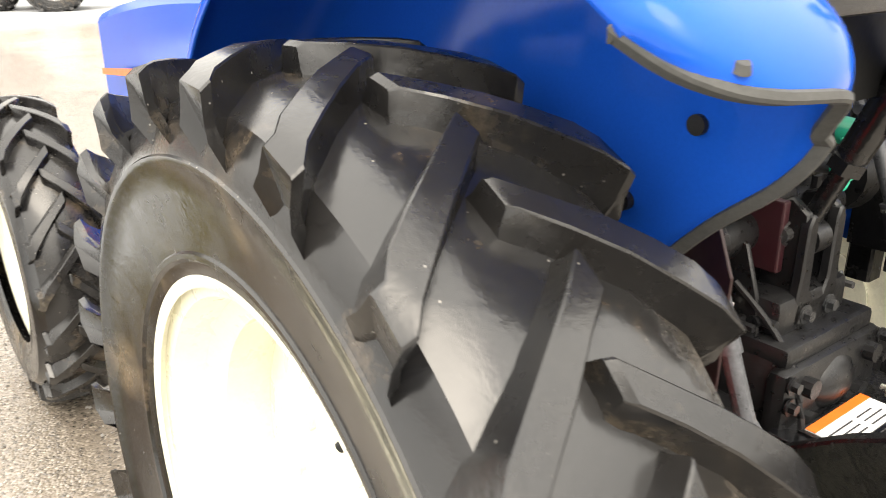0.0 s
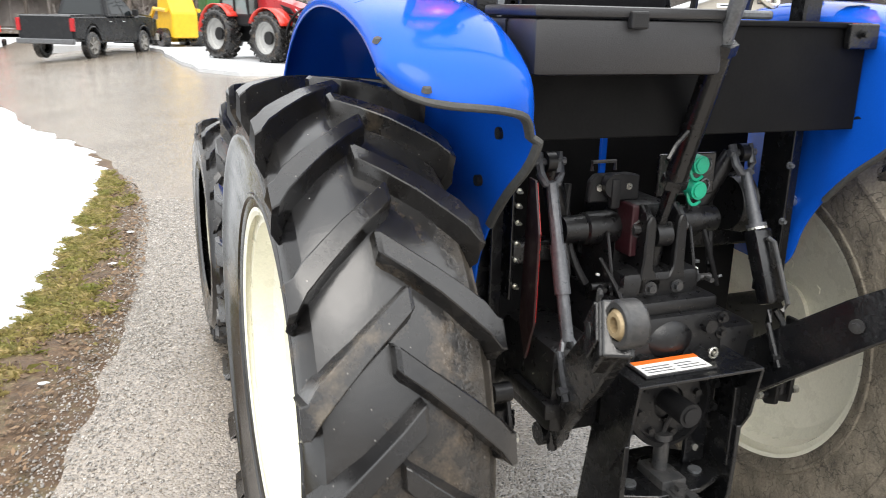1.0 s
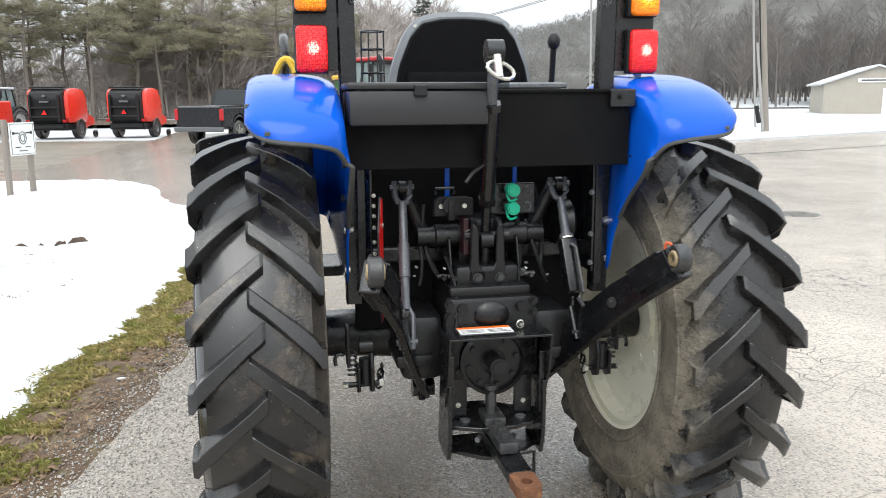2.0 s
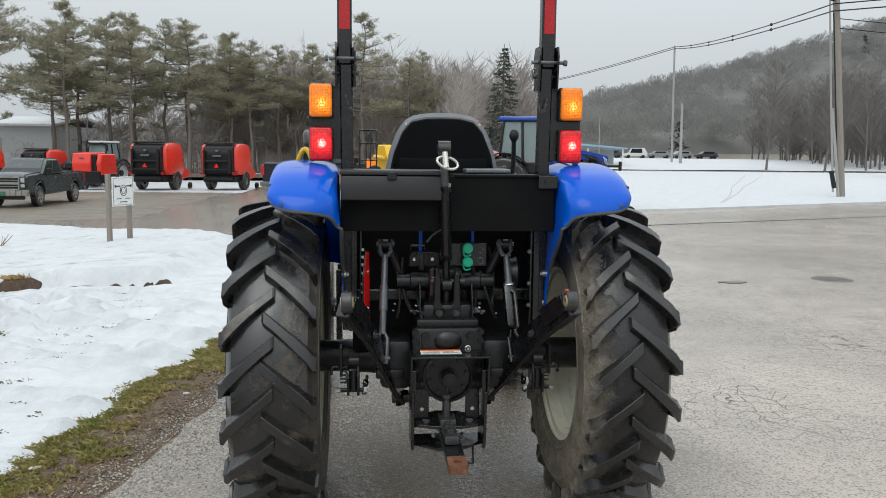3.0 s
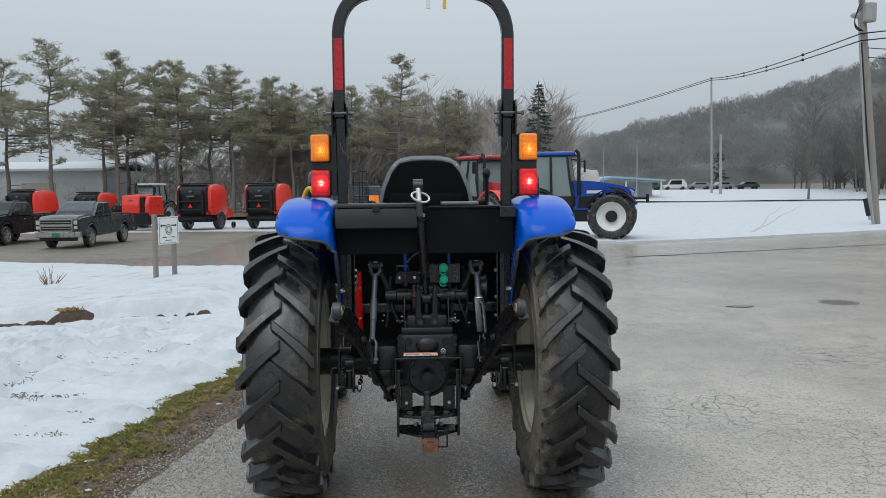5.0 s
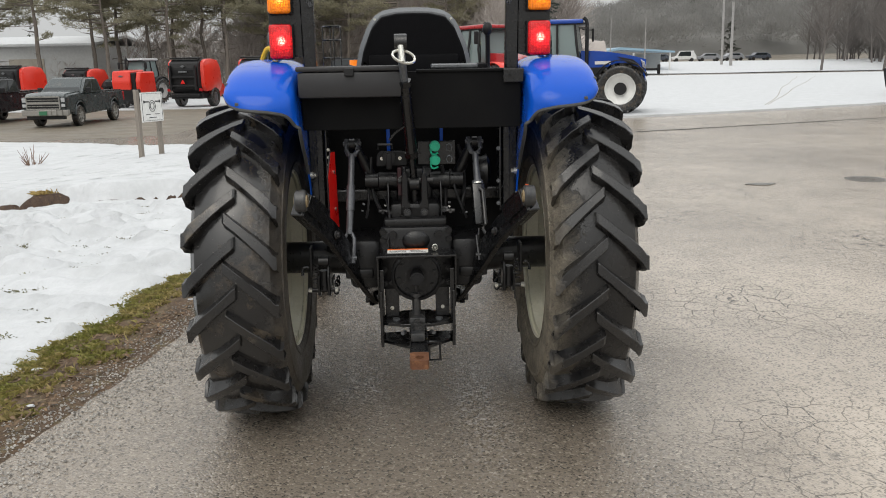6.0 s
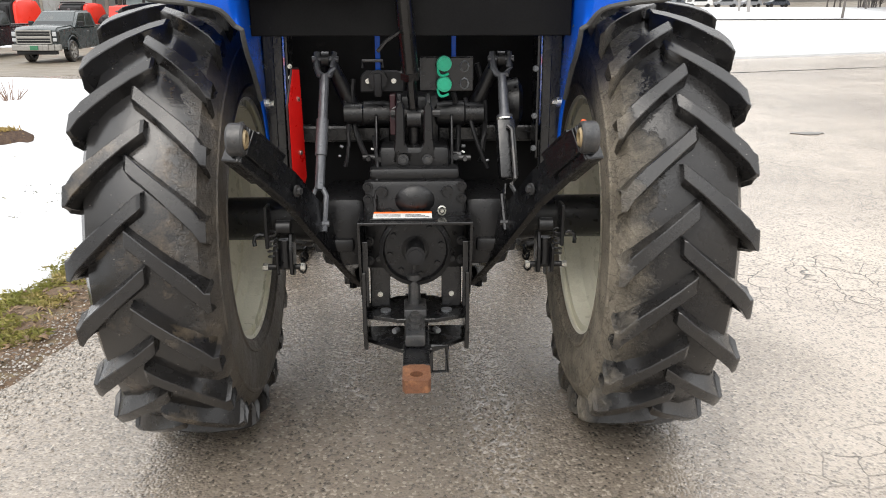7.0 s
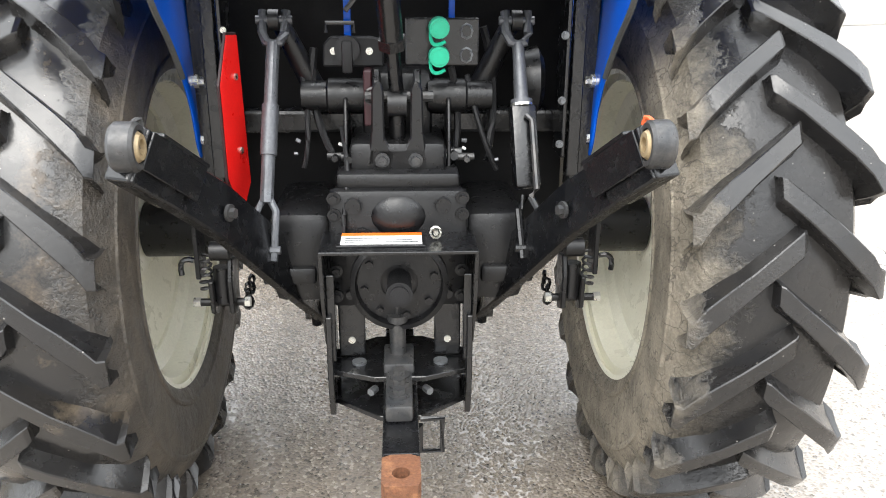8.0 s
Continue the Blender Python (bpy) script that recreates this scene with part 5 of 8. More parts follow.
box(bm, -0.040, 0.040, -0.52, 0.10, 0.390, 0.428, 0.004)
drawbar = part("drawbar", bm, BLACK, tractor, "black steel drawbar with a worn rusty tip")
bm = bmesh.new()
segs = 20
hole = [(0.019 * math.cos(2 * math.pi * i / segs), -0.585 + 0.019 * math.sin(2 * math.pi * i / segs)) for i in range(segs)]
for z, flip in ((0.428, False), (0.390, True)):
    hv = [bm.verts.new((x, y, z)) for x, y in hole]
    ov = []
    for x, y in hole:
        dx, dy = x, y + 0.585
        k_ = min(0.04 / max(abs(dx), 1e-6), (0.065 if dy > 0 else 0.045) / max(abs(dy), 1e-6))
        ov.append(bm.verts.new((dx * k_, -0.585 + dy * k_, z)))
    for i in range(segs):
        bm.faces.new((hv[i], hv[(i + 1) % segs], ov[(i + 1) % segs], ov[i]))
    if not flip:
        top_h, top_o = hv, ov
for i in range(segs):
    bm.faces.new((top_h[i], top_h[(i + 1) % segs], hv[(i + 1) % segs], hv[i]))
    bm.faces.new((top_o[i], top_o[(i + 1) % segs], ov[(i + 1) % segs], ov[i]))
part("drawbar_tip", bm, RUST, drawbar, "rusty tip with a pin hole")
bm = bmesh.new()
cyl(bm, (-0.005, -0.17, 0.43), (-0.005, -0.17, 0.590), 0.020, n=16)
cyl(bm, (-0.005, -0.17, 0.575), (-0.005, -0.17, 0.592), 0.025, n=16)
cyl(bm, (-0.005, -0.17, 0.59), (-0.003, -0.19, 0.645), 0.006, n=8)
part("drawbar_pin", bm, DARKSTEEL, drawbar, "greasy steel pin", smooth=True)
bm = bmesh.new()
box(bm, -0.034, 0.028, -0.40, -0.12, 0.430, 0.470, 0.007)
box(bm, -0.040, 0.034, -0.235, -0.12, 0.430, 0.490, 0.007)
clamp = part("clamp_block", bm, DARKSTEEL, drawbar, "worn black clamp strap", smooth=True)
for y in (-0.26, -0.305, -0.35):
    bm = bmesh.new()
    cyl(bm, (-0.003, y, 0.470), (-0.003, y, 0.476), 0.024, n=16)
    cyl(bm, (-0.003, y, 0.476), (-0.003, y, 0.490), 0.015, n=6)
    part("bolt", bm, DARKSTEEL, clamp)
bm = bmesh.new()
tube(bm, [(0.045, -0.36, 0.415), (0.095, -0.36, 0.415), (0.095, -0.36, 0.330), (0.045, -0.36, 0.330), (0.045, -0.36, 0.40)], 0.007, 6)
part("chain_loop", bm, BLACK, drawbar)


# ---- ground ----
def asphalt_material():
    m = bpy.data.materials.new("wet_asphalt")
    m.use_nodes = True
    n, k = m.node_tree.nodes, m.node_tree.links
    p = n["Principled BSDF"]
    tc = n.new("ShaderNodeTexCoord")

    def tex(kind, s, **kw):
        t = n.new(kind)
        t.inputs["Scale"].default_value = s
        for a, v in kw.items():
            t.inputs[a].default_value = v
        k.new(tc.outputs["Object"], t.inputs["Vector"])
        return t

    def rng(sock, lo, hi, a, b):
        r = n.new("ShaderNodeMapRange")
        for nm, v in (("From Min", lo), ("From Max", hi), ("To Min", a), ("To Max", b)):
            r.inputs[nm].default_value = v
        k.new(sock, r.inputs["Value"])
        return r.outputs["Result"]

    def mix(a, b, f):
        x = n.new("ShaderNodeMix")
        x.data_type = "RGBA"
        for v, s in ((a, "A"), (b, "B")):
            if isinstance(v, tuple):
                x.inputs[s].default_value = (*v, 1)
            else:
                k.new(v, x.inputs[s])
        k.new(f, x.inputs["Factor"])
        return x.outputs["Result"]

    def math_node(op, a, b):
        x = n.new("ShaderNodeMath")
        x.operation = op
        for i, v in enumerate((a, b)):
            if isinstance(v, float):
                x.inputs[i].default_value = v
            else:
                k.new(v, x.inputs[i])
        return x.outputs["Value"]

    stone = tex("ShaderNodeTexVoronoi", 92.0)
    big = tex("ShaderNodeTexNoise", 0.35, Detail=5.0).outputs["Fac"]
    mid = tex("ShaderNodeTexNoise", 2.2, Detail=6.0).outputs["Fac"]
    fine = tex("ShaderNodeTexNoise", 210.0, Detail=2.0).outputs["Fac"]
    # the drive lane is darker than the old cracked road beside it
    px = n.new("ShaderNodeSeparateXYZ")
    k.new(tc.outputs["Object"], px.inputs["Vector"])
    lane_x = math_node("ADD", px.outputs["X"], rng(tex("ShaderNodeTexNoise", 1.1, Detail=4.0).outputs["Fac"], 0.3, 0.7, -0.35, 0.35))
    lane = math_node("MULTIPLY", rng(lane_x, 1.2, 1.9, 1.0, 0.0), rng(lane_x, -1.7, -0.7, 0.66, 1.0))
    old = mix((0.335, 0.285, 0.235), (0.47, 0.405, 0.335), rng(big, 0.35, 0.65, 0, 1))
    col = mix(old, (0.152, 0.126, 0.099), rng(lane, 0, 1, 0, 0.85))
    col = mix(col, (0.16, 0.136, 0.11), rng(mid, 0.45, 0.7, 0, 0.28))
    sep = n.new("ShaderNodeSeparateColor")
    k.new(stone.outputs["Color"], sep.inputs["Color"])
    # pale stones, brightened so their colour also gives the sparkle of wet grit
    col = mix(col, (0.40, 0.35, 0.29), rng(sep.outputs["Red"], 0.78, 0.92, 0, 0.55))
    col = mix(col, (0.03, 0.028, 0.026), rng(sep.outputs["Green"], 0.6, 1.0, 0, 0.65))
    warp = n.new("ShaderNodeVectorMath")
    warp.operation = "MULTIPLY_ADD"
    wcol = tex("ShaderNodeTexNoise", 3.0, Detail=3.0).outputs["Color"]
    k.new(wcol, warp.inputs[0])
    warp.inputs[1].default_value = (0.22, 0.22, 0.22)
    k.new(tc.outputs["Object"], warp.inputs[2])
    crack = n.new("ShaderNodeTexVoronoi")
    crack.feature = "DISTANCE_TO_EDGE"
    crack.inputs["Scale"].default_value = 5.6
    k.new(warp.outputs["Vector"], crack.inputs["Vector"])
    where = rng(tex("ShaderNodeTexNoise", 0.45, Detail=4.0).outputs["Fac"], 0.45, 0.56, 0, 1)
    where = math_node("MULTIPLY", where, rng(lane, 0, 1, 1.0, 0.12))
    line = math_node("MULTIPLY", rng(crack.outputs["Distance"], 0.004, 0.022, 1.0, 0.0), where)
    col = mix(col, (0.012, 0.011, 0.010), rng(line, 0, 1, 0, 0.85))
    k.new(col, p.inputs["Base Color"])
    wet = rng(tex("ShaderNodeTexNoise", 0.8, Detail=5.0).outputs["Fac"], 0.35, 0.65, 0.13, 0.20)
    k.new(math_node("ADD", wet, rng(fine, 0.3, 0.7, -0.06, 0.08)), p.inputs["Roughness"])
    p.inputs["Specular IOR Level"].default_value = 1.0
    b = n.new("ShaderNodeBump")
    b.inputs["Strength"].default_value, b.inputs["Distance"].default_value = 0.6, 0.005
    h = math_node("ADD", math_node("MULTIPLY", rng(stone.outputs["Distance"], 0.0, 0.7, 1.0, 0.0), rng(lane, 0, 1, 0.42, 1.0)), rng(line, 0, 1, 0, -0.9))
    k.new(h, b.inputs["Height"])
    k.new(b.outputs["Normal"], p.inputs["Normal"])
    return m


ASPHALT = asphalt_material()
DIRT = material("muddy_verge", (0.105, 0.060, 0.030), 0.75, second=(0.055, 0.036, 0.022), scale=6, amount=0.8, fine=90, fine_amount=0.4,
                third=(0.13, 0.10, 0.05), third_scale=9, third_low=0.50, third_high=0.66, bump=1.0, bump_scale=45, bump_dist=0.012)
GRASS = material("wet_winter_grass", (0.17, 0.18, 0.045), 0.55, second=(0.34, 0.26, 0.11), scale=5, amount=0.95, fine=30, fine_amount=0.2, island=0.5, third=(0.36, 0.27, 0.13), third_scale=3.5, third_low=0.46, third_high=0.60)
leafy(GRASS, 0.3, (0.24, 0.25, 0.06))
GRAVEL = material("gravel_grit", (0.36, 0.34, 0.315), 0.5, second=(0.24, 0.22, 0.20), scale=30, amount=0.8, island=0.5, fine_amount=0.1)
LOT = material("wet_gravel_lot", (0.165, 0.14, 0.105), 0.5, second=(0.12, 0.10, 0.078), scale=0.4, amount=0.8, fine=40, fine_amount=0.25,
               third=(0.20, 0.175, 0.14), third_scale=1.2, third_low=0.5, third_high=0.7, bump=0.6, bump_scale=50)
LITTER = material("leaf_litter_ground", (0.14, 0.11, 0.085), 0.85, second=(0.09, 0.075, 0.06), scale=0.3, amount=0.8, fine=4, fine_amount=0.3,
                  third=(0.7, 0.72, 0.75), third_scale=0.15, third_low=0.55, third_high=0.62)


def sheet_coords(fine_lo, fine_hi, step, far):
    out = list(np.arange(fine_lo, fine_hi + 1e-6, step))
    d = step
    lo, hi = [], []
    a, b = fine_lo, fine_hi
    while a > -far:
        d *= 1.35
        a -= d
        lo.append(a)
    d = step
    while b < far:
        d *= 1.35
        b += d
        hi.append(b)
    return [float(v) for v in lo[::-1] + out + hi]


def sheet(name, xs, ys, z_of, mat, parent=None, keep=None, smooth=True):
    verts, faces, idx = [], [], {}
    zz = [[z_of(x, y) for y in ys] for x in xs]
    for i in range(len(xs) - 1):
        for j in range(len(ys) - 1):
            c = ((i, j), (i + 1, j), (i + 1, j + 1), (i, j + 1))
            if keep and not keep((xs[i] + xs[i + 1]) / 2, (ys[j] + ys[j + 1]) / 2):
                continue
            f = []
            for a in c:
                if a not in idx:
                    idx[a] = len(verts)
                    verts.append((xs[a[0]], ys[a[1]], zz[a[0]][a[1]]))
                f.append(idx[a])
            faces.append(f)
    me = bpy.data.meshes.new(name)
    me.from_pydata(verts, [], faces)
    me.materials.append(mat)
    if smooth:
        for p in me.polygons:
            p.use_smooth = True
    ob = new(name, me)
    if parent:
        ob.parent = parent
    return ob


def wave(x, y, s, seed=0.0):
    return noise.noise(Vector((x * s, y * s, seed)))


ground = sheet("ground", sheet_coords(-12, 12, 0.5, 2600), sheet_coords(-8, 26, 0.5, 2600),
               lambda x, y: ground_z(x, y) + (0.006 * wave(x, y, 0.6) if abs(x) < 30 and abs(y) < 60 else 0.0), ASPHALT)
tagged(ground, "wet grey-brown cracked asphalt drive and road", "ground", kind="structure")

# snow lawn beside the drive
LAWN = [(-3.72, -9.53), (-3.21, -4.08), (-2.77, -1.36), (-2.54, 0.28), (-2.36, 1.37), (-2.21, 2.46), (-1.93, 3.55), (-1.8, 4.64), (-1.61, 6.17),
        (-1.55, 7.47), (-1.78, 9.0), (-2.33, 10.74), (-3.22, 13.25), (-4.63, 16.19), (-6.57, 18.92), (-9.35, 21.43), (-13.61, 22.95), (-24.63, 25.9), (-62.15,
        31.89), (-62.87, -9.53)]


def inside_dist(poly, x, y):
    """Distance to a polygon's edge, positive inside."""
    best, odd = 1e9, False
    for i in range(len(poly)):
        (x0, y0), (x1, y1) = poly[i], poly[(i + 1) % len(poly)]
        dx, dy = x1 - x0, y1 - y0
        t = max(0, min(1, ((x - x0) * dx + (y - y0) * dy) / (dx * dx + dy * dy)))
        best = min(best, math.hypot(x - x0 - t * dx, y - y0 - t * dy))
        if (y0 > y) != (y1 > y) and x < x0 + (y - y0) * dx / dy:
            odd = not odd
    return best if odd else -best


def thaw(x, y):
    """How far the snow has sunk: short cross-wise furrows over the open lawn."""
    f = wave(x * 1.1, y * 2.8, 1.5, 9.0) + 0.6 * wave(x, y * 1.5, 5.0, 4.0)
    f = max(f, wave(x * 1.0 + 0.5 * y, y * 2.6, 2.1, 14.0) + 0.35 * wave(x, y * 2.0, 6.0, 6.5) + 0.03)
    return f - 0.25 * (1 - smoothstep(-x, 2.5, 3.2)) - 0.4 * (1 - smoothstep(7.6 - y, 0.0, 1.0))


def snow_height(x, y):
    d = inside_dist(LAWN, x, y) + 0.21 + 0.09 * (1 - smoothstep(y, 4.0, 6.0)) + 0.16 * wave(x, y, 2.0, 3.1) + 0.07 * wave(x, y, 7.0, 1.7)
    rise = smoothstep(d, -0.01, 0.30)
    bed = smoothstep(y - 7.35 - 0.12 * wave(x, 0.0, 1.3, 2.0), 0.0, 0.11) * smoothstep(-x, 2.7, 3.3)
    h = 0.085 * rise + 0.10 * smoothstep(d, 0.3, 3.0)
    calm = 1 - 0.75 * smoothstep(y, 6.0, 6.9)
    h += 0.20 * bed - 0.09 * math.exp(-((y - 7.24) / 0.13) ** 2) * smoothstep(-x, 2.7, 3.3)
    h += rise * (1 - 0.6 * bed) * calm * (0.06 * wave(x, y, 1.1, 5.0) + 0.10 * wave(x * 0.5, y * 1.7, 2.4, 2.0) + 0.075 * wave(x * 0.45, y * 1.8, 4.6, 8.0) + 0.04 * wave(x * 0.6, y * 1.6, 8.0, 3.0))
    fold = abs(wave(x * 0.55, y * 1.5, 2.6, 12.0) + 0.25 * wave(x, y, 6.0, 1.0))  # narrow cross-wise creases
    h -= rise * calm * (1 - bed) * 0.085 * max(0.0, 1 - fold / 0.12) * smoothstep(-x, 2.3, 3.0)
    f = thaw(x, y)
    melt = 0.55 * smoothstep(f, 0.06, 0.26) + 0.45 * smoothstep(f, 0.24, 0.40)
    return -0.03 + max(h * (1 - 0.82 * melt), 0.070 * smoothstep(d, 0.0, 0.25)) + (0.0 if d > 0 else d * 0.3)


def spread(lo, mid, hi, fine, grow):
    out, d, v = [], fine, mid
    while v < hi:
        out.append(v)
        v += fine
    out.append(hi)
    v = mid
    while v > lo:
        d *= grow
        v -= d
        out.insert(0, v)
    return out


lawn = sheet("snow_lawn", spread(-60, -7.0, -1.3, 0.06, 1.10), [float(v) for v in np.arange(-9.4, -3, 0.16)] + [float(v) for v in np.arange(-3, 10.6, 0.07)] + [float(v) for v in np.arange(10.6, 33, 0.25)],
             lambda x, y: ground_z(x, y) + snow_height(x, y), SNOW, keep=lambda x, y: inside_dist(LAWN, x, y) > -0.53)
tagged(lawn, "melting white snow over a lawn with lumpy wet surface", "snow", kind="structure")

EDGE = [(-2.87, -8.44), (-2.64, -4.08), (-2.28, -1.9), (-2.04, -0.43), (-1.81, 0.71), (-1.57, 2.0), (-1.38, 2.79), (-1.26, 3.6), (-1.17, 5.29),
        (-1.23, 6.6), (-1.43, 8.13), (-2.02, 10.31)]


def edge_x(y):
    for (x0, y0), (x1, y1) in zip(EDGE, EDGE[1:]):
        if y <= y1:
            return x0 + (x1 - x0) * (y - y0) / (y1 - y0)
    return EDGE[-1][0]


bm = bmesh.new()


def verge_at(u, v):
    y = -8.4 + 18.5 * u
    xe = edge_x(y) + 0.18 * (1 - smoothstep(y, 1.0, 4.5)) + 0.05 * wave(0.0, y, 3.0) + 0.03 * wave(0.0, y, 9.0)
    x = xe - 1.35 * v
    z = ground_z(x, y) + 0.014 * smoothstep(v, 0.0, 0.05) + 0.014 * smoothstep(v, 0.05, 0.4) - 0.005 + 0.014 * wave(x, y, 6.0) * smoothstep(v, 0, 0.2)
    return (x, y, z)


grid(bm, 210, 22, verge_at)
verge = part("verge", bm, DIRT, None, smooth=True)
tagged(verge, "muddy brown grass verge along the drive edge", "verge", kind="structure")

rnd = random.Random(21)


def scatter(name, count, place, make, mat, label, category):
    verts, faces = [], []
    for _ in range(count):
        p = place()
        if p is None:
            continue
        v, f = make(p)
        o = len(verts)
        verts += v
        faces += [[o + i for i in q] for q in f]
    me = bpy.data.meshes.new(name)
    me.from_pydata(verts, [], faces)
    me.materials.append(mat)
    return tagged(new(name, me), label, category, kind="stuff")


def blade(p):
    x, y, z, h = p
    a, lean = rnd.uniform(0, 6.28), rnd.uniform(0.3, 1.6)
    w = rnd.uniform(0.0026, 0.0056)
    dx, dy = math.cos(a), math.sin(a)
    v = [(x - dy * w, y + dx * w, z), (x + dy * w, y - dx * w, z),
         (x + dx * h * lean * 0.4 + dy * w * 0.7, y + dy * h * lean * 0.4 - dx * w * 0.7, z + h * 0.62), (x + dx * h * lean, y + dy * h * lean, z + h * (1.05 - 0.42 * lean))]
    return v, [(0, 1, 2), (0, 2, 3)]


def grass_place():
    y = rnd.uniform(-3.3, 7.4)
    xe = edge_x(y)
    x = xe - 0.95 * rnd.random()
    d = -inside_dist(LAWN, x, y)
    if d < 0.05:
        return None
    w = max(0.2, xe - x + d)
    if d / w > 0.58 + 0.42 * wave(x, y, 1.6, 2.2) + 0.5 * wave(x, y, 6.0, 6.0) + 0.35 * (rnd.random() - 0.5):
        return None
    return x, y, ground_z(x, y) + 0.012, rnd.uniform(0.014, 0.056)


scatter("grass", 125000, grass_place, blade, GRASS, "short flattened green and straw winter grass", "grass")


def lawn_grass_place():
    y = rnd.uniform(-0.8, 8.6)
    x = rnd.uniform(-6.5, -2.5)
    if thaw(x, y) < 0.345 + 0.10 * rnd.random():
        return None
    return x, y, ground_z(x, y) + 0.032, rnd.uniform(0.012, 0.034)


LAWN_GRASS = material("dull_lawn_grass", (0.12, 0.12, 0.062), 0.6, second=(0.17, 0.155, 0.09), scale=4, amount=0.9, island=0.4)
scatter("lawn_grass", 60000, lawn_grass_place, blade, LAWN_GRASS, "grass tips showing through thin snow", "grass")


def pebble(p):
    x, y, z, r = p
    a = rnd.uniform(0, 6.28)
    q = [(r * math.cos(a + i * 1.57) * rnd.uniform(0.7, 1.2), r * math.sin(a + i * 1.57) * rnd.uniform(0.7, 1.2)) for i in range(4)]
    v = [(x + c, y + s, z - r * 0.2) for c, s in q] + [(x + c * 0.6, y + s * 0.6, z + r * rnd.uniform(0.35, 0.7)) for c, s in q]
    return v, [(0, 1, 5, 4), (1, 2, 6, 5), (2, 3, 7, 6), (3, 0, 4, 7), (4, 5, 6, 7)]


def gravel_place():
    y = rnd.uniform(-3.2, 6.0)
    x = edge_x(y) + rnd.gauss(0.14, 0.20)
    return x, y, ground_z(x, y) + (0.004 if x > edge_x(y) + 0.15 else 0.014), 0.0025 + 0.0065 * rnd.random() ** 2


scatter("gravel", 17000, gravel_place, pebble, GRAVEL, "loose grit along the asphalt edge", "gravel")


LEAF = material("dead_leaf_bits", (0.16, 0.10, 0.055), 0.7, second=(0.08, 0.055, 0.035), scale=20, island=0.5, fine_amount=0.1)


def leaf_place():
    y = rnd.uniform(-3.2, 7.0)
    x = edge_x(y) - abs(rnd.gauss(0.0, 0.30)) + 0.05
    if inside_dist(LAWN, x, y) > 0.0:
        return None
    return x, y, ground_z(x, y) + 0.03, rnd.uniform(0.008, 0.024)


def leaf(p):
    x, y, z, r = p
    m_ = Matrix.Translation((x, y, z)) @ pose(0, 0, 0, rnd.uniform(-35, 35), rnd.uniform(-35, 35), rnd.uniform(0, 360))
    v = [tuple(m_ @ Vector(c)) for c in ((-r, 0, 0), (-0.2 * r, 0.42 * r, 0.12 * r), (r, 0.05 * r, 0), (-0.1 * r, -0.4 * r, 0.15 * r))]
    return v, [(0, 1, 3), (1, 2, 3)]


scatter("leaf_litter", 5200, leaf_place, leaf, LEAF, "brown dead leaf bits on the muddy verge", "leaf litter")


def road_grit_place():
    x, y = rnd.uniform(-1.6, 5.0), rnd.uniform(-3.5, 8.0)
    return x, y, ground_z(x, y) + 0.004, rnd.uniform(0.002, 0.005)


scatter("road_grit", 1400, road_grit_place, pebble, GRAVEL, "scattered road grit", "gravel")


def lump(name, x, y, r, h, mat, label, category, seed, squash=1.0):
    bm = bmesh.new()
    bmesh.ops.create_icosphere(bm, subdivisions=3, radius=1.0)
    for v in bm.verts:
        k_ = 1 + 0.35 * wave(v.co.x, v.co.y + v.co.z, 1.7, seed) + 0.15 * wave(v.co.x, v.co.y + v.co.z, 5.0, seed)
        v.co = Vector((v.co.x * r * k_, v.co.y * r * squash * k_, max(-0.3, v.co.z) * h * k_))
    ob = part(name, bm, mat, None, smooth=True, m=pose(x, y, ground_z(x, y) + 0.03))
    return tagged(ob, label, category)


rl = random.Random(4)
for i in range(10):  # leftover lumps of snow on the verge
    y = rl.uniform(-1.5, 5.6)
    x = edge_x(y) - rl.uniform(0.02, 0.6)
    r = rl.uniform(0.012, 0.040)
    lump("snow_lump", x, y, r, r * 0.28, SNOW, "small grubby lump of leftover snow on the verge", "snow lump", i * 1.3, rl.uniform(0.5, 1.0))
EARTH = material("dark_leafy_earth", (0.050, 0.030, 0.021), 0.8, second=(0.09, 0.055, 0.034), scale=12, amount=0.8, fine=60, fine_amount=0.4,
                 third=(0.16, 0.10, 0.045), third_scale=9, third_low=0.6, third_high=0.66, bump=1.0, bump_scale=40)
for i, (x, y, r, h, sq) in enumerate(((-4.95, 7.42, 0.42, 0.25, 0.40), (-6.04, 7.37, 0.50, 0.15, 0.30), (-4.12, 7.28, 0.22, 0.085, 0.2), (-3.70, 7.28, 0.12, 0.075, 0.25), (-6.75, 7.25, 0.5, 0.17, 0.2), (-5.47, 7.36, 0.24, 0.13, 0.3),
                                      (-7.09, 7.15, 0.40, 0.15, 0.4), (-7.43, 11.4, 0.12, 0.20, 0.6), (-3.03, 7.22, 0.13, 0.11, 0.35), (-3.20, 7.10, 0.07, 0.10, 0.6), (-3.42, 7.12, 0.05, 0.09, 0.6))):
    lump("earth_mound", x, y, r, h, EARTH, "dark leafy earth showing through the snow", "earth mound", 20 + i, sq)



def mound_grass_place():
    cx, cy, cr = rnd.choice(((-4.98, 7.44, 0.16), (-4.98, 7.44, 0.16), (-7.0, 7.2, 0.25)))
    a, q = rnd.uniform(0, 6.28), rnd.random() ** 0.5 * cr
    x, y = cx + q * math.cos(a), cy + 0.4 * q * math.sin(a)
    return x, y, ground_z(x, y) + 0.24, rnd.uniform(0.05, 0.13)


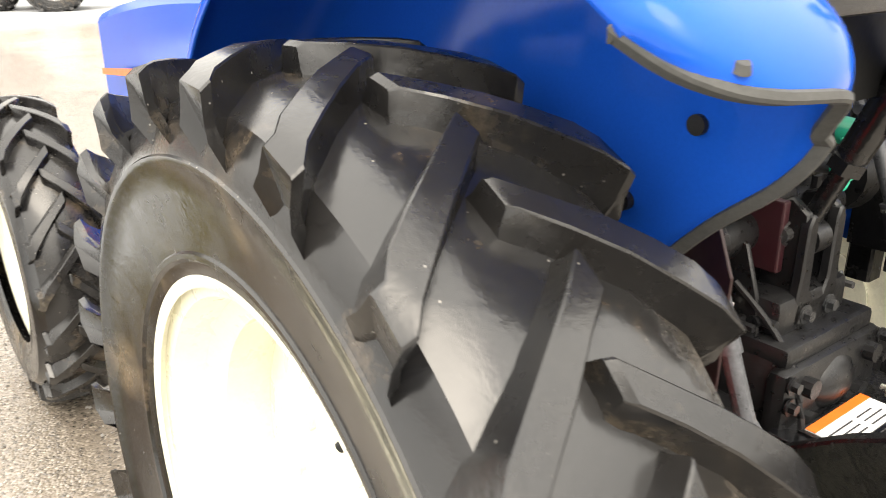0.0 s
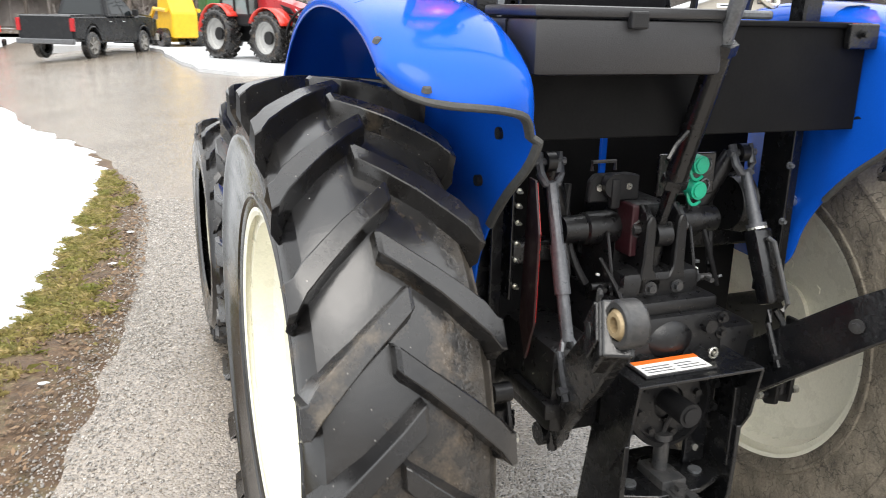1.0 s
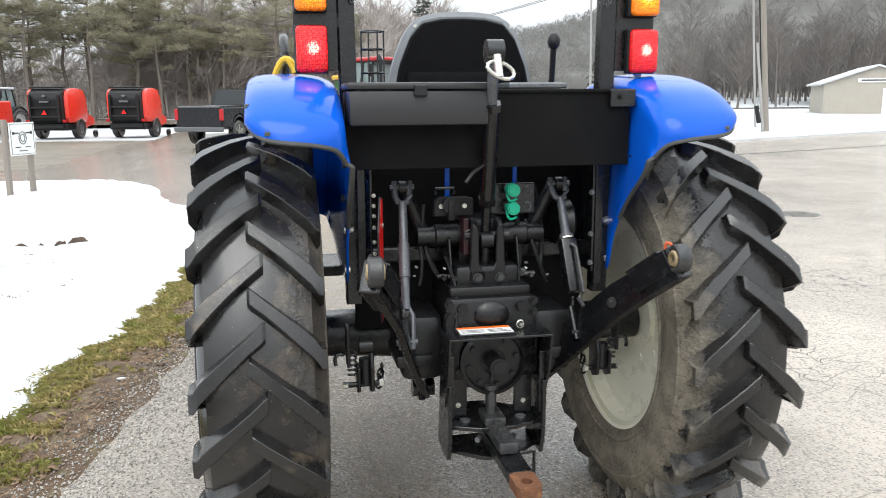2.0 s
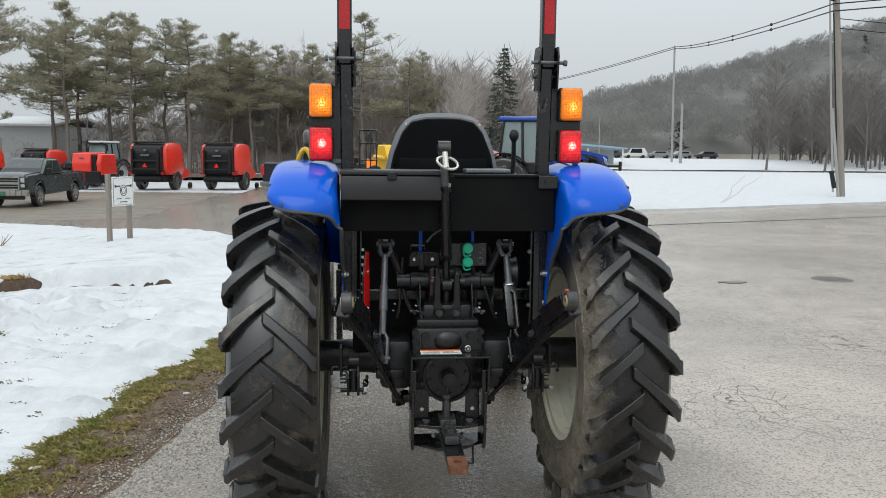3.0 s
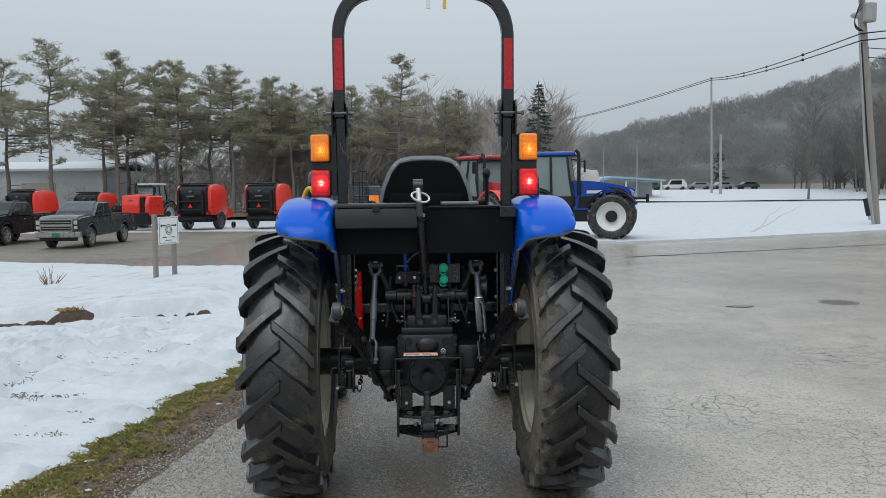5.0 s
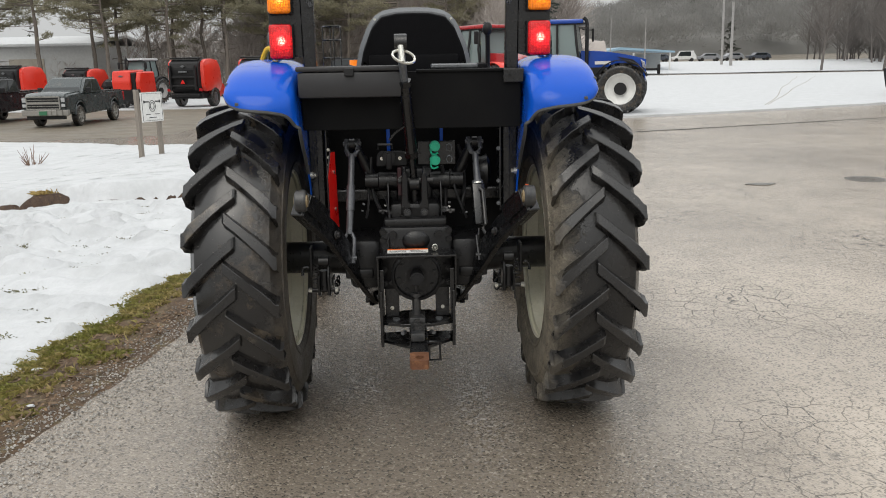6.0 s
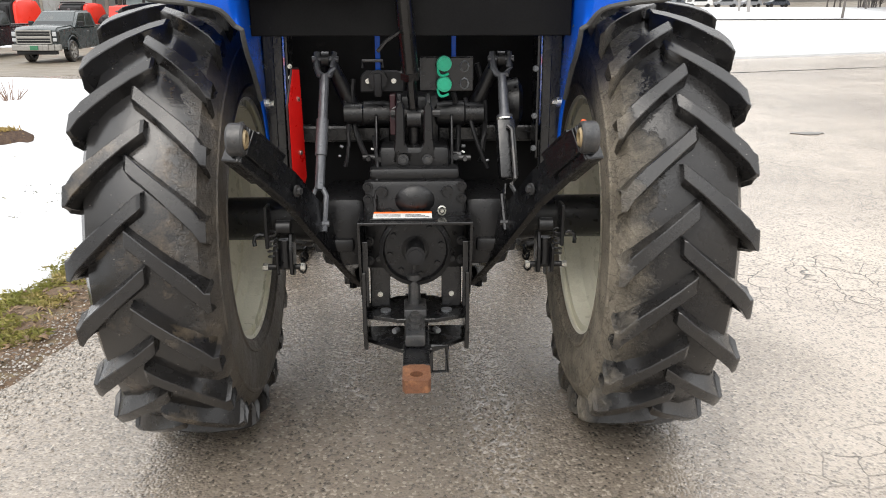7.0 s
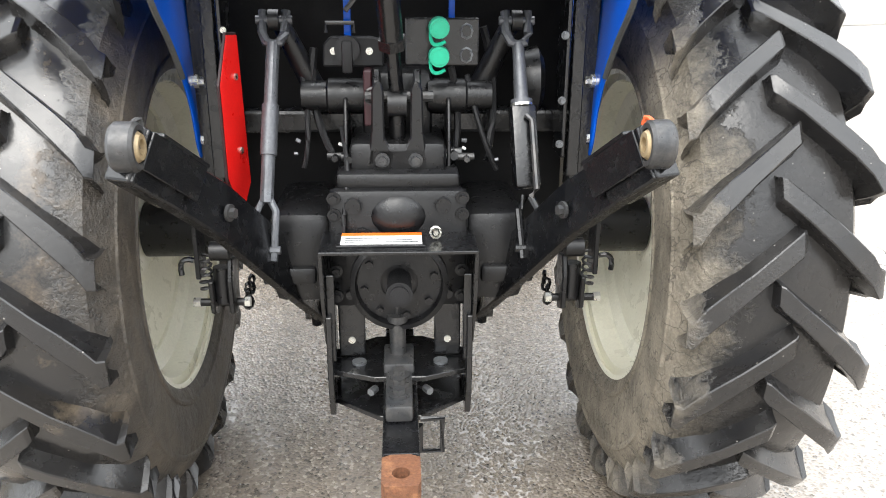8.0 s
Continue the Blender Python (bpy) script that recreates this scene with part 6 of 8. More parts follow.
STRAW = material("dry_straw_grass", (0.36, 0.26, 0.09), 0.7, second=(0.24, 0.17, 0.06), scale=6, island=0.4)
scatter("straw_grass", 520, mound_grass_place, blade, STRAW, "dry straw grass on dark earth mounds", "grass")

# the far side: lot, fields of snow, road
def field(name, outline, z, mat, label, category, jitter=0.0, seed=1):
    r = random.Random(seed)
    pts = []
    for i, (a, b) in enumerate(zip(outline, outline[1:] + outline[:1])):
        nseg = max(1, int(math.hypot(b[0] - a[0], b[1] - a[1]) / 1.2)) if jitter else 1
        nseg = min(nseg, 60)
        for s in range(nseg):
            t = s / nseg
            j = jitter if s else 0
            pts.append((a[0] + (b[0] - a[0]) * t + r.uniform(-j, j), a[1] + (b[1] - a[1]) * t + r.uniform(-j, j)))
    bm = bmesh.new()
    plate(bm, pts, 2, z - 0.3, z)
    ob = part(name, bm, mat, None)
    return tagged(ob, label, category, kind="structure")


bm = bmesh.new()
plate(bm, [(-77.54, 48.24), (-62.11, 34.07), (-24.6, 27.53), (-13.14, 25.57), (-8.94, 26.99), (-6.74, 32.98), (-5.69, 45.52), (-11.74, 46.39), (-24.28, 46.06), (-77.48, 51.51)], 2, -1.0, -0.715)
tagged(part("gravel_lot", bm, LOT, None), "wet tan gravel lot", "gravel lot", kind="structure")
field("snow_strip_lot", [(-77.48, 51.51), (-24.28, 46.06), (-11.74, 46.39), (-4.96, 45.52), (-2.82, 48.24), (-1.99, 65.68), (-77.23, 65.68)], -0.66, SNOW, "white snow under the parked machines", "snow", 0.25, 2)
field("snow_bank", [(-4.22, 34.6), (-1.7, 36.0), (-0.2, 35.0), (0.15, 29.5), (0.4, 25.0), (0.65, 21.8), (1.55, 20.2), (2.7, 20.1), (4.6, 20.5), (6.52, 20.77), (8.07, 43.88), (-3.31, 50.42)], 0.10, SNOW, "ploughed snow bank by the parked machines", "snow", 0.2, 3)
field("snow_field", [(6.0, 20.66), (6.52, 20.77), (8.84, 21.59), (13.57, 23.61), (18.31, 25.79), (27.69, 30.36), (63.54, 48.24), (126.73, 76.58), (126.84, 83.12), (22.34, 83.12), (7.22, 54.78)], 0.07, SNOW, "wide white snow field beyond the road", "snow", 0.12, 4)
def rise_z(x, y):
    """Beyond the road the land climbs gently."""
    return 1.25 * smoothstep(y, 90, 126) + 1.1 * smoothstep(y, 132, 165)


tagged(sheet("far_snow", [float(v) for v in np.arange(4, 200, 4.0)], [float(v) for v in np.arange(92, 126, 2.0)], lambda x, y: 0.08 + rise_z(x, y) + 0.08 * wave(x, y, 0.2), SNOW), "far strip of snow beyond the road", "snow", kind="structure")
tagged(sheet("far_parking", [float(v) for v in np.arange(0, 204, 4.0)], [float(v) for v in np.arange(124, 168, 2.0)], lambda x, y: 0.05 + rise_z(x, y), LOT), "far wet parking ground on rising land", "parking ground", kind="structure")
field("woods_floor", [(-166.06, 65.68), (-1.99, 65.68), (7.22, 54.78), (22.35, 83.67), (9.96, 91.84), (7.35, 122.36), (2.85, 163.78), (-164.35, 163.78)], -0.1, LITTER, "brown leaf litter with patches of snow", "woodland floor", 0.0, 7)

# manhole cover and patches in the road
WORN_IRON = material("worn_wet_iron", (0.13, 0.122, 0.11), 0.42, second=(0.07, 0.065, 0.058), scale=14, amount=0.9, fine=60, fine_amount=0.3, bump=0.5, bump_scale=50)
bm = bmesh.new()
lathe(bm, [(0.001, 0.0), (0.003, 0.23), (0.006, 0.26), (0.006, 0.285), (-0.02, 0.29)], 32, "z")
cover = part("manhole_cover", bm, WORN_IRON, None, m=pose(6.47, 7.43, 0.0))
tagged(cover, "dark cast iron manhole cover in the wet road", "manhole cover")
for i in range(6):
    bm = bmesh.new()
    box(bm, -0.22, 0.22, -0.19 + 0.075 * i - 0.012, -0.19 + 0.075 * i + 0.012, 0.001, 0.006)
    part("rib", bm, WORN_IRON, cover)
for x, y, w in ((4.84, 7.18, 0.19),):
    bm = bmesh.new()
    plate(bm, [(w * math.cos(a) * (1 + 0.25 * math.sin(3 * a)), 0.10 * math.sin(a)) for a in [i * math.pi / 12 for i in range(24)]], 2, -0.01, 0.009)
    tagged(part("tar_patch", bm, WORN_IRON, None, m=pose(x, y, 0)), "dark tar patch in the asphalt", "road patch", kind="structure")
bm = bmesh.new()
tube(bm, [(5.5 + i * 0.65, 15.9 + 0.24 * i + 0.12 * wave(i, 0, 0.7), 0.0) for i in range(24)], 0.014, 5)
tagged(part("tar_seam", bm, CAST, None), "dark sealed crack across the road", "road seam", kind="structure")
TRACK = material("dirty_snow_track", (0.40, 0.38, 0.35), 0.7, scale=3)
bm = bmesh.new()
for k in range(2):
    tube(bm, [(12.8 + 0.1 * k + t * (21.8 + 1.6 * k) + 0.25 * wave(t, k, 4.0), 25.3 + t * 43.5, 0.062) for t in [i / 20 for i in range(21)]], 0.024, 5)
tagged(part("tyre_track", bm, TRACK, None), "brown wheel tracks across the snow field", "wheel track", kind="structure")

# sign on two posts
sign = thing("notice_sign", "small white notice board on two weathered wooden posts in snow", "sign", pose(-5.57, 14.1, ground_z(-5.57, 14.1), 0, 0, 64))
for x, h in ((-0.30, 1.72), (0.30, 1.60)):
    bm = bmesh.new()
    box(bm, x - 0.043, x + 0.043, -0.043, 0.043, -0.2, h, 0.008)
    part("post", bm, WOODPOST, sign)
bm = bmesh.new()
box(bm, -0.26, 0.38, -0.075, -0.055, 1.04, 1.66, 0.004)
board = part("board", bm, DECAL_WHITE, sign, "white printed board")
bm = bmesh.new()
for a, b, c, d_ in ((-0.235, 0.355, 1.63, 1.636), (-0.235, 0.355, 1.064, 1.07), (-0.235, -0.227, 1.064, 1.636), (0.347, 0.355, 1.064, 1.636)):
    box(bm, a, b, -0.079, -0.074, c, d_)
part("border", bm, DARKBAR, board)
for a, b, c, d_ in ((-0.19, -0.03, 1.45, 1.475), (0.15, 0.31, 1.45, 1.475), (-0.19, -0.15, 1.435, 1.49), (0.27, 0.31, 1.435, 1.49), (-0.05, 0.17, 1.12, 1.135), (-0.14, 0.0, 1.19, 1.205), (0.12, 0.26, 1.19, 1.205)):
    bm = bmesh.new()
    box(bm, a, b, -0.079, -0.0745, c, d_)
    part("printed_bar", bm, DARKBAR, board)
bm = bmesh.new()
for q in (0.115, 0.07):
    tube(bm, [(0.06 + 0.8 * q * math.cos(a), -0.078, 1.37 + q * math.sin(a)) for a in [i * math.pi / 10 for i in range(20)]], 0.007, 5, closed=True)
part("printed_ring", bm, DARKBAR, board)

# twiggy shrub and sprigs
TWIG = material("reddish_twig", (0.20, 0.12, 0.08), 0.7, scale=30, fine=60)
shrub = thing("bare_shrub", "bare reddish twiggy shrub in the snow", "shrub", pose(-8.5, 14.9, ground_z(-8.5, 14.9) + 0.1) @ Matrix.Diagonal((0.85, 0.85, 0.68, 1)))
r5 = random.Random(9)
for i in range(19):
    a, l = r5.uniform(0, 6.28), r5.uniform(0.45, 1.0)
    lean = r5.uniform(0.2, 0.7)
    e = Vector((math.cos(a) * l * lean, math.sin(a) * l * lean * 0.6, l))
    bm = bmesh.new()
    tube(bm, [Vector((e.x * 0.1, e.y * 0.1, -0.1)), e * 0.5 + Vector((0, 0, 0.06)), e], 0.013, 5, taper=0.005)
    tube(bm, [e * 0.5 + Vector((0, 0, 0.06)), e * 0.8 + Vector((r5.uniform(-0.12, 0.12), 0, 0.1))], 0.008, 4, taper=0.004)
    part("stem", bm, TWIG, shrub)
NEEDLE_LOW = material("low_evergreen", (0.05, 0.10, 0.04), 0.6, scale=9, island=0.4)


def sprig_place():
    a, q = r5.uniform(0, 6.28), r5.uniform(0, 1) ** 0.5
    cx, cy, w = (-4.30, 9.8, 0.17) if r5.random() < 0.3 else (-7.65, 11.3, 0.42)
    x, y = cx + w * q * math.cos(a), cy + 0.6 * w * q * math.sin(a)
    return x, y, ground_z(x, y) + 0.14, r5.uniform(0.06, 0.14)


scatter("low_evergreen", 620, sprig_place, blade, NEEDLE_LOW, "small green sprigs above the snow", "plant")


# ---- poles and wires ----
def leaning_pole(name, base, top, r0, r1, mat, label):
    bm = bmesh.new()
    tube(bm, [Vector(base) + (Vector(top) - Vector(base)) * (i / 6) for i in range(7)], r0, 12, taper=r1)
    return tagged(part(name, bm, mat, None, smooth=True), label, "utility pole")


POLE = material("weathered_pole_wood", (0.27, 0.245, 0.215), 0.85, second=(0.17, 0.15, 0.13), scale=3, stretch=(9, 9, 0.5), fine=50, bump=0.6, bump_scale=30)
FARPOLE = material("grey_pole", (0.33, 0.32, 0.31), 0.8, scale=3, stretch=(4, 4, 0.4), fine=20)
pole = thing("utility_pole", "leaning weathered wooden utility pole with a transformer", "utility pole")
bm = bmesh.new()
tube(bm, [Vector((20.62, 30.4, -0.2)) + Vector((-1.12, 0, 11.8)) * (i / 8) for i in range(9)], 0.175, 14, taper=0.125)
part("shaft", bm, POLE, pole, smooth=True)
bm = bmesh.new()
lathe(bm, [(0, 0.0), (0, 0.24), (0.04, 0.27), (0.75, 0.27), (0.80, 0.20), (0.84, 0.0)], 20, "z", (19.92, 30.2, 8.78))
part("transformer", bm, FARPOLE, pole, "grey transformer can", smooth=True)
bm = bmesh.new()
tube(bm, [(20.3, 30.15, 0.1), (19.93, 30.18, 4.2), (19.6, 30.2, 7.9)], 0.03, 6)
for k in range(3):
    tube(bm, arc((19.6, 30.2, 9.4 + 0.2 * k), (18.8, 30.0, 8.7 - 0.2 * k), (19.65, 30.2, 8.4), 8), 0.02, 5)
part("conduit", bm, PLASTIC, pole, smooth=True)
guard = thing("guy_marker", "pale grey pipe marker with a black sleeve beside the pole", "marker post")
bm = bmesh.new()
tube(bm, [(20.25, 30.0, -0.1), (19.9, 30.3, 3.9)], 0.062, 10)
part("pipe", bm, FARPOLE, guard, smooth=True)
bm = bmesh.new()
tube(bm, [(19.9, 29.8, 0.45), (19.78, 29.9, 1.2)], 0.10, 8)
part("sleeve", bm, PLASTIC, guard, smooth=True)
lampp = thing("lamp_post", "thin grey street lamp post behind the pole", "street lamp")
bm = bmesh.new()
tube(bm, [(22.75, 34.6, 0), (22.32, 34.6, 4.7), (21.9, 34.6, 10.0)], 0.055, 8, taper=0.045)
part("post", bm, FARPOLE, lampp, smooth=True)
bm = bmesh.new()
ball(bm, (21.75, 34.5, 9.95), 0.22, 10, (1.3, 1, 0.7))
part("lamp_head", bm, FARPOLE, lampp, smooth=True)
leaning_pole("utility_pole", (43.9, 111, 0), (43.6, 111, 17.3), 0.17, 0.13, FARPOLE, "far weathered utility pole carrying wires")
leaning_pole("utility_pole", (33.0, 185, 0), (33.0, 185, 17.2), 0.2, 0.15, FARPOLE, "distant utility pole in front of a misty hill")
leaning_pole("light_pole", (44.4, 109, 0), (44.3, 109, 9.1), 0.22, 0.16, FARPOLE, "far pale pole by the field edge")
for z0, z1, z2 in ((8.0, 16.9, 16.5), (8.3, 17.15, 16.7)):
    bm = bmesh.new()
    a, b, c = Vector((19.6, 30.3, z0)), Vector((43.6, 111, z1)), Vector((33, 185, z2))
    tube(bm, [a + (b - a) * (i / 24) - Vector((0, 0, 1.7 * (i / 24) * (1 - i / 24))) for i in range(25)], 0.03, 4, taper=0.05)
    for q in (0.16, 0.34, 0.52, 0.72):
        ball(bm, a + (b - a) * q - Vector((0, 0, 1.7 * q * (1 - q))), 0.09, 6)
    tube(bm, [b + (c - b) * (i / 10) - Vector((0, 0, 2.0 * (i / 10) * (1 - i / 10))) for i in range(11)], 0.05, 4)
    e = Vector((36, 14, z0 + 1.0))
    tube(bm, [a + (e - a) * (i / 8) - Vector((0, 0, 1.5 * (i / 8) * (1 - i / 8))) for i in range(9)], 0.03, 4)
    tagged(part("overhead_wire", bm, PLASTIC, None), "black overhead utility wire between poles", "cable")
for z in (7.3, 7.7):
    bm = bmesh.new()
    a, e = Vector((19.85, 30.3, z)), Vector((42, 25, z - 0.8))
    tube(bm, [a + (e - a) * (i / 8) - Vector((0, 0, 2.0 * (i / 8) * (1 - i / 8))) for i in range(9)], 0.022, 4)
    tagged(part("overhead_wire", bm, PLASTIC, None), "thin black service wire", "cable")


# ---- vehicles ----
RIM_ALLOY = material("dusty_alloy", (0.30, 0.29, 0.27), 0.5, metal=0.4, scale=12, fine=60, fine_amount=0.15)


PLATE_GREEN = material("green_plate", (0.03, 0.16, 0.08), 0.5, scale=20)
LAMP_CLEAR = material("clear_lamp_lens", (0.42, 0.43, 0.44), 0.15, scale=20)


def pickup(name, paint, label, m, group="parked pickups"):
    """Faces local -y; 5.8 m long, 2.0 m wide."""
    t = thing(name, label, "pickup truck", m @ Matrix.Diagonal((1.03, 1.03, 1.09, 1)), group)
    bm = bmesh.new()
    prof = [(-2.85, 0.55), (-2.9, 0.80), (-2.84, 1.20), (-2.66, 1.31), (-1.55, 1.37), (-1.45, 1.32), (2.80, 1.33), (2.86, 1.29), (2.86, 0.60), (2.2, 0.55), (2.13, 0.80), (1.95, 0.98), (1.75, 1.02), (1.55, 0.98), (1.37, 0.80), (1.30, 0.50),
            (-1.30, 0.45), (-1.37, 0.80), (-1.55, 0.98), (-1.75, 1.02), (-1.95, 0.98), (-2.13, 0.80), (-2.2, 0.5)]
    plate(bm, prof, 0, -0.98, 0.98)
    bmesh.ops.recalc_face_normals(bm, faces=bm.faces)
    bmesh.ops.bevel(bm, geom=[e for e in bm.edges if abs(e.verts[0].co.x - e.verts[1].co.x) < 0.01], offset=0.075, segments=3, affect="EDGES")
    for x in (-0.75, -0.5, -0.25, 0.0, 0.25, 0.5, 0.75):
        bmesh.ops.bisect_plane(bm, geom=list(bm.verts) + list(bm.edges) + list(bm.faces), plane_co=(x, 0, 0), plane_no=(1, 0, 0))
    for v in bm.verts:  # a crowned hood and nose, flanks that lean in
        bow = 1 - (v.co.x / 0.98) ** 2
        if v.co.y < -1.3 and v.co.z > 1.1:
            v.co.z += 0.05 * bow
        if v.co.y < -2.5:
            v.co.y -= 0.09 * bow
        v.co.x *= (1 - 0.07 * smoothstep(-v.co.y, 2.3, 2.95)) * (1 - 0.05 * smoothstep(v.co.z, 0.95, 1.35))
    body = part("body", bm, paint, t, smooth=True)
    body.data.set_sharp_from_angle(angle=radians(38))
    for x in (-0.975, 0.975):
        for y in (-1.75, 1.75):
            bm = bmesh.new()
            tube(bm, [(x, y + 0.50 * math.cos(a), 0.47 + 0.52 * math.sin(a)) for a in [math.pi * i / 14 for i in range(15)]], 0.028, 6)
            part("wheel_arch", bm, paint, body, smooth=True)
    bm = bmesh.new()
    box(bm, -0.80, 0.80, 0.72, 2.76, 1.0, 1.336, 0.0)
    part("bed_liner", bm, PLASTIC, body)
    bm = bmesh.new()
    lo = [(-0.93, -1.50), (0.93, -1.50), (0.93, 0.70), (-0.93, 0.70)]
    hi = [(-0.76, -0.66), (0.76, -0.66), (0.77, 0.54), (-0.77, 0.54)]
    vl = [bm.verts.new((x, y, 1.30)) for x, y in lo]
    vh = [bm.verts.new((x, y, 1.92)) for x, y in hi]
    bm.faces.new(vh)
    for i in range(4):
        bm.faces.new((vl[i], vl[(i + 1) % 4], vh[(i + 1) % 4], vh[i]))
    bmesh.ops.bevel(bm, geom=list(bm.edges), offset=0.085, segments=3, affect="EDGES")
    cab = part("cab", bm, paint, t, smooth=True)

    def on(face, u, v, off=0.012):
        # u along, v up on a side of the cab
        x0, y0 = lo[face]
        x1, y1 = lo[(face + 1) % 4]
        X0, Y0 = hi[face]
        X1, Y1 = hi[(face + 1) % 4]
        a = Vector((x0 + (x1 - x0) * u, y0 + (y1 - y0) * u, 1.30))
        b = Vector((X0 + (X1 - X0) * u, Y0 + (Y1 - Y0) * u, 1.88))
        p = a + (b - a) * v
        n = (Vector((x1 - x0, y1 - y0, 0))).cross(b - a).normalized()
        return p + n * off
    for face, spans in ((0, ((0.06, 0.94),)), (1, ((0.10, 0.47), (0.52, 0.88))), (2, ((0.10, 0.90),)), (3, ((0.12, 0.48), (0.53, 0.90)))):
        for a, b in spans:
            bm = bmesh.new()
            q = [on(face, a, 0.10), on(face, b, 0.10), on(face, b, 0.88), on(face, a, 0.88)]
            q2 = [on(face, a, 0.10, -0.02), on(face, b, 0.10, -0.02), on(face, b, 0.88, -0.02), on(face, a, 0.88, -0.02)]
            vs = [bm.verts.new(p) for p in q]
            vi = [bm.verts.new(p) for p in q2]
            bm.faces.new(vs)
            for i in range(4):
                bm.faces.new((vs[i], vs[(i + 1) % 4], vi[(i + 1) % 4], vi[i]))
            part("window", bm, GLASS, cab)
    bm = bmesh.new()
    box(bm, -0.68, 0.68, -3.0, -2.84, 0.73, 1.20, 0.02)
    grille = part("grille", bm, PLASTIC, t)
    bm = bmesh.new()
    for z, hh in ((0.735, 0.022), (0.845, 0.010), (0.965, 0.045), (1.085, 0.010), (1.20, 0.026)):
        box(bm, -0.70, 0.70, -3.03, -2.96, z - hh, z + hh, 0.008)
    for x in (-0.69, 0.69):
        box(bm, x - 0.02, x + 0.02, -3.025, -2.94, 0.73, 1.21, 0.008)
    part("grille_bar", bm, RIM_ALLOY, grille, "dull chrome grille bars")
    bm = bmesh.new()
    for i in range(9):
        x0 = -0.97 + 1.94 * i / 9
        x1 = -0.97 + 1.94 * (i + 1) / 9
        yb = -3.02 + 0.16 * abs((x0 + x1) / 1.94) ** 2
        box(bm, x0 - 0.012, x1 + 0.012, yb - 0.05, -2.74, 0.47, 0.70, 0.03)
    part("front_bumper", bm, RIM_ALLOY, t, "dull chrome bumper")
    bm = bmesh.new()
    box(bm, -0.80, 0.80, -2.93, -2.70, 0.33, 0.48, 0.03)
    part("air_dam", bm, PLASTIC, t, "black plastic air dam")
    bm = bmesh.new()
    box(bm, -0.16, 0.16, -3.10, -3.05, 0.50, 0.66, 0.006)
    part("number_plate", bm, PLATE_GREEN, t, "green number plate")
    bm = bmesh.new()
    box(bm, -0.98, 0.98, 2.82, 2.98, 0.48, 0.64, 0.03)
    part("rear_bumper", bm, STEEL, t, "dull chrome bumper")
    for s in (-1, 1):
        bm = bmesh.new()
        box(bm, s * 0.71, s * 0.925, -2.95, -2.70, 0.78, 1.20, 0.035)
        lamp = part("headlight", bm, GLASS, t, "dark headlight housing")
        for z0, z1 in ((0.81, 0.93), (1.0, 1.16)):
            bm = bmesh.new()
            box(bm, s * 0.735, s * 0.90, -2.965, -2.94, z0, z1, 0.012)
            part("headlight_lens", bm, LAMP_CLEAR, lamp, "clear lens")
        bm = bmesh.new()
        box(bm, s * 0.84, s * 0.985, 2.80, 2.885, 0.86, 1.24, 0.02)
        part("tail_light", bm, REFLECT, t, "red tail light")
        bm = bmesh.new()
        box(bm, s * 0.95, s * 1.16, -1.10, -0.98, 1.32, 1.52, 0.03)
        part("mirror", bm, PLASTIC, t)
        for y in (-0.28, 0.62):
            bm = bmesh.new()
            box(bm, s * 0.978, s * 0.995, y - 0.10, y + 0.06, 1.12, 1.15, 0.005)
            part("door_handle", bm, CHROME, t)
        for y in (-1.75, 1.75):
            bm = bmesh.new()
            lathe(bm, [(s * 0.72, 0.27), (s * 0.72, 0.385), (s * 0.75, 0.42), (s * 0.94, 0.42), (s * 0.97, 0.385), (s * 0.97, 0.27)], 32, "x", (0, y, 0.42))
            wh = part("wheel", bm, RUBBER, t, smooth=True)
            bm = bmesh.new()
            lathe(bm, [(s * 0.955, 0.285), (s * 0.97, 0.265), (s * 0.92, 0.24), (s * 0.90, 0.07), (s * 0.95, 0.05), (s * 0.95, 0.0)], 24, "x", (0, y, 0.42))
            part("rim", bm, RIM_ALLOY, wh, "grey alloy rim", smooth=True)
            for i in range(6):
                bm = bmesh.new()
                box(bm, s * 0.915, s * 0.965, -0.035, 0.035, 0.04, 0.26, 0.012, m=pose(0, y, 0.42, 60 * i))
                part("spoke", bm, RIM_ALLOY, wh)
    return t


PK_GREY = material("grey_green_car_paint", (0.030, 0.041, 0.044), 0.25, second=(0.042, 0.050, 0.050), scale=1.5, amount=0.6, fine=40, fine_amount=0.08, coat=0.5,
                   third=(0.13, 0.12, 0.10), third_scale=1.2, third_low=0.60, third_high=1.0)
PK_DARK = material("dark_grey_car_paint", (0.012, 0.013, 0.015), 0.25, spec=0.3, scale=1.5, fine=40, fine_amount=0.08, coat=0.1,
                   third=(0.08, 0.07, 0.06), third_scale=2.0, third_low=0.62, third_high=0.85)
pickup("pickup_truck", PK_GREY, "dirty grey-green pickup truck with a chrome grille on the gravel lot", pose(-15.3, 35.2, -0.715, 0, 0, -4))
pickup("pickup_truck", PK_DARK, "dark grey pickup truck parked beside a lighter one", pose(-20.0, 37.3, -0.715, 0, 0, -6))
pickup("pickup_truck", PK_DARK, "black pickup truck seen from behind with red tail lights", pose(-2.15, 31.3, -0.10, 0, 0, 152))

MACHINE_RED = material("machine_red_paint", (0.72, 0.035, 0.018), 0.35, second=(0.62, 0.03, 0.016), scale=1.2, amount=0.6, fine=20, fine_amount=0.06, coat=0.3)
MACHINE_BLACK = material("machine_black", (0.012, 0.012, 0.013), 0.45, spec=0.3, scale=2, fine=20)


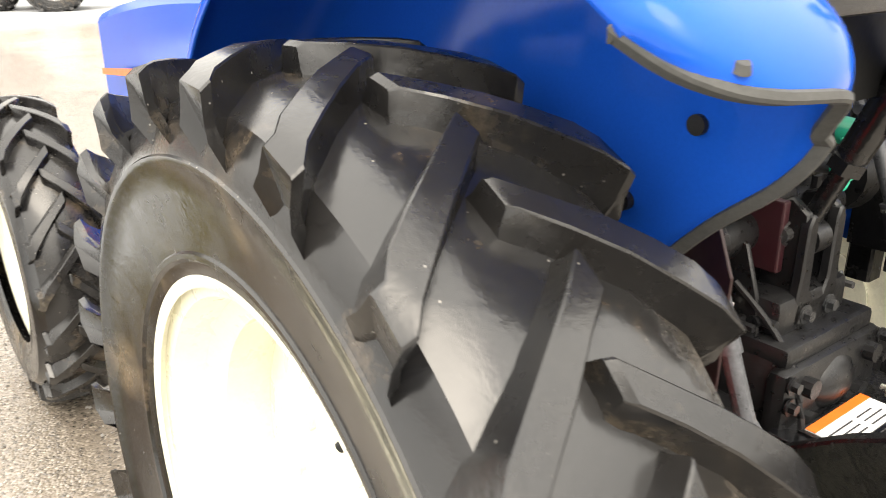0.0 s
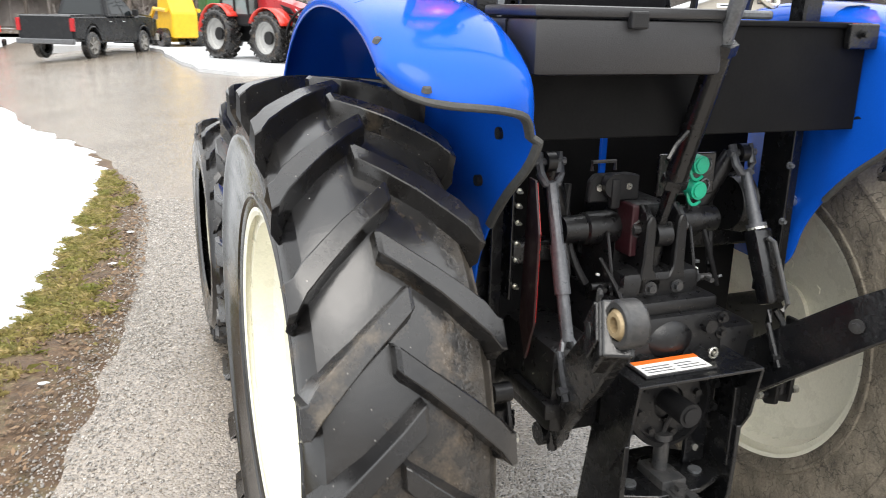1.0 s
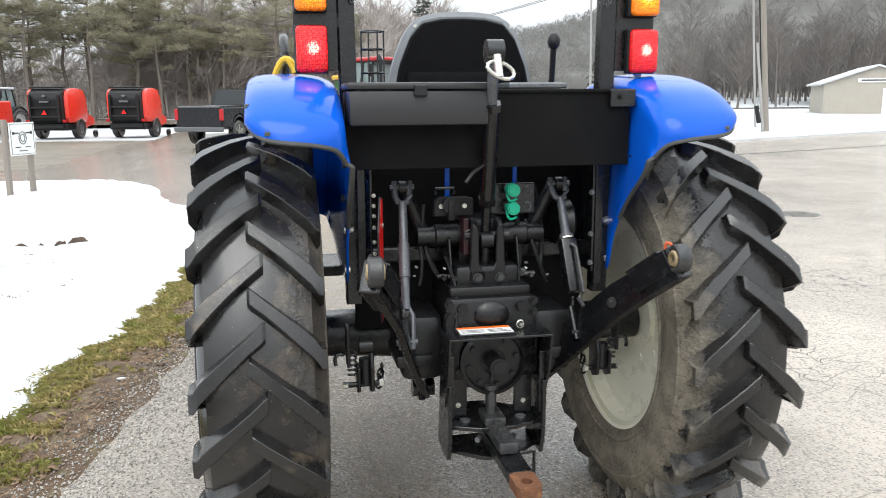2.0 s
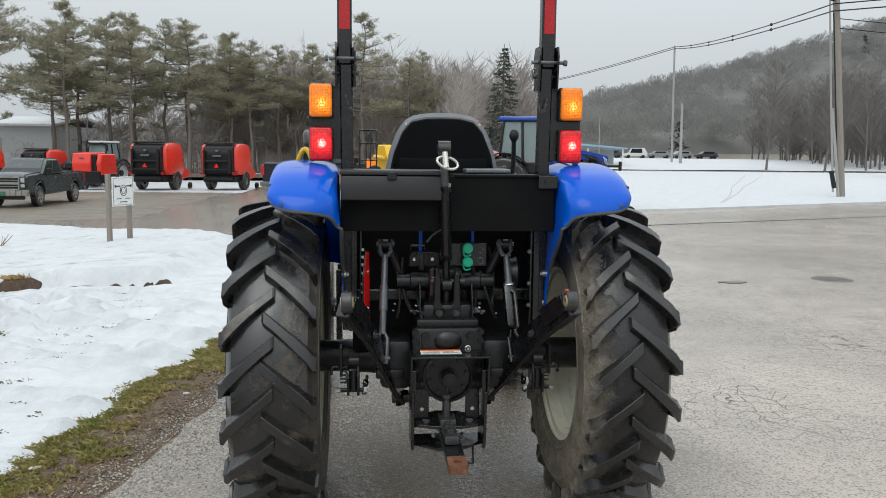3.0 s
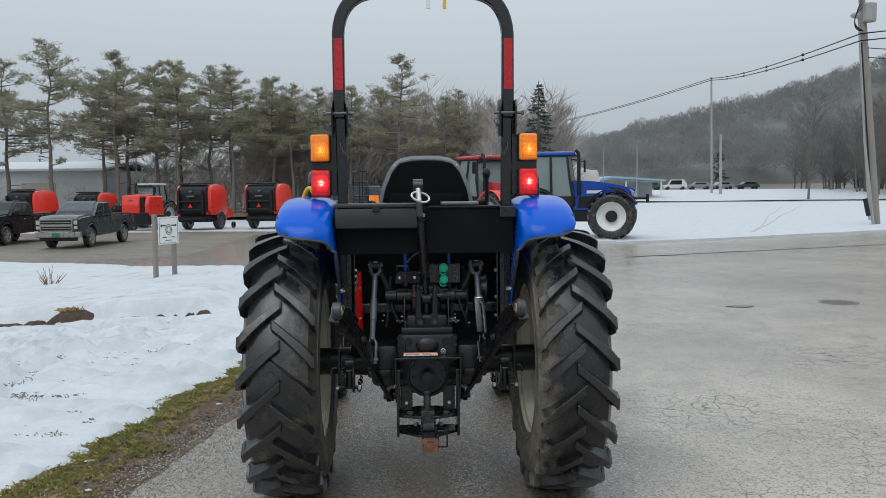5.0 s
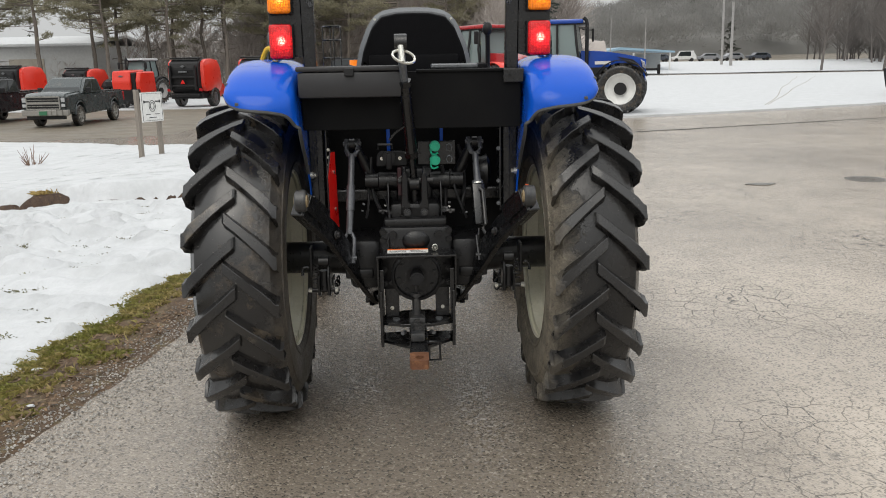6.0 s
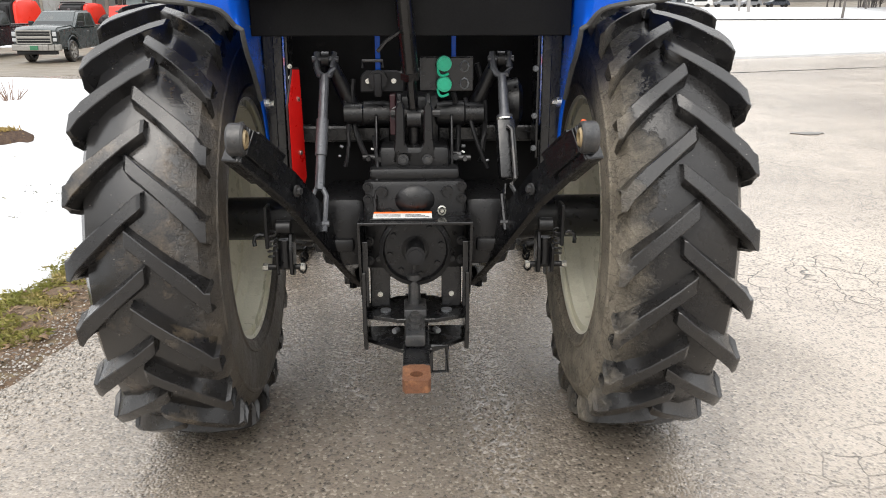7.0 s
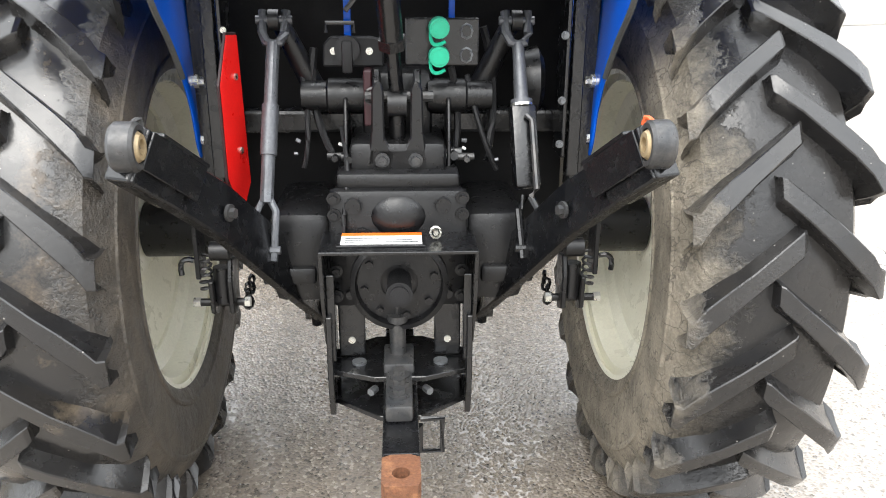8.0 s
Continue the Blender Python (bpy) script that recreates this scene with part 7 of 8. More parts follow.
def baler(label, m):
    """Round baler seen from its rear, local -y: black gate between bulging red side shields, 2.6 m wide."""
    t = thing("round_baler", label, "baler", m, "row of red balers")
    side_prof = [(-1.20, 0.85), (-1.46, 1.15), (-1.50, 2.30), (-1.40, 2.68), (-1.1, 2.84), (-0.1, 2.92), (0.8, 2.82), (1.25, 2.3), (1.4, 1.2), (1.05, 0.80)]
    bm = bmesh.new()
    plate(bm, [(y * 0.97 + 0.05, z * 0.97) for y, z in side_prof], 0, -0.92, 0.92, 0.06)
    gate = part("tail_gate", bm, MACHINE_BLACK, t, "black curved tail gate")
    for z in (1.25, 1.75):
        bm = bmesh.new()
        box(bm, -0.72, 0.72, -1.58, -1.44, z - 0.05, z + 0.05, 0.02)
        part("gate_rib", bm, MACHINE_BLACK, gate)
    bm = bmesh.new()
    plate(bm, [(-0.14, 1.38), (0.14, 1.38), (0.0, 1.62)], 1, -1.60, -1.57)
    part("warning_triangle", bm, RED, gate, "red triangle")
    bm = bmesh.new()
    plate(bm, [(-0.14, 2.38), (0, 2.46), (0.14, 2.38), (0, 2.30)], 1, -1.505, -1.46)
    part("badge", bm, STEEL, gate)
    bm = bmesh.new()
    box(bm, -0.26, 0.26, -1.535, -1.47, 2.02, 2.12, 0.01)
    part("lettering_bar", bm, STEEL, gate)
    for x in (-0.78, 0.78):
        bm = bmesh.new()
        box(bm, x - 0.06, x + 0.06, -1.60, -1.44, 1.0, 2.45, 0.02)
        part("gate_post", bm, MACHINE_BLACK, gate)
    bm = bmesh.new()
    box(bm, -0.95, 0.95, -1.15, -0.75, 2.80, 2.90, 0.04)
    part("top_ridge", bm, MACHINE_BLACK, gate)
    bm = bmesh.new()
    box(bm, -0.9, 0.9, -1.42, -1.25, 0.62, 0.78, 0.03)
    part("rear_beam", bm, MACHINE_BLACK, gate)
    for s in (-1, 1):
        bm = bmesh.new()
        n_ = len(side_prof)
        a = [bm.verts.new((s * 0.93, 0.16 + y * 0.86, 0.14 + z * 0.92)) for y, z in side_prof]
        b = [bm.verts.new((s * 1.12, 0.16 + y * 0.83, 0.18 + z * 0.90)) for y, z in side_prof]
        c = [bm.verts.new((s * (1.22 if s > 0 else 1.14), 0.16 + y * 0.66, 0.48 + z * 0.72)) for y, z in side_prof]
        for p, q in ((a, b), (b, c)):
            for i in range(n_):
                bm.faces.new((p[i], p[(i + 1) % n_], q[(i + 1) % n_], q[i]))
        bm.faces.new(c)
        bm.faces.new(a)
        part("side_shield", bm, MACHINE_RED, t, "glossy red bulging side shield", smooth=True)
        bm = bmesh.new()
        lathe(bm, [(s * 0.86, 0.28), (s * 0.86, 0.52), (s * 0.92, 0.58), (s * 1.18, 0.58), (s * 1.24, 0.52), (s * 1.24, 0.28)], 28, "x", (0, 0.15, 0.58))
        wh = part("wheel", bm, RUBBER, t, smooth=True)
        bm = bmesh.new()
        lathe(bm, [(s * 1.22, 0.27), (s * 1.17, 0.22), (s * 1.17, 0.0)], 20, "x", (0, 0.15, 0.58))
        part("rim", bm, STEEL, wh, smooth=True)
        bm = bmesh.new()
        box(bm, s * 0.90, s * 1.10, -1.42, -1.36, 0.95, 1.1, 0.01)
        part("tail_light", bm, REFLECT, t)
    bm = bmesh.new()
    box(bm, -1.0, 1.0, -1.2, 1.0, 0.5, 0.85, 0.03)
    part("chassis", bm, MACHINE_BLACK, t)
    bm = bmesh.new()
    plate(bm, [(1.2, 1.5), (2.4, 1.1), (2.4, 0.75), (1.2, 0.6)], 0, 0.85, 1.0, 0.02)
    box(bm, -0.1, 0.1, 1.0, 3.4, 0.5, 0.62, 0.02)
    part("front_guard", bm, MACHINE_RED, t)
    bm = bmesh.new()
    lathe(bm, [(1.28, 0.12), (1.28, 0.2), (1.42, 0.2), (1.42, 0.12)], 16, "x", (0, 1.6, 0.22))
    part("gauge_wheel", bm, RUBBER, t, smooth=True)
    return t


for x, y, rz, lab in ((-13.2, 48.7, -12, "red and black round baler parked on snow"), (-9.05, 49.2, -12, "red and black round baler parked on snow"),
                      (-21.3, 52.5, -16, "red baler half hidden behind a pickup truck"), (-24.6, 50.3, -16, "red and black round baler behind the pickup trucks")):
    baler(lab, pose(x, y, -0.66, 0, 0, rz) @ Matrix.Scale(1.03 if x > -20 else 0.93 if x < -22 else 0.86, 4))

mower = thing("square_baler", "red farm implement with a black lower frame parked on snow", "farm implement", pose(-16.75, 48.3, -0.66, 0, 0, -14) @ Matrix.Diagonal((0.76, 0.8, 0.92, 1)))
bm = bmesh.new()
plate(bm, [(-1.15, 1.20), (-1.22, 1.75), (-1.05, 2.42), (0.9, 2.50), (1.1, 1.3)], 0, -1.30, 0.28, 0.06)
part("hood", bm, MACHINE_RED, mower, "flat red rear panel")
bm = bmesh.new()
plate(bm, [(-0.90, 0.95), (-1.0, 1.8), (-0.75, 2.38), (1.2, 2.38), (1.4, 1.0)], 0, 0.62, 1.02, 0.08)
part("side_shield", bm, MACHINE_RED, mower, "red side shield")
bm = bmesh.new()
plate(bm, [(-1.0, 0.45), (-1.12, 1.25), (1.2, 1.3), (1.2, 0.45)], 0, -1.22, 0.98, 0.05)
plate(bm, [(-0.95, 0.9), (-1.0, 2.30), (0.9, 2.40), (1.1, 0.9)], 0, 0.27, 0.64, 0.03)
part("frame", bm, MACHINE_BLACK, mower)
bm = bmesh.new()
plate(bm, [(-0.72, 2.10), (-0.50, 2.16), (-0.28, 2.10), (-0.50, 2.04)], 1, -1.20, -1.12)
part("badge", bm, STEEL, mower)
bm = bmesh.new()
box(bm, -0.1, 0.1, 1.0, 3.2, 0.5, 0.62, 0.02)
part("drawbar", bm, MACHINE_BLACK, mower)
for s in (-1.12, 0.95):
    bm = bmesh.new()
    lathe(bm, [(s - 0.14, 0.2), (s - 0.15, 0.40), (s - 0.1, 0.46), (s + 0.1, 0.46), (s + 0.15, 0.40), (s + 0.14, 0.2)], 24, "x", (0, 0.2, 0.46))
    wh = part("wheel", bm, RUBBER, mower, smooth=True)
    bm = bmesh.new()
    cyl(bm, (s - 0.10, 0.2, 0.46), (s + 0.12, 0.2, 0.46), 0.2, n=18)
    part("rim", bm, STEEL, wh)


RIM_GREY = material("pale_grey_rim_paint", (0.42, 0.42, 0.41), 0.4, scale=4, fine=60, fine_amount=0.08)


def cab_tractor(label, m, paint, rim_paint, fender_paint, roof_paint=None):
    """A row-crop tractor with a cab, nose to local +y, rear axle at the origin."""
    t = thing("cab_tractor", label, "tractor", m, "parked tractors")
    for s in (-1, 1):
        for y, R, half, rr, n_ in ((0.0, 0.85, 0.26, 0.50, 20), (2.6, 0.80, 0.25, 0.49, 18)):
            ty = part("tyre", tyre_mesh(R, half, n_, 0.045, 0.06, 30 + n_, rr, lug_half=half * 0.85, bars=False), [RUBBER], t, smooth=True, m=pose(s * 0.88, y, R))
            add_lugs(ty, R, half, n_, 0.045, 0.06, half * 0.9, 30 + n_)
            part("rim", rim_mesh(rr, half * 0.86, s * half * 0.2, s * -0.05), rim_paint, t, "painted steel rim", smooth=True, m=pose(s * 0.88, y, R))
            bm = bmesh.new()
            cyl(bm, (s * half * 0.1, 0, 0), (s * (half * 0.2 + 0.06), 0, 0), rr * 0.4, n=16)
            part("hub", bm, PLASTIC, ty)
            bm = bmesh.new()
            rf = R + 0.10
            a0, a1 = (0.05, 2.5) if y == 0 else (0.5, 2.7)
            grid(bm, 14, 3, lambda u, v: (s * (0.62 + 0.5 * v), y - rf * math.cos(a0 + (a1 - a0) * u), R + rf * math.sin(a0 + (a1 - a0) * u)))
            fo = part("fender", bm, fender_paint, t, smooth=True)
            mod = fo.modifiers.new("thickness", "SOLIDIFY")
            mod.thickness = 0.03
    bm = bmesh.new()
    def nose(u, v):
        a = math.pi * v
        w = 0.40 - 0.08 * u * u
        h_ = 2.00 - 0.30 * u ** 2.0
        x = max(-w, min(w, -1.35 * w * math.cos(a)))
        return (x, 1.30 + 2.05 * u, 1.0 + (h_ - 1.0) * min(1, 1.5 * math.sin(a)) ** 0.55)
    grid(bm, 14, 18, nose)
    bm.faces.new([bm.verts.new(nose(1, v / 17)) for v in range(18)])
    part("hood", bm, paint, t, smooth=True)
    for s in (-1, 1):
        bm = bmesh.new()
        plate(bm, [(1.45, 1.08), (3.20, 1.04), (3.32, 1.40), (3.0, 1.50), (1.5, 1.46)], 0, s * 0.385, s * 0.41, 0.01)
        part("side_grille", bm, PLASTIC, t)
        bm = bmesh.new()
        plate(bm, [(2.45, 1.80), (2.95, 1.70), (3.18, 1.52), (2.85, 1.55)], 0, s * 0.37, s * 0.40, 0.01)
        part("hood_vent", bm, PLASTIC, t, "black slanted hood vent")
        bm = bmesh.new()
        plate(bm, [(3.18, 1.70), (3.32, 1.60), (3.36, 1.40), (3.24, 1.46)], 0, s * 0.30, s * 0.385, 0.01)
        part("headlight", bm, CHROME, t)
        bm = bmesh.new()
        box(bm, s * 0.40, s * 0.415, 1.75, 2.25, 1.56, 1.66)
        part("side_decal", bm, WHITE_PAINT, t)
    bm = bmesh.new()
    box(bm, -0.36, 0.36, -0.4, 3.3, 0.6, 1.15, 0.05)
    cyl(bm, (-0.8, 2.6, 0.74), (0.8, 2.6, 0.74), 0.1)
    cyl(bm, (-0.8, 0.0, 0.85), (0.8, 0.0, 0.85), 0.15)
    box(bm, -0.06, 0.06, 3.2, 3.72, 1.34, 1.42, 0.02)
    part("chassis", bm, MACHINE_BLACK, t)
    bm = bmesh.new()
    box(bm, -0.45, 0.45, 3.70, 3.80, 1.24, 1.54, 0.03)
    part("front_bar", bm, MACHINE_BLACK, t)
    cab = part("cab_floor", (lambda b: (box(b, -0.75, 0.75, -0.55, 1.05, 1.10, 1.45, 0.05), b)[1])(bmesh.new()), MACHINE_BLACK, t, m=pose(0, 0.30, -0.12) @ Matrix.Diagonal((1, 1, 1.12, 1)))
    for x, y, xt, yt in ((-0.72, -0.5, -0.62, -0.35), (0.72, -0.5, 0.62, -0.35), (-0.72, 1.0, -0.60, 0.80), (0.72, 1.0, 0.60, 0.80), (-0.74, 0.3, -0.63, 0.25), (0.74, 0.3, 0.63, 0.25)):
        bm = bmesh.new()
        tube(bm, [(x, y, 1.4), (x * 1.02, (y + yt) / 2, 2.0), (xt, yt, 2.65)], 0.04, 6)
        part("pillar", bm, MACHINE_BLACK, cab)
    for q in (((-0.70, -0.52, 1.42), (0.70, -0.52, 1.42), (0.61, -0.37, 2.63), (-0.61, -0.37, 2.63)), ((-0.70, 1.02, 1.42), (0.70, 1.02, 1.42), (0.59, 0.82, 2.63), (-0.59, 0.82, 2.63)),
              ((-0.73, -0.5, 1.42), (-0.73, 1.0, 1.42), (-0.61, 0.8, 2.63), (-0.62, -0.35, 2.63)), ((0.73, -0.5, 1.42), (0.73, 1.0, 1.42), (0.61, 0.8, 2.63), (0.62, -0.35, 2.63))):
        bm = bmesh.new()
        bm.faces.new([bm.verts.new(p) for p in q])
        g = part("window", bm, CABGLASS, cab)
        mod = g.modifiers.new("thickness", "SOLIDIFY")
        mod.thickness = 0.008
        g.visible_shadow = False
    bm = bmesh.new()
    box(bm, -0.72, 0.72, -0.25, 1.38, 2.84, 2.98, 0.06)
    roof = part("roof", bm, roof_paint or paint, t, smooth=True)
    bm = bmesh.new()
    box(bm, -0.66, 0.66, -0.30, 1.44, 2.80, 2.86, 0.02)
    part("roof_lining", bm, MACHINE_BLACK, roof)
    for x_ in (-0.5, 0.5):
        bm = bmesh.new()
        box(bm, x_ - 0.09, x_ + 0.09, 1.36, 1.42, 2.87, 2.95, 0.02)
        part("work_light", bm, CHROME, roof)
    bm = bmesh.new()
    box(bm, -0.25, 0.25, -0.1, 0.35, 1.45, 1.62, 0.05)
    box(bm, -0.24, 0.24, -0.18, -0.06, 1.6, 2.2, 0.05)
    part("cab_seat", bm, PLASTIC, cab)
    bm = bmesh.new()
    tube(bm, [(0.56, 1.50, 1.5), (0.56, 1.50, 2.80), (0.56, 1.47, 2.93), (0.57, 1.38, 3.02)], 0.06, 10)
    part("exhaust", bm, MACHINE_BLACK, t, smooth=True)
    for s in (-1, 1):
        bm = bmesh.new()
        tube(bm, [(s * 0.62, 1.25, 2.7), (s * 1.05, 1.55, 2.68)], 0.02, 6)
        box(bm, s * 0.98, s * 1.14, 1.53, 1.60, 2.30, 2.74, 0.03)
        part("mirror", bm, PLASTIC, t)
    return t


DEEP_BLUE = material("deep_blue_paint", (0.003, 0.052, 0.33), 0.18, second=(0.0025, 0.042, 0.27), scale=2, fine=60, fine_amount=0.05, coat=0.2)
cab_tractor("large blue cab tractor with white rims parked at the road edge", pose(4.48, 23.75, 0.03, 0, 0, -107), DEEP_BLUE, WHITE_PAINT, MACHINE_BLACK)
cab_tractor("red cab tractor with grey rims parked behind a snow bank", pose(2.6, 27.0, 0.03, 0, 0, -152), material("dull_red_paint", (0.42, 0.02, 0.025), 0.35, scale=2, coat=0.3), RIM_GREY, MACHINE_RED)

cab_tractor("dark cab tractor with snow on its roof behind the red implements", pose(-17.6, 53.8, -0.62, 0, 0, 160), MACHINE_BLACK, RIM_GREY, MACHINE_BLACK, SNOW)
GREEN_MACHINE = material("green_machine_paint", (0.03, 0.13, 0.035), 0.4, scale=2)
loader = thing("skid_loader", "yellow skid loader parked beyond the snow bank", "loader", pose(0.85, 35.6, 0.05, 0, 0, 20))
bm = bmesh.new()
plate(bm, [(-1.2, 0.4), (1.0, 0.4), (1.2, 1.0), (0.3, 1.15), (0.2, 2.1), (-0.7, 2.1), (-1.2, 1.4)], 0, -0.55, 0.55, 0.05)
part("body", bm, YELLOW, loader)
bm = bmesh.new()
box(bm, -0.45, 0.45, -0.55, 0.18, 1.2, 1.95, 0.03)
part("cab_opening", bm, PLASTIC, loader)
for s in (-1, 1):
    bm = bmesh.new()
    tube(bm, [(s * 0.7, -1.0, 1.5), (s * 0.7, 0.2, 1.55), (s * 0.7, 1.3, 0.6)], 0.09, 6)
    part("loader_arm", bm, YELLOW, loader)
    for y in (-0.6, 0.55):
        bm = bmesh.new()
        lathe(bm, [(s * 0.56, 0.15), (s * 0.56, 0.40), (s * 0.85, 0.40), (s * 0.85, 0.15)], 20, "x", (0, y, 0.40))
        part("wheel", bm, RUBBER, loader, smooth=True)
bm = bmesh.new()
box(bm, -0.9, 0.9, 1.25, 1.75, 0.15, 0.7, 0.05)
part("bucket", bm, YELLOW, loader)
green = thing("green_tractor", "green and yellow compact tractor parked far off", "tractor", pose(2.75, 36.0, 0.05, 0, 0, 10))
bm = bmesh.new()
box(bm, -0.35, 0.35, -0.4, 2.3, 0.7, 1.4, 0.12)
box(bm, -0.65, 0.65, -0.6, 0.8, 1.2, 2.4, 0.1)
part("body", bm, GREEN_MACHINE, green)
bm = bmesh.new()
box(bm, -0.75, 0.75, -0.75, 0.9, 2.4, 2.6, 0.08)
part("roof", bm, YELLOW, green)
for s in (-1, 1):
    for y, R in ((0, 0.7), (1.9, 0.48)):
        bm = bmesh.new()
        lathe(bm, [(s * 0.6, R * 0.55), (s * 0.6, R), (s * 0.9, R), (s * 0.9, R * 0.55)], 22, "x", (0, y, R))
        wh = part("wheel", bm, RUBBER, green, smooth=True)
        bm = bmesh.new()
        cyl(bm, (s * 0.8, y, R), (s * 0.88, y, R), R * 0.55, n=20)
        part("rim", bm, YELLOW, wh)


def far_car(label, m, paint, van=False):
    t = thing("parked_car", label, "car", m @ Matrix.Scale(0.88, 4), "far parked cars")
    bm = bmesh.new()
    h_ = 1.9 if van else 1.42
    plate(bm, [(-2.2, 0.35), (2.2, 0.35), (2.25, 0.85), (1.3, 0.98), (0.75, h_), (-1.6 if van else -1.3, h_), (-2.15 if van else -1.9, 1.0)], 0, -0.85, 0.85, 0.06)
    body = part("body", bm, paint, t)
    for s in (-1, 1):
        bm = bmesh.new()
        plate(bm, [(-1.2, 1.0), (1.1, 1.0), (0.72, h_ - 0.1), (-1.15, h_ - 0.1)], 0, s * 0.84, s * 0.86)
        part("side_window", bm, GLASS, body)
        for y in (-1.35, 1.35):
            bm = bmesh.new()
            cyl(bm, (s * 0.68, y, 0.33), (s * 0.88, y, 0.33), 0.33, n=16)
            part("wheel", bm, RUBBER, body)


CAR_W, CAR_G, CAR_B = (material("far_car_" + n_, c, 0.3, scale=2, coat=0.3) for n_, c in (("white", (0.7, 0.7, 0.7)), ("grey", (0.25, 0.26, 0.28)), ("dark", (0.06, 0.07, 0.09))))
for i, (x, y, rz, mt, van) in enumerate(((44.5, 129, 80, CAR_W, True), (49.3, 131, 85, CAR_G, False), (53.2, 131, 95, CAR_G, False), (58.5, 133, 90, CAR_B, False), (40.6, 130, 90, CAR_B, False))):
    far_car(("white van" if van else "far car") + " parked in front of a wooded hill", pose(x, y, 0.05 + rise_z(x, y), 0, 0, rz), mt, van)

# ---- buildings ----
CLAD = material("grey_metal_cladding", (0.46, 0.47, 0.47), 0.6, second=(0.38, 0.38, 0.38), scale=0.4, fine=5, fine_amount=0.08)
TAN = material("tan_cladding", (0.36, 0.33, 0.28), 0.7, second=(0.30, 0.27, 0.23), scale=0.5, fine=6, fine_amount=0.08)
shed = thing("long_shed", "long grey metal shed with a snow covered roof behind pines", "shed", pose(-50, 74, -0.5, 0, 0, -4))
bm = bmesh.new()
box(bm, -26, 22, 0, 14, -0.5, 4.4)
wall = part("wall", bm, CLAD, shed)
bm = bmesh.new()
plate(bm, [(-0.5, 4.3), (7, 5.15), (14.5, 4.3), (14.5, 4.5), (7, 5.4), (-0.5, 4.5)], 0, -26.4, 22.4)
part("roof", bm, SNOW, shed, "snow covered roof")
for x in (-18, -9, 0, 9, 16):
    bm = bmesh.new()
    box(bm, x - 1.6, x + 1.6, -0.06, 0.05, -0.4, 3.2)
    part("door", bm, MACHINE_BLACK if x % 2 else TAN, wall, "roll-up door")
garage = thing("garage", "tan garage with a low gable and a white door", "garage", pose(48.1, 57.7, 0, 0, 0, -30) @ Matrix.Scale(0.8, 4))
bm = bmesh.new()
plate(bm, [(-5, -0.2), (5, -0.2), (5, 3.2), (0, 4.9), (-5, 3.2)], 1, 0, 14)
gw = part("wall", bm, TAN, garage)
bm = bmesh.new()
plate(bm, [(-5.5, 3.05), (0, 4.95), (5.5, 3.05), (5.5, 3.25), (0, 5.15), (-5.5, 3.25)], 1, -0.4, 14.4)
part("roof", bm, SNOW, garage, "pale roof")
bm = bmesh.new()
box(bm, 0.6, 3.8, -0.06, 0.04, 0, 2.7)
part("door", bm, WHITE_PAINT, gw)
bm = bmesh.new()
box(bm, -1.8, 1.2, -0.08, -0.02, 3.3, 3.75)
sg = part("sign_board", bm, DECAL_WHITE, gw, "white sign board")
bm = bmesh.new()
box(bm, -1.5, 0.9, -0.10, -0.08, 3.46, 3.6)
part("printed_bar", bm, DARKBAR, sg)
pav = thing("canopy", "pale blue-roofed open canopy far across the field", "canopy", pose(28.5, 101, 0, 0, 0, 0))
bm = bmesh.new()
plate(bm, [(-5, 2.5), (-1.5, 3.3), (5.5, 2.75), (5.5, 2.55), (-1.5, 3.0), (-5, 2.3)], 1, 0, 8)
part("roof", bm, material("pale_blue_roof", (0.25, 0.38, 0.48), 0.5, scale=0.5), pav)
for x in (-4.5, 0.3, 5.0):
    bm = bmesh.new()
    cyl(bm, (x, 0.4, 0), (x, 0.4, 2.6), 0.12, n=8)
    part("post", bm, WHITE_PAINT, pav)
bm = bmesh.new()
box(bm, -4.4, 4.9, 4.0, 4.3, 0, 2.4)
part("wall", bm, CLAD, pav)
for x in (24.5, 28.7):
    bm = bmesh.new()
    cyl(bm, (x, 96, 0), (x, 96, 6.6), 0.09, 0.05, 8)
    tagged(part("flag_pole", bm, FARPOLE, None), "thin pale flag pole by the canopy", "flag pole")

# ---- trees ----
BARK = material("pine_bark", (0.14, 0.118, 0.10), 0.9, second=(0.10, 0.085, 0.075), scale=2, stretch=(6, 6, 1), fine=20, fine_amount=0.25)
# needle colour is lightened to carry the haze of the distance
NEEDLES = material("pine_needles", (0.225, 0.207, 0.140), 0.7, second=(0.26, 0.235, 0.165), scale=0.35, amount=0.9, fine=3, fine_amount=0.2, island=0.35)
leafy(NEEDLES, 0.5, (0.34, 0.325, 0.23))
SPRUCE = material("spruce_needles", (0.035, 0.055, 0.045), 0.7, second=(0.05, 0.07, 0.055), scale=0.6, amount=0.8, island=0.35)
# bark paler than bare wood: the haze before the woods is in its colour
HAZEBARK = material("bare_wood_haze_grey", (0.41, 0.37, 0.345), 0.9, second=(0.32, 0.285, 0.265), scale=0.1, amount=0.8, fine=1.0, fine_amount=0.15)
EDGEBARK = material("dark_bare_wood", (0.16, 0.145, 0.135), 0.9, second=(0.115, 0.105, 0.10), scale=0.1, amount=0.8, fine=1.0, fine_amount=0.15)
# the haze over the far hill is mixed into these tree greys
HILLHAZE_BARK = material("far_wood_haze_grey", (0.29, 0.285, 0.272), 0.95, second=(0.255, 0.25, 0.238), scale=0.02, amount=0.9, fine=0.2, fine_amount=0.15)
# bare twigs pass light only to even out their shading
leafy(HILLHAZE_BARK, 0.5, (0.26, 0.255, 0.245))
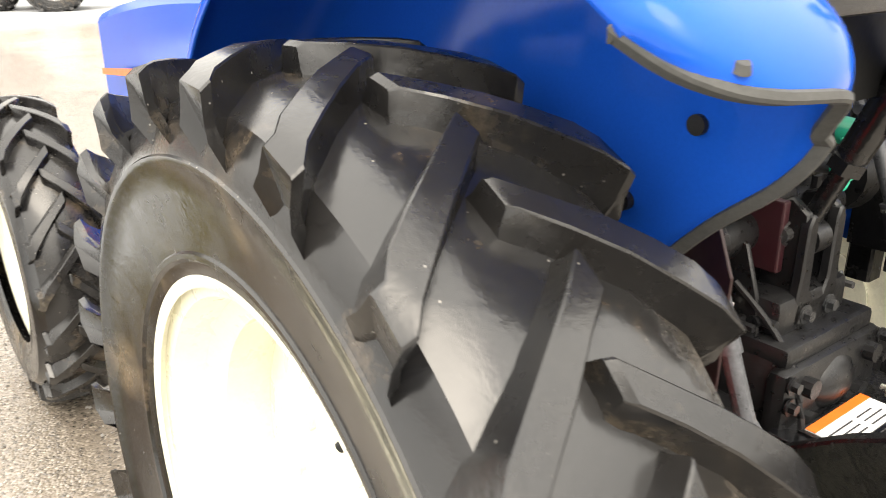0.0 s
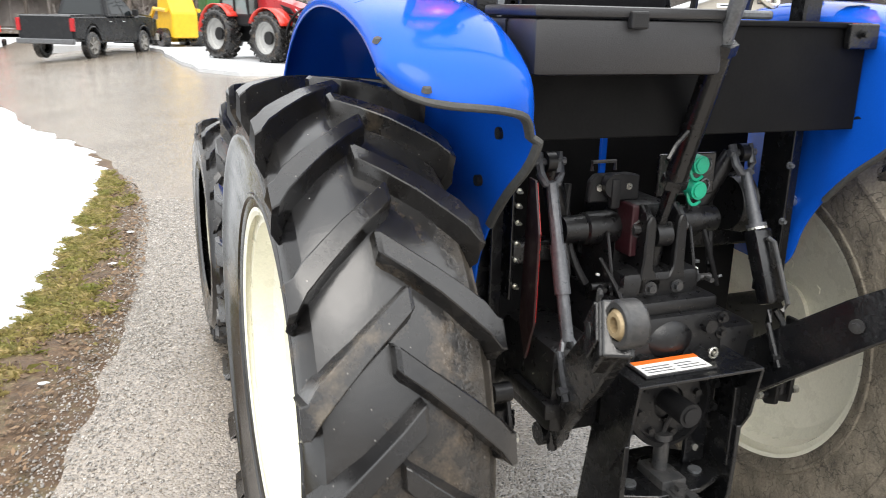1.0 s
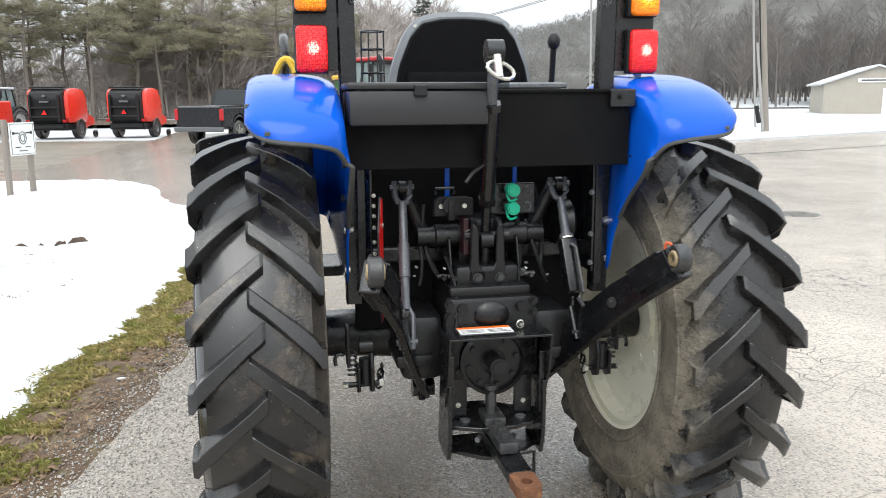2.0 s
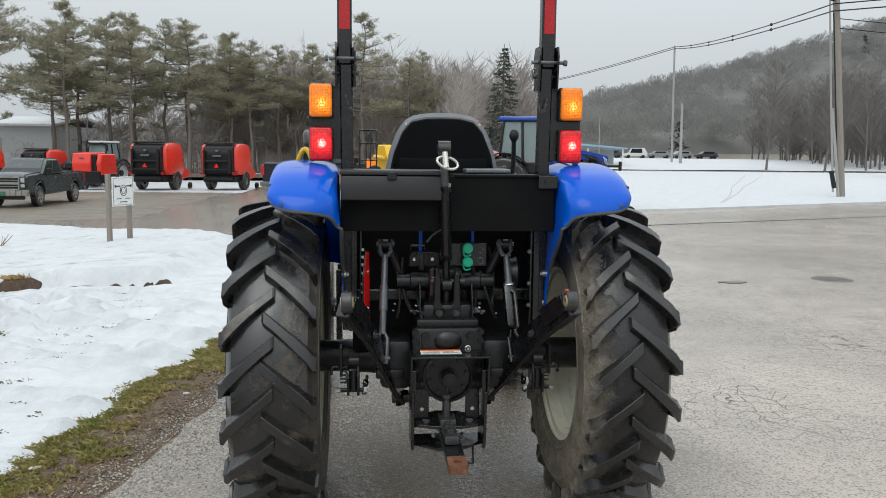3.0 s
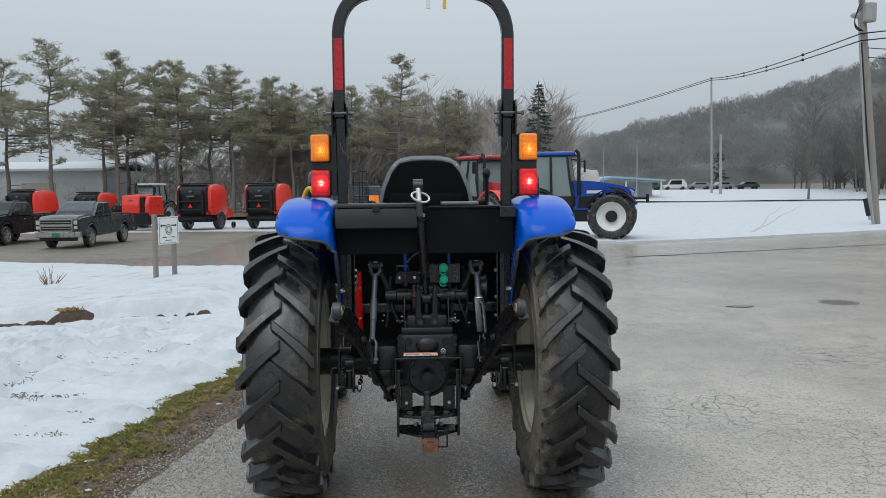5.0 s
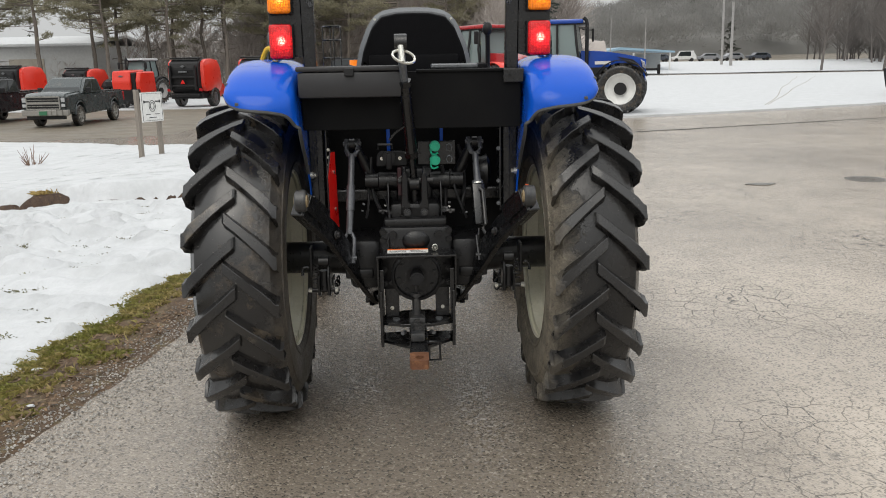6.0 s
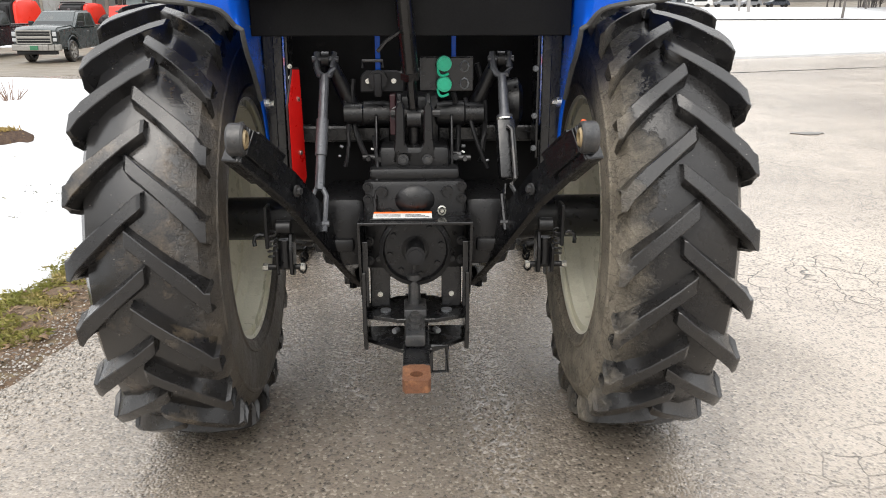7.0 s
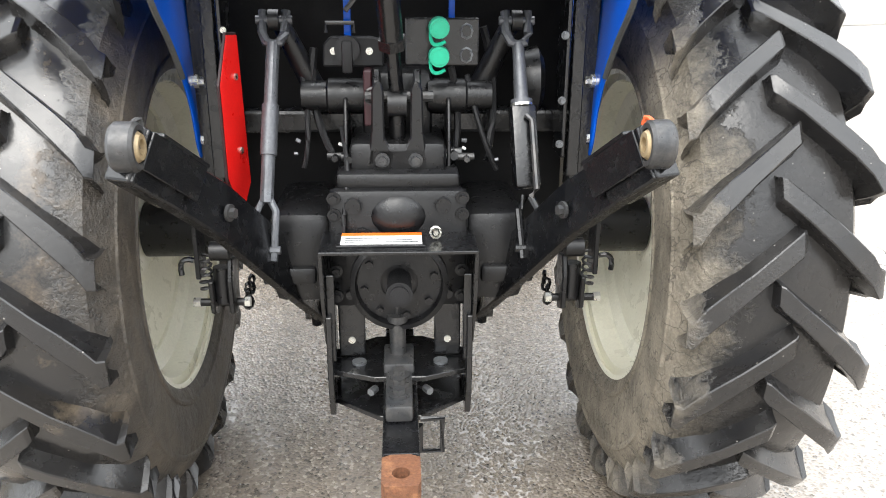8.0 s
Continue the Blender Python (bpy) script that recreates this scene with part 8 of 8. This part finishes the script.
HILLHAZE_PINE = material("far_conifer_haze_grey", (0.13, 0.138, 0.12), 0.95, second=(0.11, 0.12, 0.105), scale=0.05, amount=0.8)


class Soup:
    """Loose triangles and thin cones, gathered into one mesh."""

    def __init__(self):
        self.v, self.f = [], []

    def cone(self, a, b, r0, r1, n=4):
        a, b = Vector(a), Vector(b)
        d = (b - a).normalized()
        s = d.cross(Vector((0.3, 0.2, 0.9)))
        if s.length < 0.05:
            s = d.cross(Vector((1, 0, 0)))
        s.normalize()
        u = s.cross(d)
        o = len(self.v)
        for p, r in ((a, r0), (b, r1)):
            for j in range(n):
                t = 2 * math.pi * j / n
                self.v.append(tuple(p + s * (r * math.cos(t)) + u * (r * math.sin(t))))
        for j in range(n):
            self.f.append((o + j, o + (j + 1) % n, o + n + (j + 1) % n, o + n + j))

    def tri(self, a, b, c):
        o = len(self.v)
        self.v += [tuple(a), tuple(b), tuple(c)]
        self.f.append((o, o + 1, o + 2))

    def mesh(self, name, mat):
        me = bpy.data.meshes.new(name)
        me.from_pydata(self.v, [], self.f)
        me.materials.append(mat)
        return me


def pine_meshes(seed, h, crown_from, spread_r, tufts):
    r = random.Random(seed)
    wood, leaf = Soup(), Soup()
    pts = [Vector((0, 0, -0.3))]
    for i in range(1, 9):
        pts.append(Vector((r.uniform(-0.12, 0.12) * i * 0.4, r.uniform(-0.12, 0.12) * i * 0.4, h * i / 8)))
    for i in range(8):
        wood.cone(pts[i], pts[i + 1], 0.20 * (1 - i / 8.6), 0.20 * (1 - (i + 1) / 8.6), 8)

    def axis(z):
        i = min(7, int(z / h * 8))
        return pts[i].lerp(pts[i + 1], z / h * 8 - i)
    z = h * crown_from * 0.6
    while z < h * 0.985:
        k = z / h
        for _ in range(r.choice((1, 2, 2, 3)) if k > crown_from else 1):
            a = r.uniform(0, 6.283)
            shape = max(0.06, (1 - k) * 2.0) ** 0.72 if k > 0.5 else 0.95
            L = spread_r * shape * r.uniform(0.35, 1.0)
            if k < crown_from:
                L *= 0.45
            o = axis(z)
            up = r.uniform(-0.06, 0.26) + 1.1 * max(0, k - 0.62)
            d = Vector((math.cos(a), math.sin(a), up))
            e = o + d * L
            mid = o + d * L * 0.55 - Vector((0, 0, 0.04 * L))
            wood.cone(o, mid, 0.035 + 0.012 * L, 0.02, 4)
            wood.cone(mid, e, 0.02, 0.008, 3)
            if k < crown_from and r.random() < 0.85:
                continue
            for q in range(int(1 + tufts * (0.12 + 1.3 * L / spread_r))):
                t = 0.30 + 0.75 * r.random() ** 0.75
                c = o + d * L * t + Vector((r.gauss(0, 0.20), r.gauss(0, 0.20), r.gauss(0.05, 0.055) + 0.10 * t * t)) * (0.5 + 0.4 * L)
                for _b in range(9):
                    w = Vector((d.x * 0.7 + r.gauss(0, 0.8), d.y * 0.7 + r.gauss(0, 0.8), r.gauss(0.45, 0.5))).normalized()
                    s = w.cross(Vector((r.random(), r.random(), r.random()))).normalized() * 0.030
                    ln = r.uniform(0.16, 0.36)
                    c2 = c + Vector((r.gauss(0, 0.13), r.gauss(0, 0.13), r.gauss(0, 0.08)))
                    leaf.tri(c2 - s, c2 + s, c2 + w * ln)
        z += r.uniform(0.22, 0.46) * (1.0 if k > crown_from else 2.2)
    return wood.mesh("trunk", BARK), leaf.mesh("crown", NEEDLES)


PINES = [pine_meshes(40 + i, h, c, s, n) for i, (h, c, s, n) in enumerate(((13.9, 0.40, 4.4, 33), (13.0, 0.45, 4.1, 33), (14.8, 0.38, 4.8, 33), (12.2, 0.38, 4.2, 33), (13.4, 0.46, 4.3, 33)))]


def pine(x, y, k, scale, turn):
    t = thing("pine_tree", "tall white pine with a bare lower trunk and ragged crown", "tree", Matrix.Translation((x, y, -0.6)) @ pose(0, 0, 0, 0, 0, turn) @ Matrix.Scale(scale, 4), "row of pines")
    a, b = new("trunk", PINES[k][0]), new("crown", PINES[k][1])
    a.parent, b.parent = t, t


rp = random.Random(77)
for x, y, k, s in ((-28.9, 63.5, 0, 1.06), (-25.0, 70.5, 3, 1.1), (-20.6, 71.5, 2, 0.94), (-16.2, 73.0, 4, 1.04), (-12.6, 72.0, 2, 0.86), (-8.0, 71.0, 3, 0.95), (-26.2, 67.86, 1, 1.0), (-23.96, 64.59, 2, 0.95), (-22.0, 68.95, 4, 1.02), (-19.34, 65.68, 3, 1.08), (-17.59, 70.04, 0, 0.98), (-14.93, 66.77, 1, 0.98),
                   (-11.76, 68.95, 3, 1.0), (-9.9, 67.86, 4, 0.86), (-4.95, 70.04, 1, 0.90), (-2.47, 74.4, 3, 0.96), (-0.51, 66.77, 2, 0.95), (5.02, 72.22, 4, 0.86), (3.5, 68.95, 1, 0.82), (-33.85, 66.77, 3, 1.1),
                   (-37.56, 63.5, 2, 1.0), (-27.93, 76.58, 2, 0.95), (-7.24, 76.58, 0, 0.86), (7.18, 76.58, 3, 0.80), (-41.65, 68.95, 1, 1.05)):
    pine(x, y, k, s, rp.uniform(0, 360))

spr = thing("spruce_tree", "dark conical spruce behind the parked tractors", "tree", pose(11.6, 66.8, -0.1) @ Matrix.Diagonal((1.35, 1.35, 1.22, 1)))
wood, leaf = Soup(), Soup()
wood.cone((0, 0, -0.2), (0, 0, 9.2), 0.16, 0.02, 8)
rs = random.Random(3)
z = 0.8
while z < 9.1:
    L = 2.1 * (1 - z / 9.4) ** 0.85
    for _ in range(7):
        a = rs.uniform(0, 6.283)
        ll = L * rs.uniform(0.7, 1.1)
        d = Vector((math.cos(a), math.sin(a), -0.22))
        o = Vector((0, 0, z))
        wood.cone(o, o + d * ll, 0.02, 0.006, 3)
        for q in range(int(6 + 10 * ll)):
            c = o + d * ll * rs.uniform(0.2, 1.0) + Vector((rs.gauss(0, 0.07), rs.gauss(0, 0.07), rs.gauss(0, 0.05)))
            w = (d + Vector((rs.gauss(0, 0.6), rs.gauss(0, 0.6), rs.gauss(-0.1, 0.4)))).normalized()
            s = w.cross(Vector((rs.random(), rs.random(), rs.random()))).normalized() * 0.035
            leaf.tri(c - s, c + s, c + w * rs.uniform(0.15, 0.30))
    z += 0.26
a, b = new("trunk", wood.mesh("trunk", BARK)), new("crown", leaf.mesh("crown", SPRUCE))
a.parent, b.parent = spr, spr


def bare_tree(soup, r, x, y, z, h, twigs, thick, twig_w=0.012):
    """Adds a leafless tree: trunk, limbs and fine twigs."""
    top = Vector((x + r.uniform(-0.08, 0.08) * h, y + r.uniform(-0.08, 0.08) * h, z + h * 0.88))
    base = Vector((x, y, z - 0.3))
    soup.cone(base, base.lerp(top, 0.5), thick, thick * 0.5, 5)
    soup.cone(base.lerp(top, 0.5), top, thick * 0.5, thick * 0.08, 4)
    for _ in range(twigs):
        k = r.uniform(0.22, 0.97)
        o = base.lerp(top, k)
        a = r.uniform(0, 6.283)
        L = h * (0.14 + 0.20 * (1 - k)) * r.uniform(0.6, 1.3)
        d = Vector((math.cos(a), math.sin(a), r.uniform(0.5, 1.5))).normalized()
        e = o + d * L
        soup.cone(o, e, thick * 0.28 * (1.1 - k), thick * 0.06, 3)
        for _t in range(7):
            o2 = o.lerp(e, r.uniform(0.3, 1.0))
            d2 = (d + Vector((r.gauss(0, 0.5), r.gauss(0, 0.5), r.gauss(0.2, 0.3)))).normalized()
            s = d2.cross(Vector((r.random(), r.random(), r.random()))).normalized() * twig_w
            soup.tri(o2 - s, o2 + s, o2 + d2 * L * r.uniform(0.4, 0.8))


def woods(name, count, place, hmin, hmax, twigs, thick, mat, label, seed, twig_w=0.015):
    r = random.Random(seed)
    soup = Soup()
    for _ in range(count):
        x, y, z = place(r)
        bare_tree(soup, r, x, y, z, r.uniform(hmin, hmax), twigs, thick, twig_w)
    return tagged(new(name, soup.mesh(name, mat)), label, "woods", kind="stuff")


woods("bare_woods", 170, lambda r: (r.uniform(-26, 17), r.uniform(72, 92), -0.4), 5.5, 9.5, 34, 0.09, HAZEBARK, "dense leafless grey-brown woods behind the pines", 5, 0.03)
woods("tall_bare_woods", 150, lambda r: (r.uniform(-15, 15), r.uniform(72, 82), -0.4), 8.0, 12.5, 60, 0.10, HAZEBARK, "tall leafless grey-brown woods behind the pines", 17, 0.03)
woods("thicket", 170, lambda r: (r.uniform(-50, 13), r.uniform(71, 80), -0.5), 1.5, 4.0, 18, 0.035, HAZEBARK, "leafless brushwood at the edge of the woods", 6, 0.02)
woods("field_edge_trees", 300, lambda r: (r.uniform(63, 130), r.uniform(94, 128), 0), 7.0, 15.5, 60, 0.15, EDGEBARK, "leafless trees along the far edge of the snow field", 8)
for x, y, h_ in ((49.5, 94, 13.9), (8.9, 69, 9.9), (7.0, 66, 8.8), (56, 92, 12.9)):
    r_ = random.Random(int(x * 10))
    so = Soup()
    bare_tree(so, r_, 0, 0, 0, h_, 150, 0.17)
    tagged(new("bare_tree", so.mesh("bare_tree", EDGEBARK if x > 40 else HAZEBARK)), "tall leafless tree with a spreading crown of fine twigs", "tree").matrix_basis = pose(x, y, 0)


def hill_z(x, y):
    up = smoothstep(y - 0.10 * x, 138, 240)
    return (2.5 + min(54, 0.275 * max(0, x - 40))) * up + 3 * wave(x, y, 0.012) * up


# ground kept to the haze-greyed tone of the hill trees
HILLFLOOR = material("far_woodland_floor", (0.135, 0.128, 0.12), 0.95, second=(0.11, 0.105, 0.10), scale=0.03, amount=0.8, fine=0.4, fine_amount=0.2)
hill = sheet("hill", [float(v) for v in np.arange(-260, 520, 12)], [float(v) for v in np.arange(138, 520, 10)], lambda x, y: hill_z(x, y) - 0.15, HILLFLOOR)
tagged(hill, "wooded hill greyed to look misty", "hill", kind="structure")


def hill_place(r):
    x = r.uniform(-150, 420)
    y = 140 + 0.10 * max(0, x) + 150 * r.random() ** 1.3
    return x, y, hill_z(x, y)


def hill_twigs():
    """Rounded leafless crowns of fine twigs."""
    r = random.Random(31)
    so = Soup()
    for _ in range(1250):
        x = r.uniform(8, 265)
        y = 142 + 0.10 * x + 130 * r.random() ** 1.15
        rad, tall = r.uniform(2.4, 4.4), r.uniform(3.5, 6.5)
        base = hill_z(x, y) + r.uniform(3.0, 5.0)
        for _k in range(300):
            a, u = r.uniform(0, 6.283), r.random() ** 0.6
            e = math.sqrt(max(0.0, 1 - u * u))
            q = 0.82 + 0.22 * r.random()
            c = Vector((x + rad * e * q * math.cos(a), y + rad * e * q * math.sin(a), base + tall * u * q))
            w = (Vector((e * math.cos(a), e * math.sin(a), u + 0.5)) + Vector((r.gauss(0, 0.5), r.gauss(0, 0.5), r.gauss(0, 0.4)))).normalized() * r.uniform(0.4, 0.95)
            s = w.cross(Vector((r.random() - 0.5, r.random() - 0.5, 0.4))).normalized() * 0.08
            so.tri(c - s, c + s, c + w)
    return tagged(new("hill_twigs", so.mesh("hill_twigs", HILLHAZE_BARK)), "leafless treetops covering a hillside, greyed to look misty", "woods", kind="stuff")


hill_twigs()


def hill_conifers():
    r = random.Random(15)
    so = Soup()
    for _ in range(24):
        x, y, z = hill_place(r)
        h_ = r.uniform(7, 13)
        for _b in range(70):
            k = r.random() ** 0.8
            a = r.uniform(0, 6.283)
            c = Vector((x, y, z + h_ * (0.15 + 0.85 * k))) + Vector((math.cos(a), math.sin(a), -0.2)) * (2.4 * (1 - k) * r.random())
            w = Vector((r.gauss(0, 1), r.gauss(0, 1), r.gauss(0.1, 0.5))).normalized() * r.uniform(0.8, 1.6)
            s = w.cross(Vector((r.random(), r.random(), 1))).normalized() * 0.28
            so.tri(c - s, c + s, c + w)
    return tagged(new("hill_conifers", so.mesh("hill_conifers", HILLHAZE_PINE)), "dark conifers scattered over the hill, greyed to look misty", "woods", kind="stuff")


hill_conifers()


def canopy(name, xs, ys, base, height, mat, label, seed, crown=0.16):
    """A dense far canopy: crowns crowd into one uneven surface."""
    def z_of(x, y):
        d_ = noise.voronoi(Vector((x * crown, y * crown, seed)))[0][0]
        h_ = height * (0.66 + 0.22 * max(0.0, 1 - 1.4 * d_ * d_) + 0.14 * wave(x, y, 0.06, seed) + 0.07 * wave(x, y, 1.1, seed + 5))
        return base(x, y) + h_
    return tagged(sheet(name, xs, ys, z_of, mat, smooth=True), label, "woods", kind="stuff")


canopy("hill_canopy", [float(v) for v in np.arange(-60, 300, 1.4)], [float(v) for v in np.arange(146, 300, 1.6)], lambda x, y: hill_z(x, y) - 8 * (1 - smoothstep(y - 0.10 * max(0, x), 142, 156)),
       6.5, HILLHAZE_BARK, "crowns of the hillside woods, greyed to look misty", 3.0)
canopy("woods_canopy", [float(v) for v in np.arange(-15, 20, 0.6)], [float(v) for v in np.arange(73, 106, 0.6)], lambda x, y: -0.5 - 9 * (1 - smoothstep(y, 72, 80)) - 5 * smoothstep(x, 6, 20) - 9 * (1 - smoothstep(x, -15, -10)), 11.0, HAZEBARK,
       "dense brown-grey crowns of the woods behind the pines", 7.0)
# unseen woodland, added to close the place behind and beside the camera
def ring_place(r):
    a = r.uniform(2.75, 5.9)
    d = r.uniform(55, 90)
    return d * math.cos(a), d * math.sin(a), -0.2


woods("woods_behind", 150, ring_place, 7, 12, 24, 0.2, HAZEBARK, "unseen leafless woods added around the yard", 13)
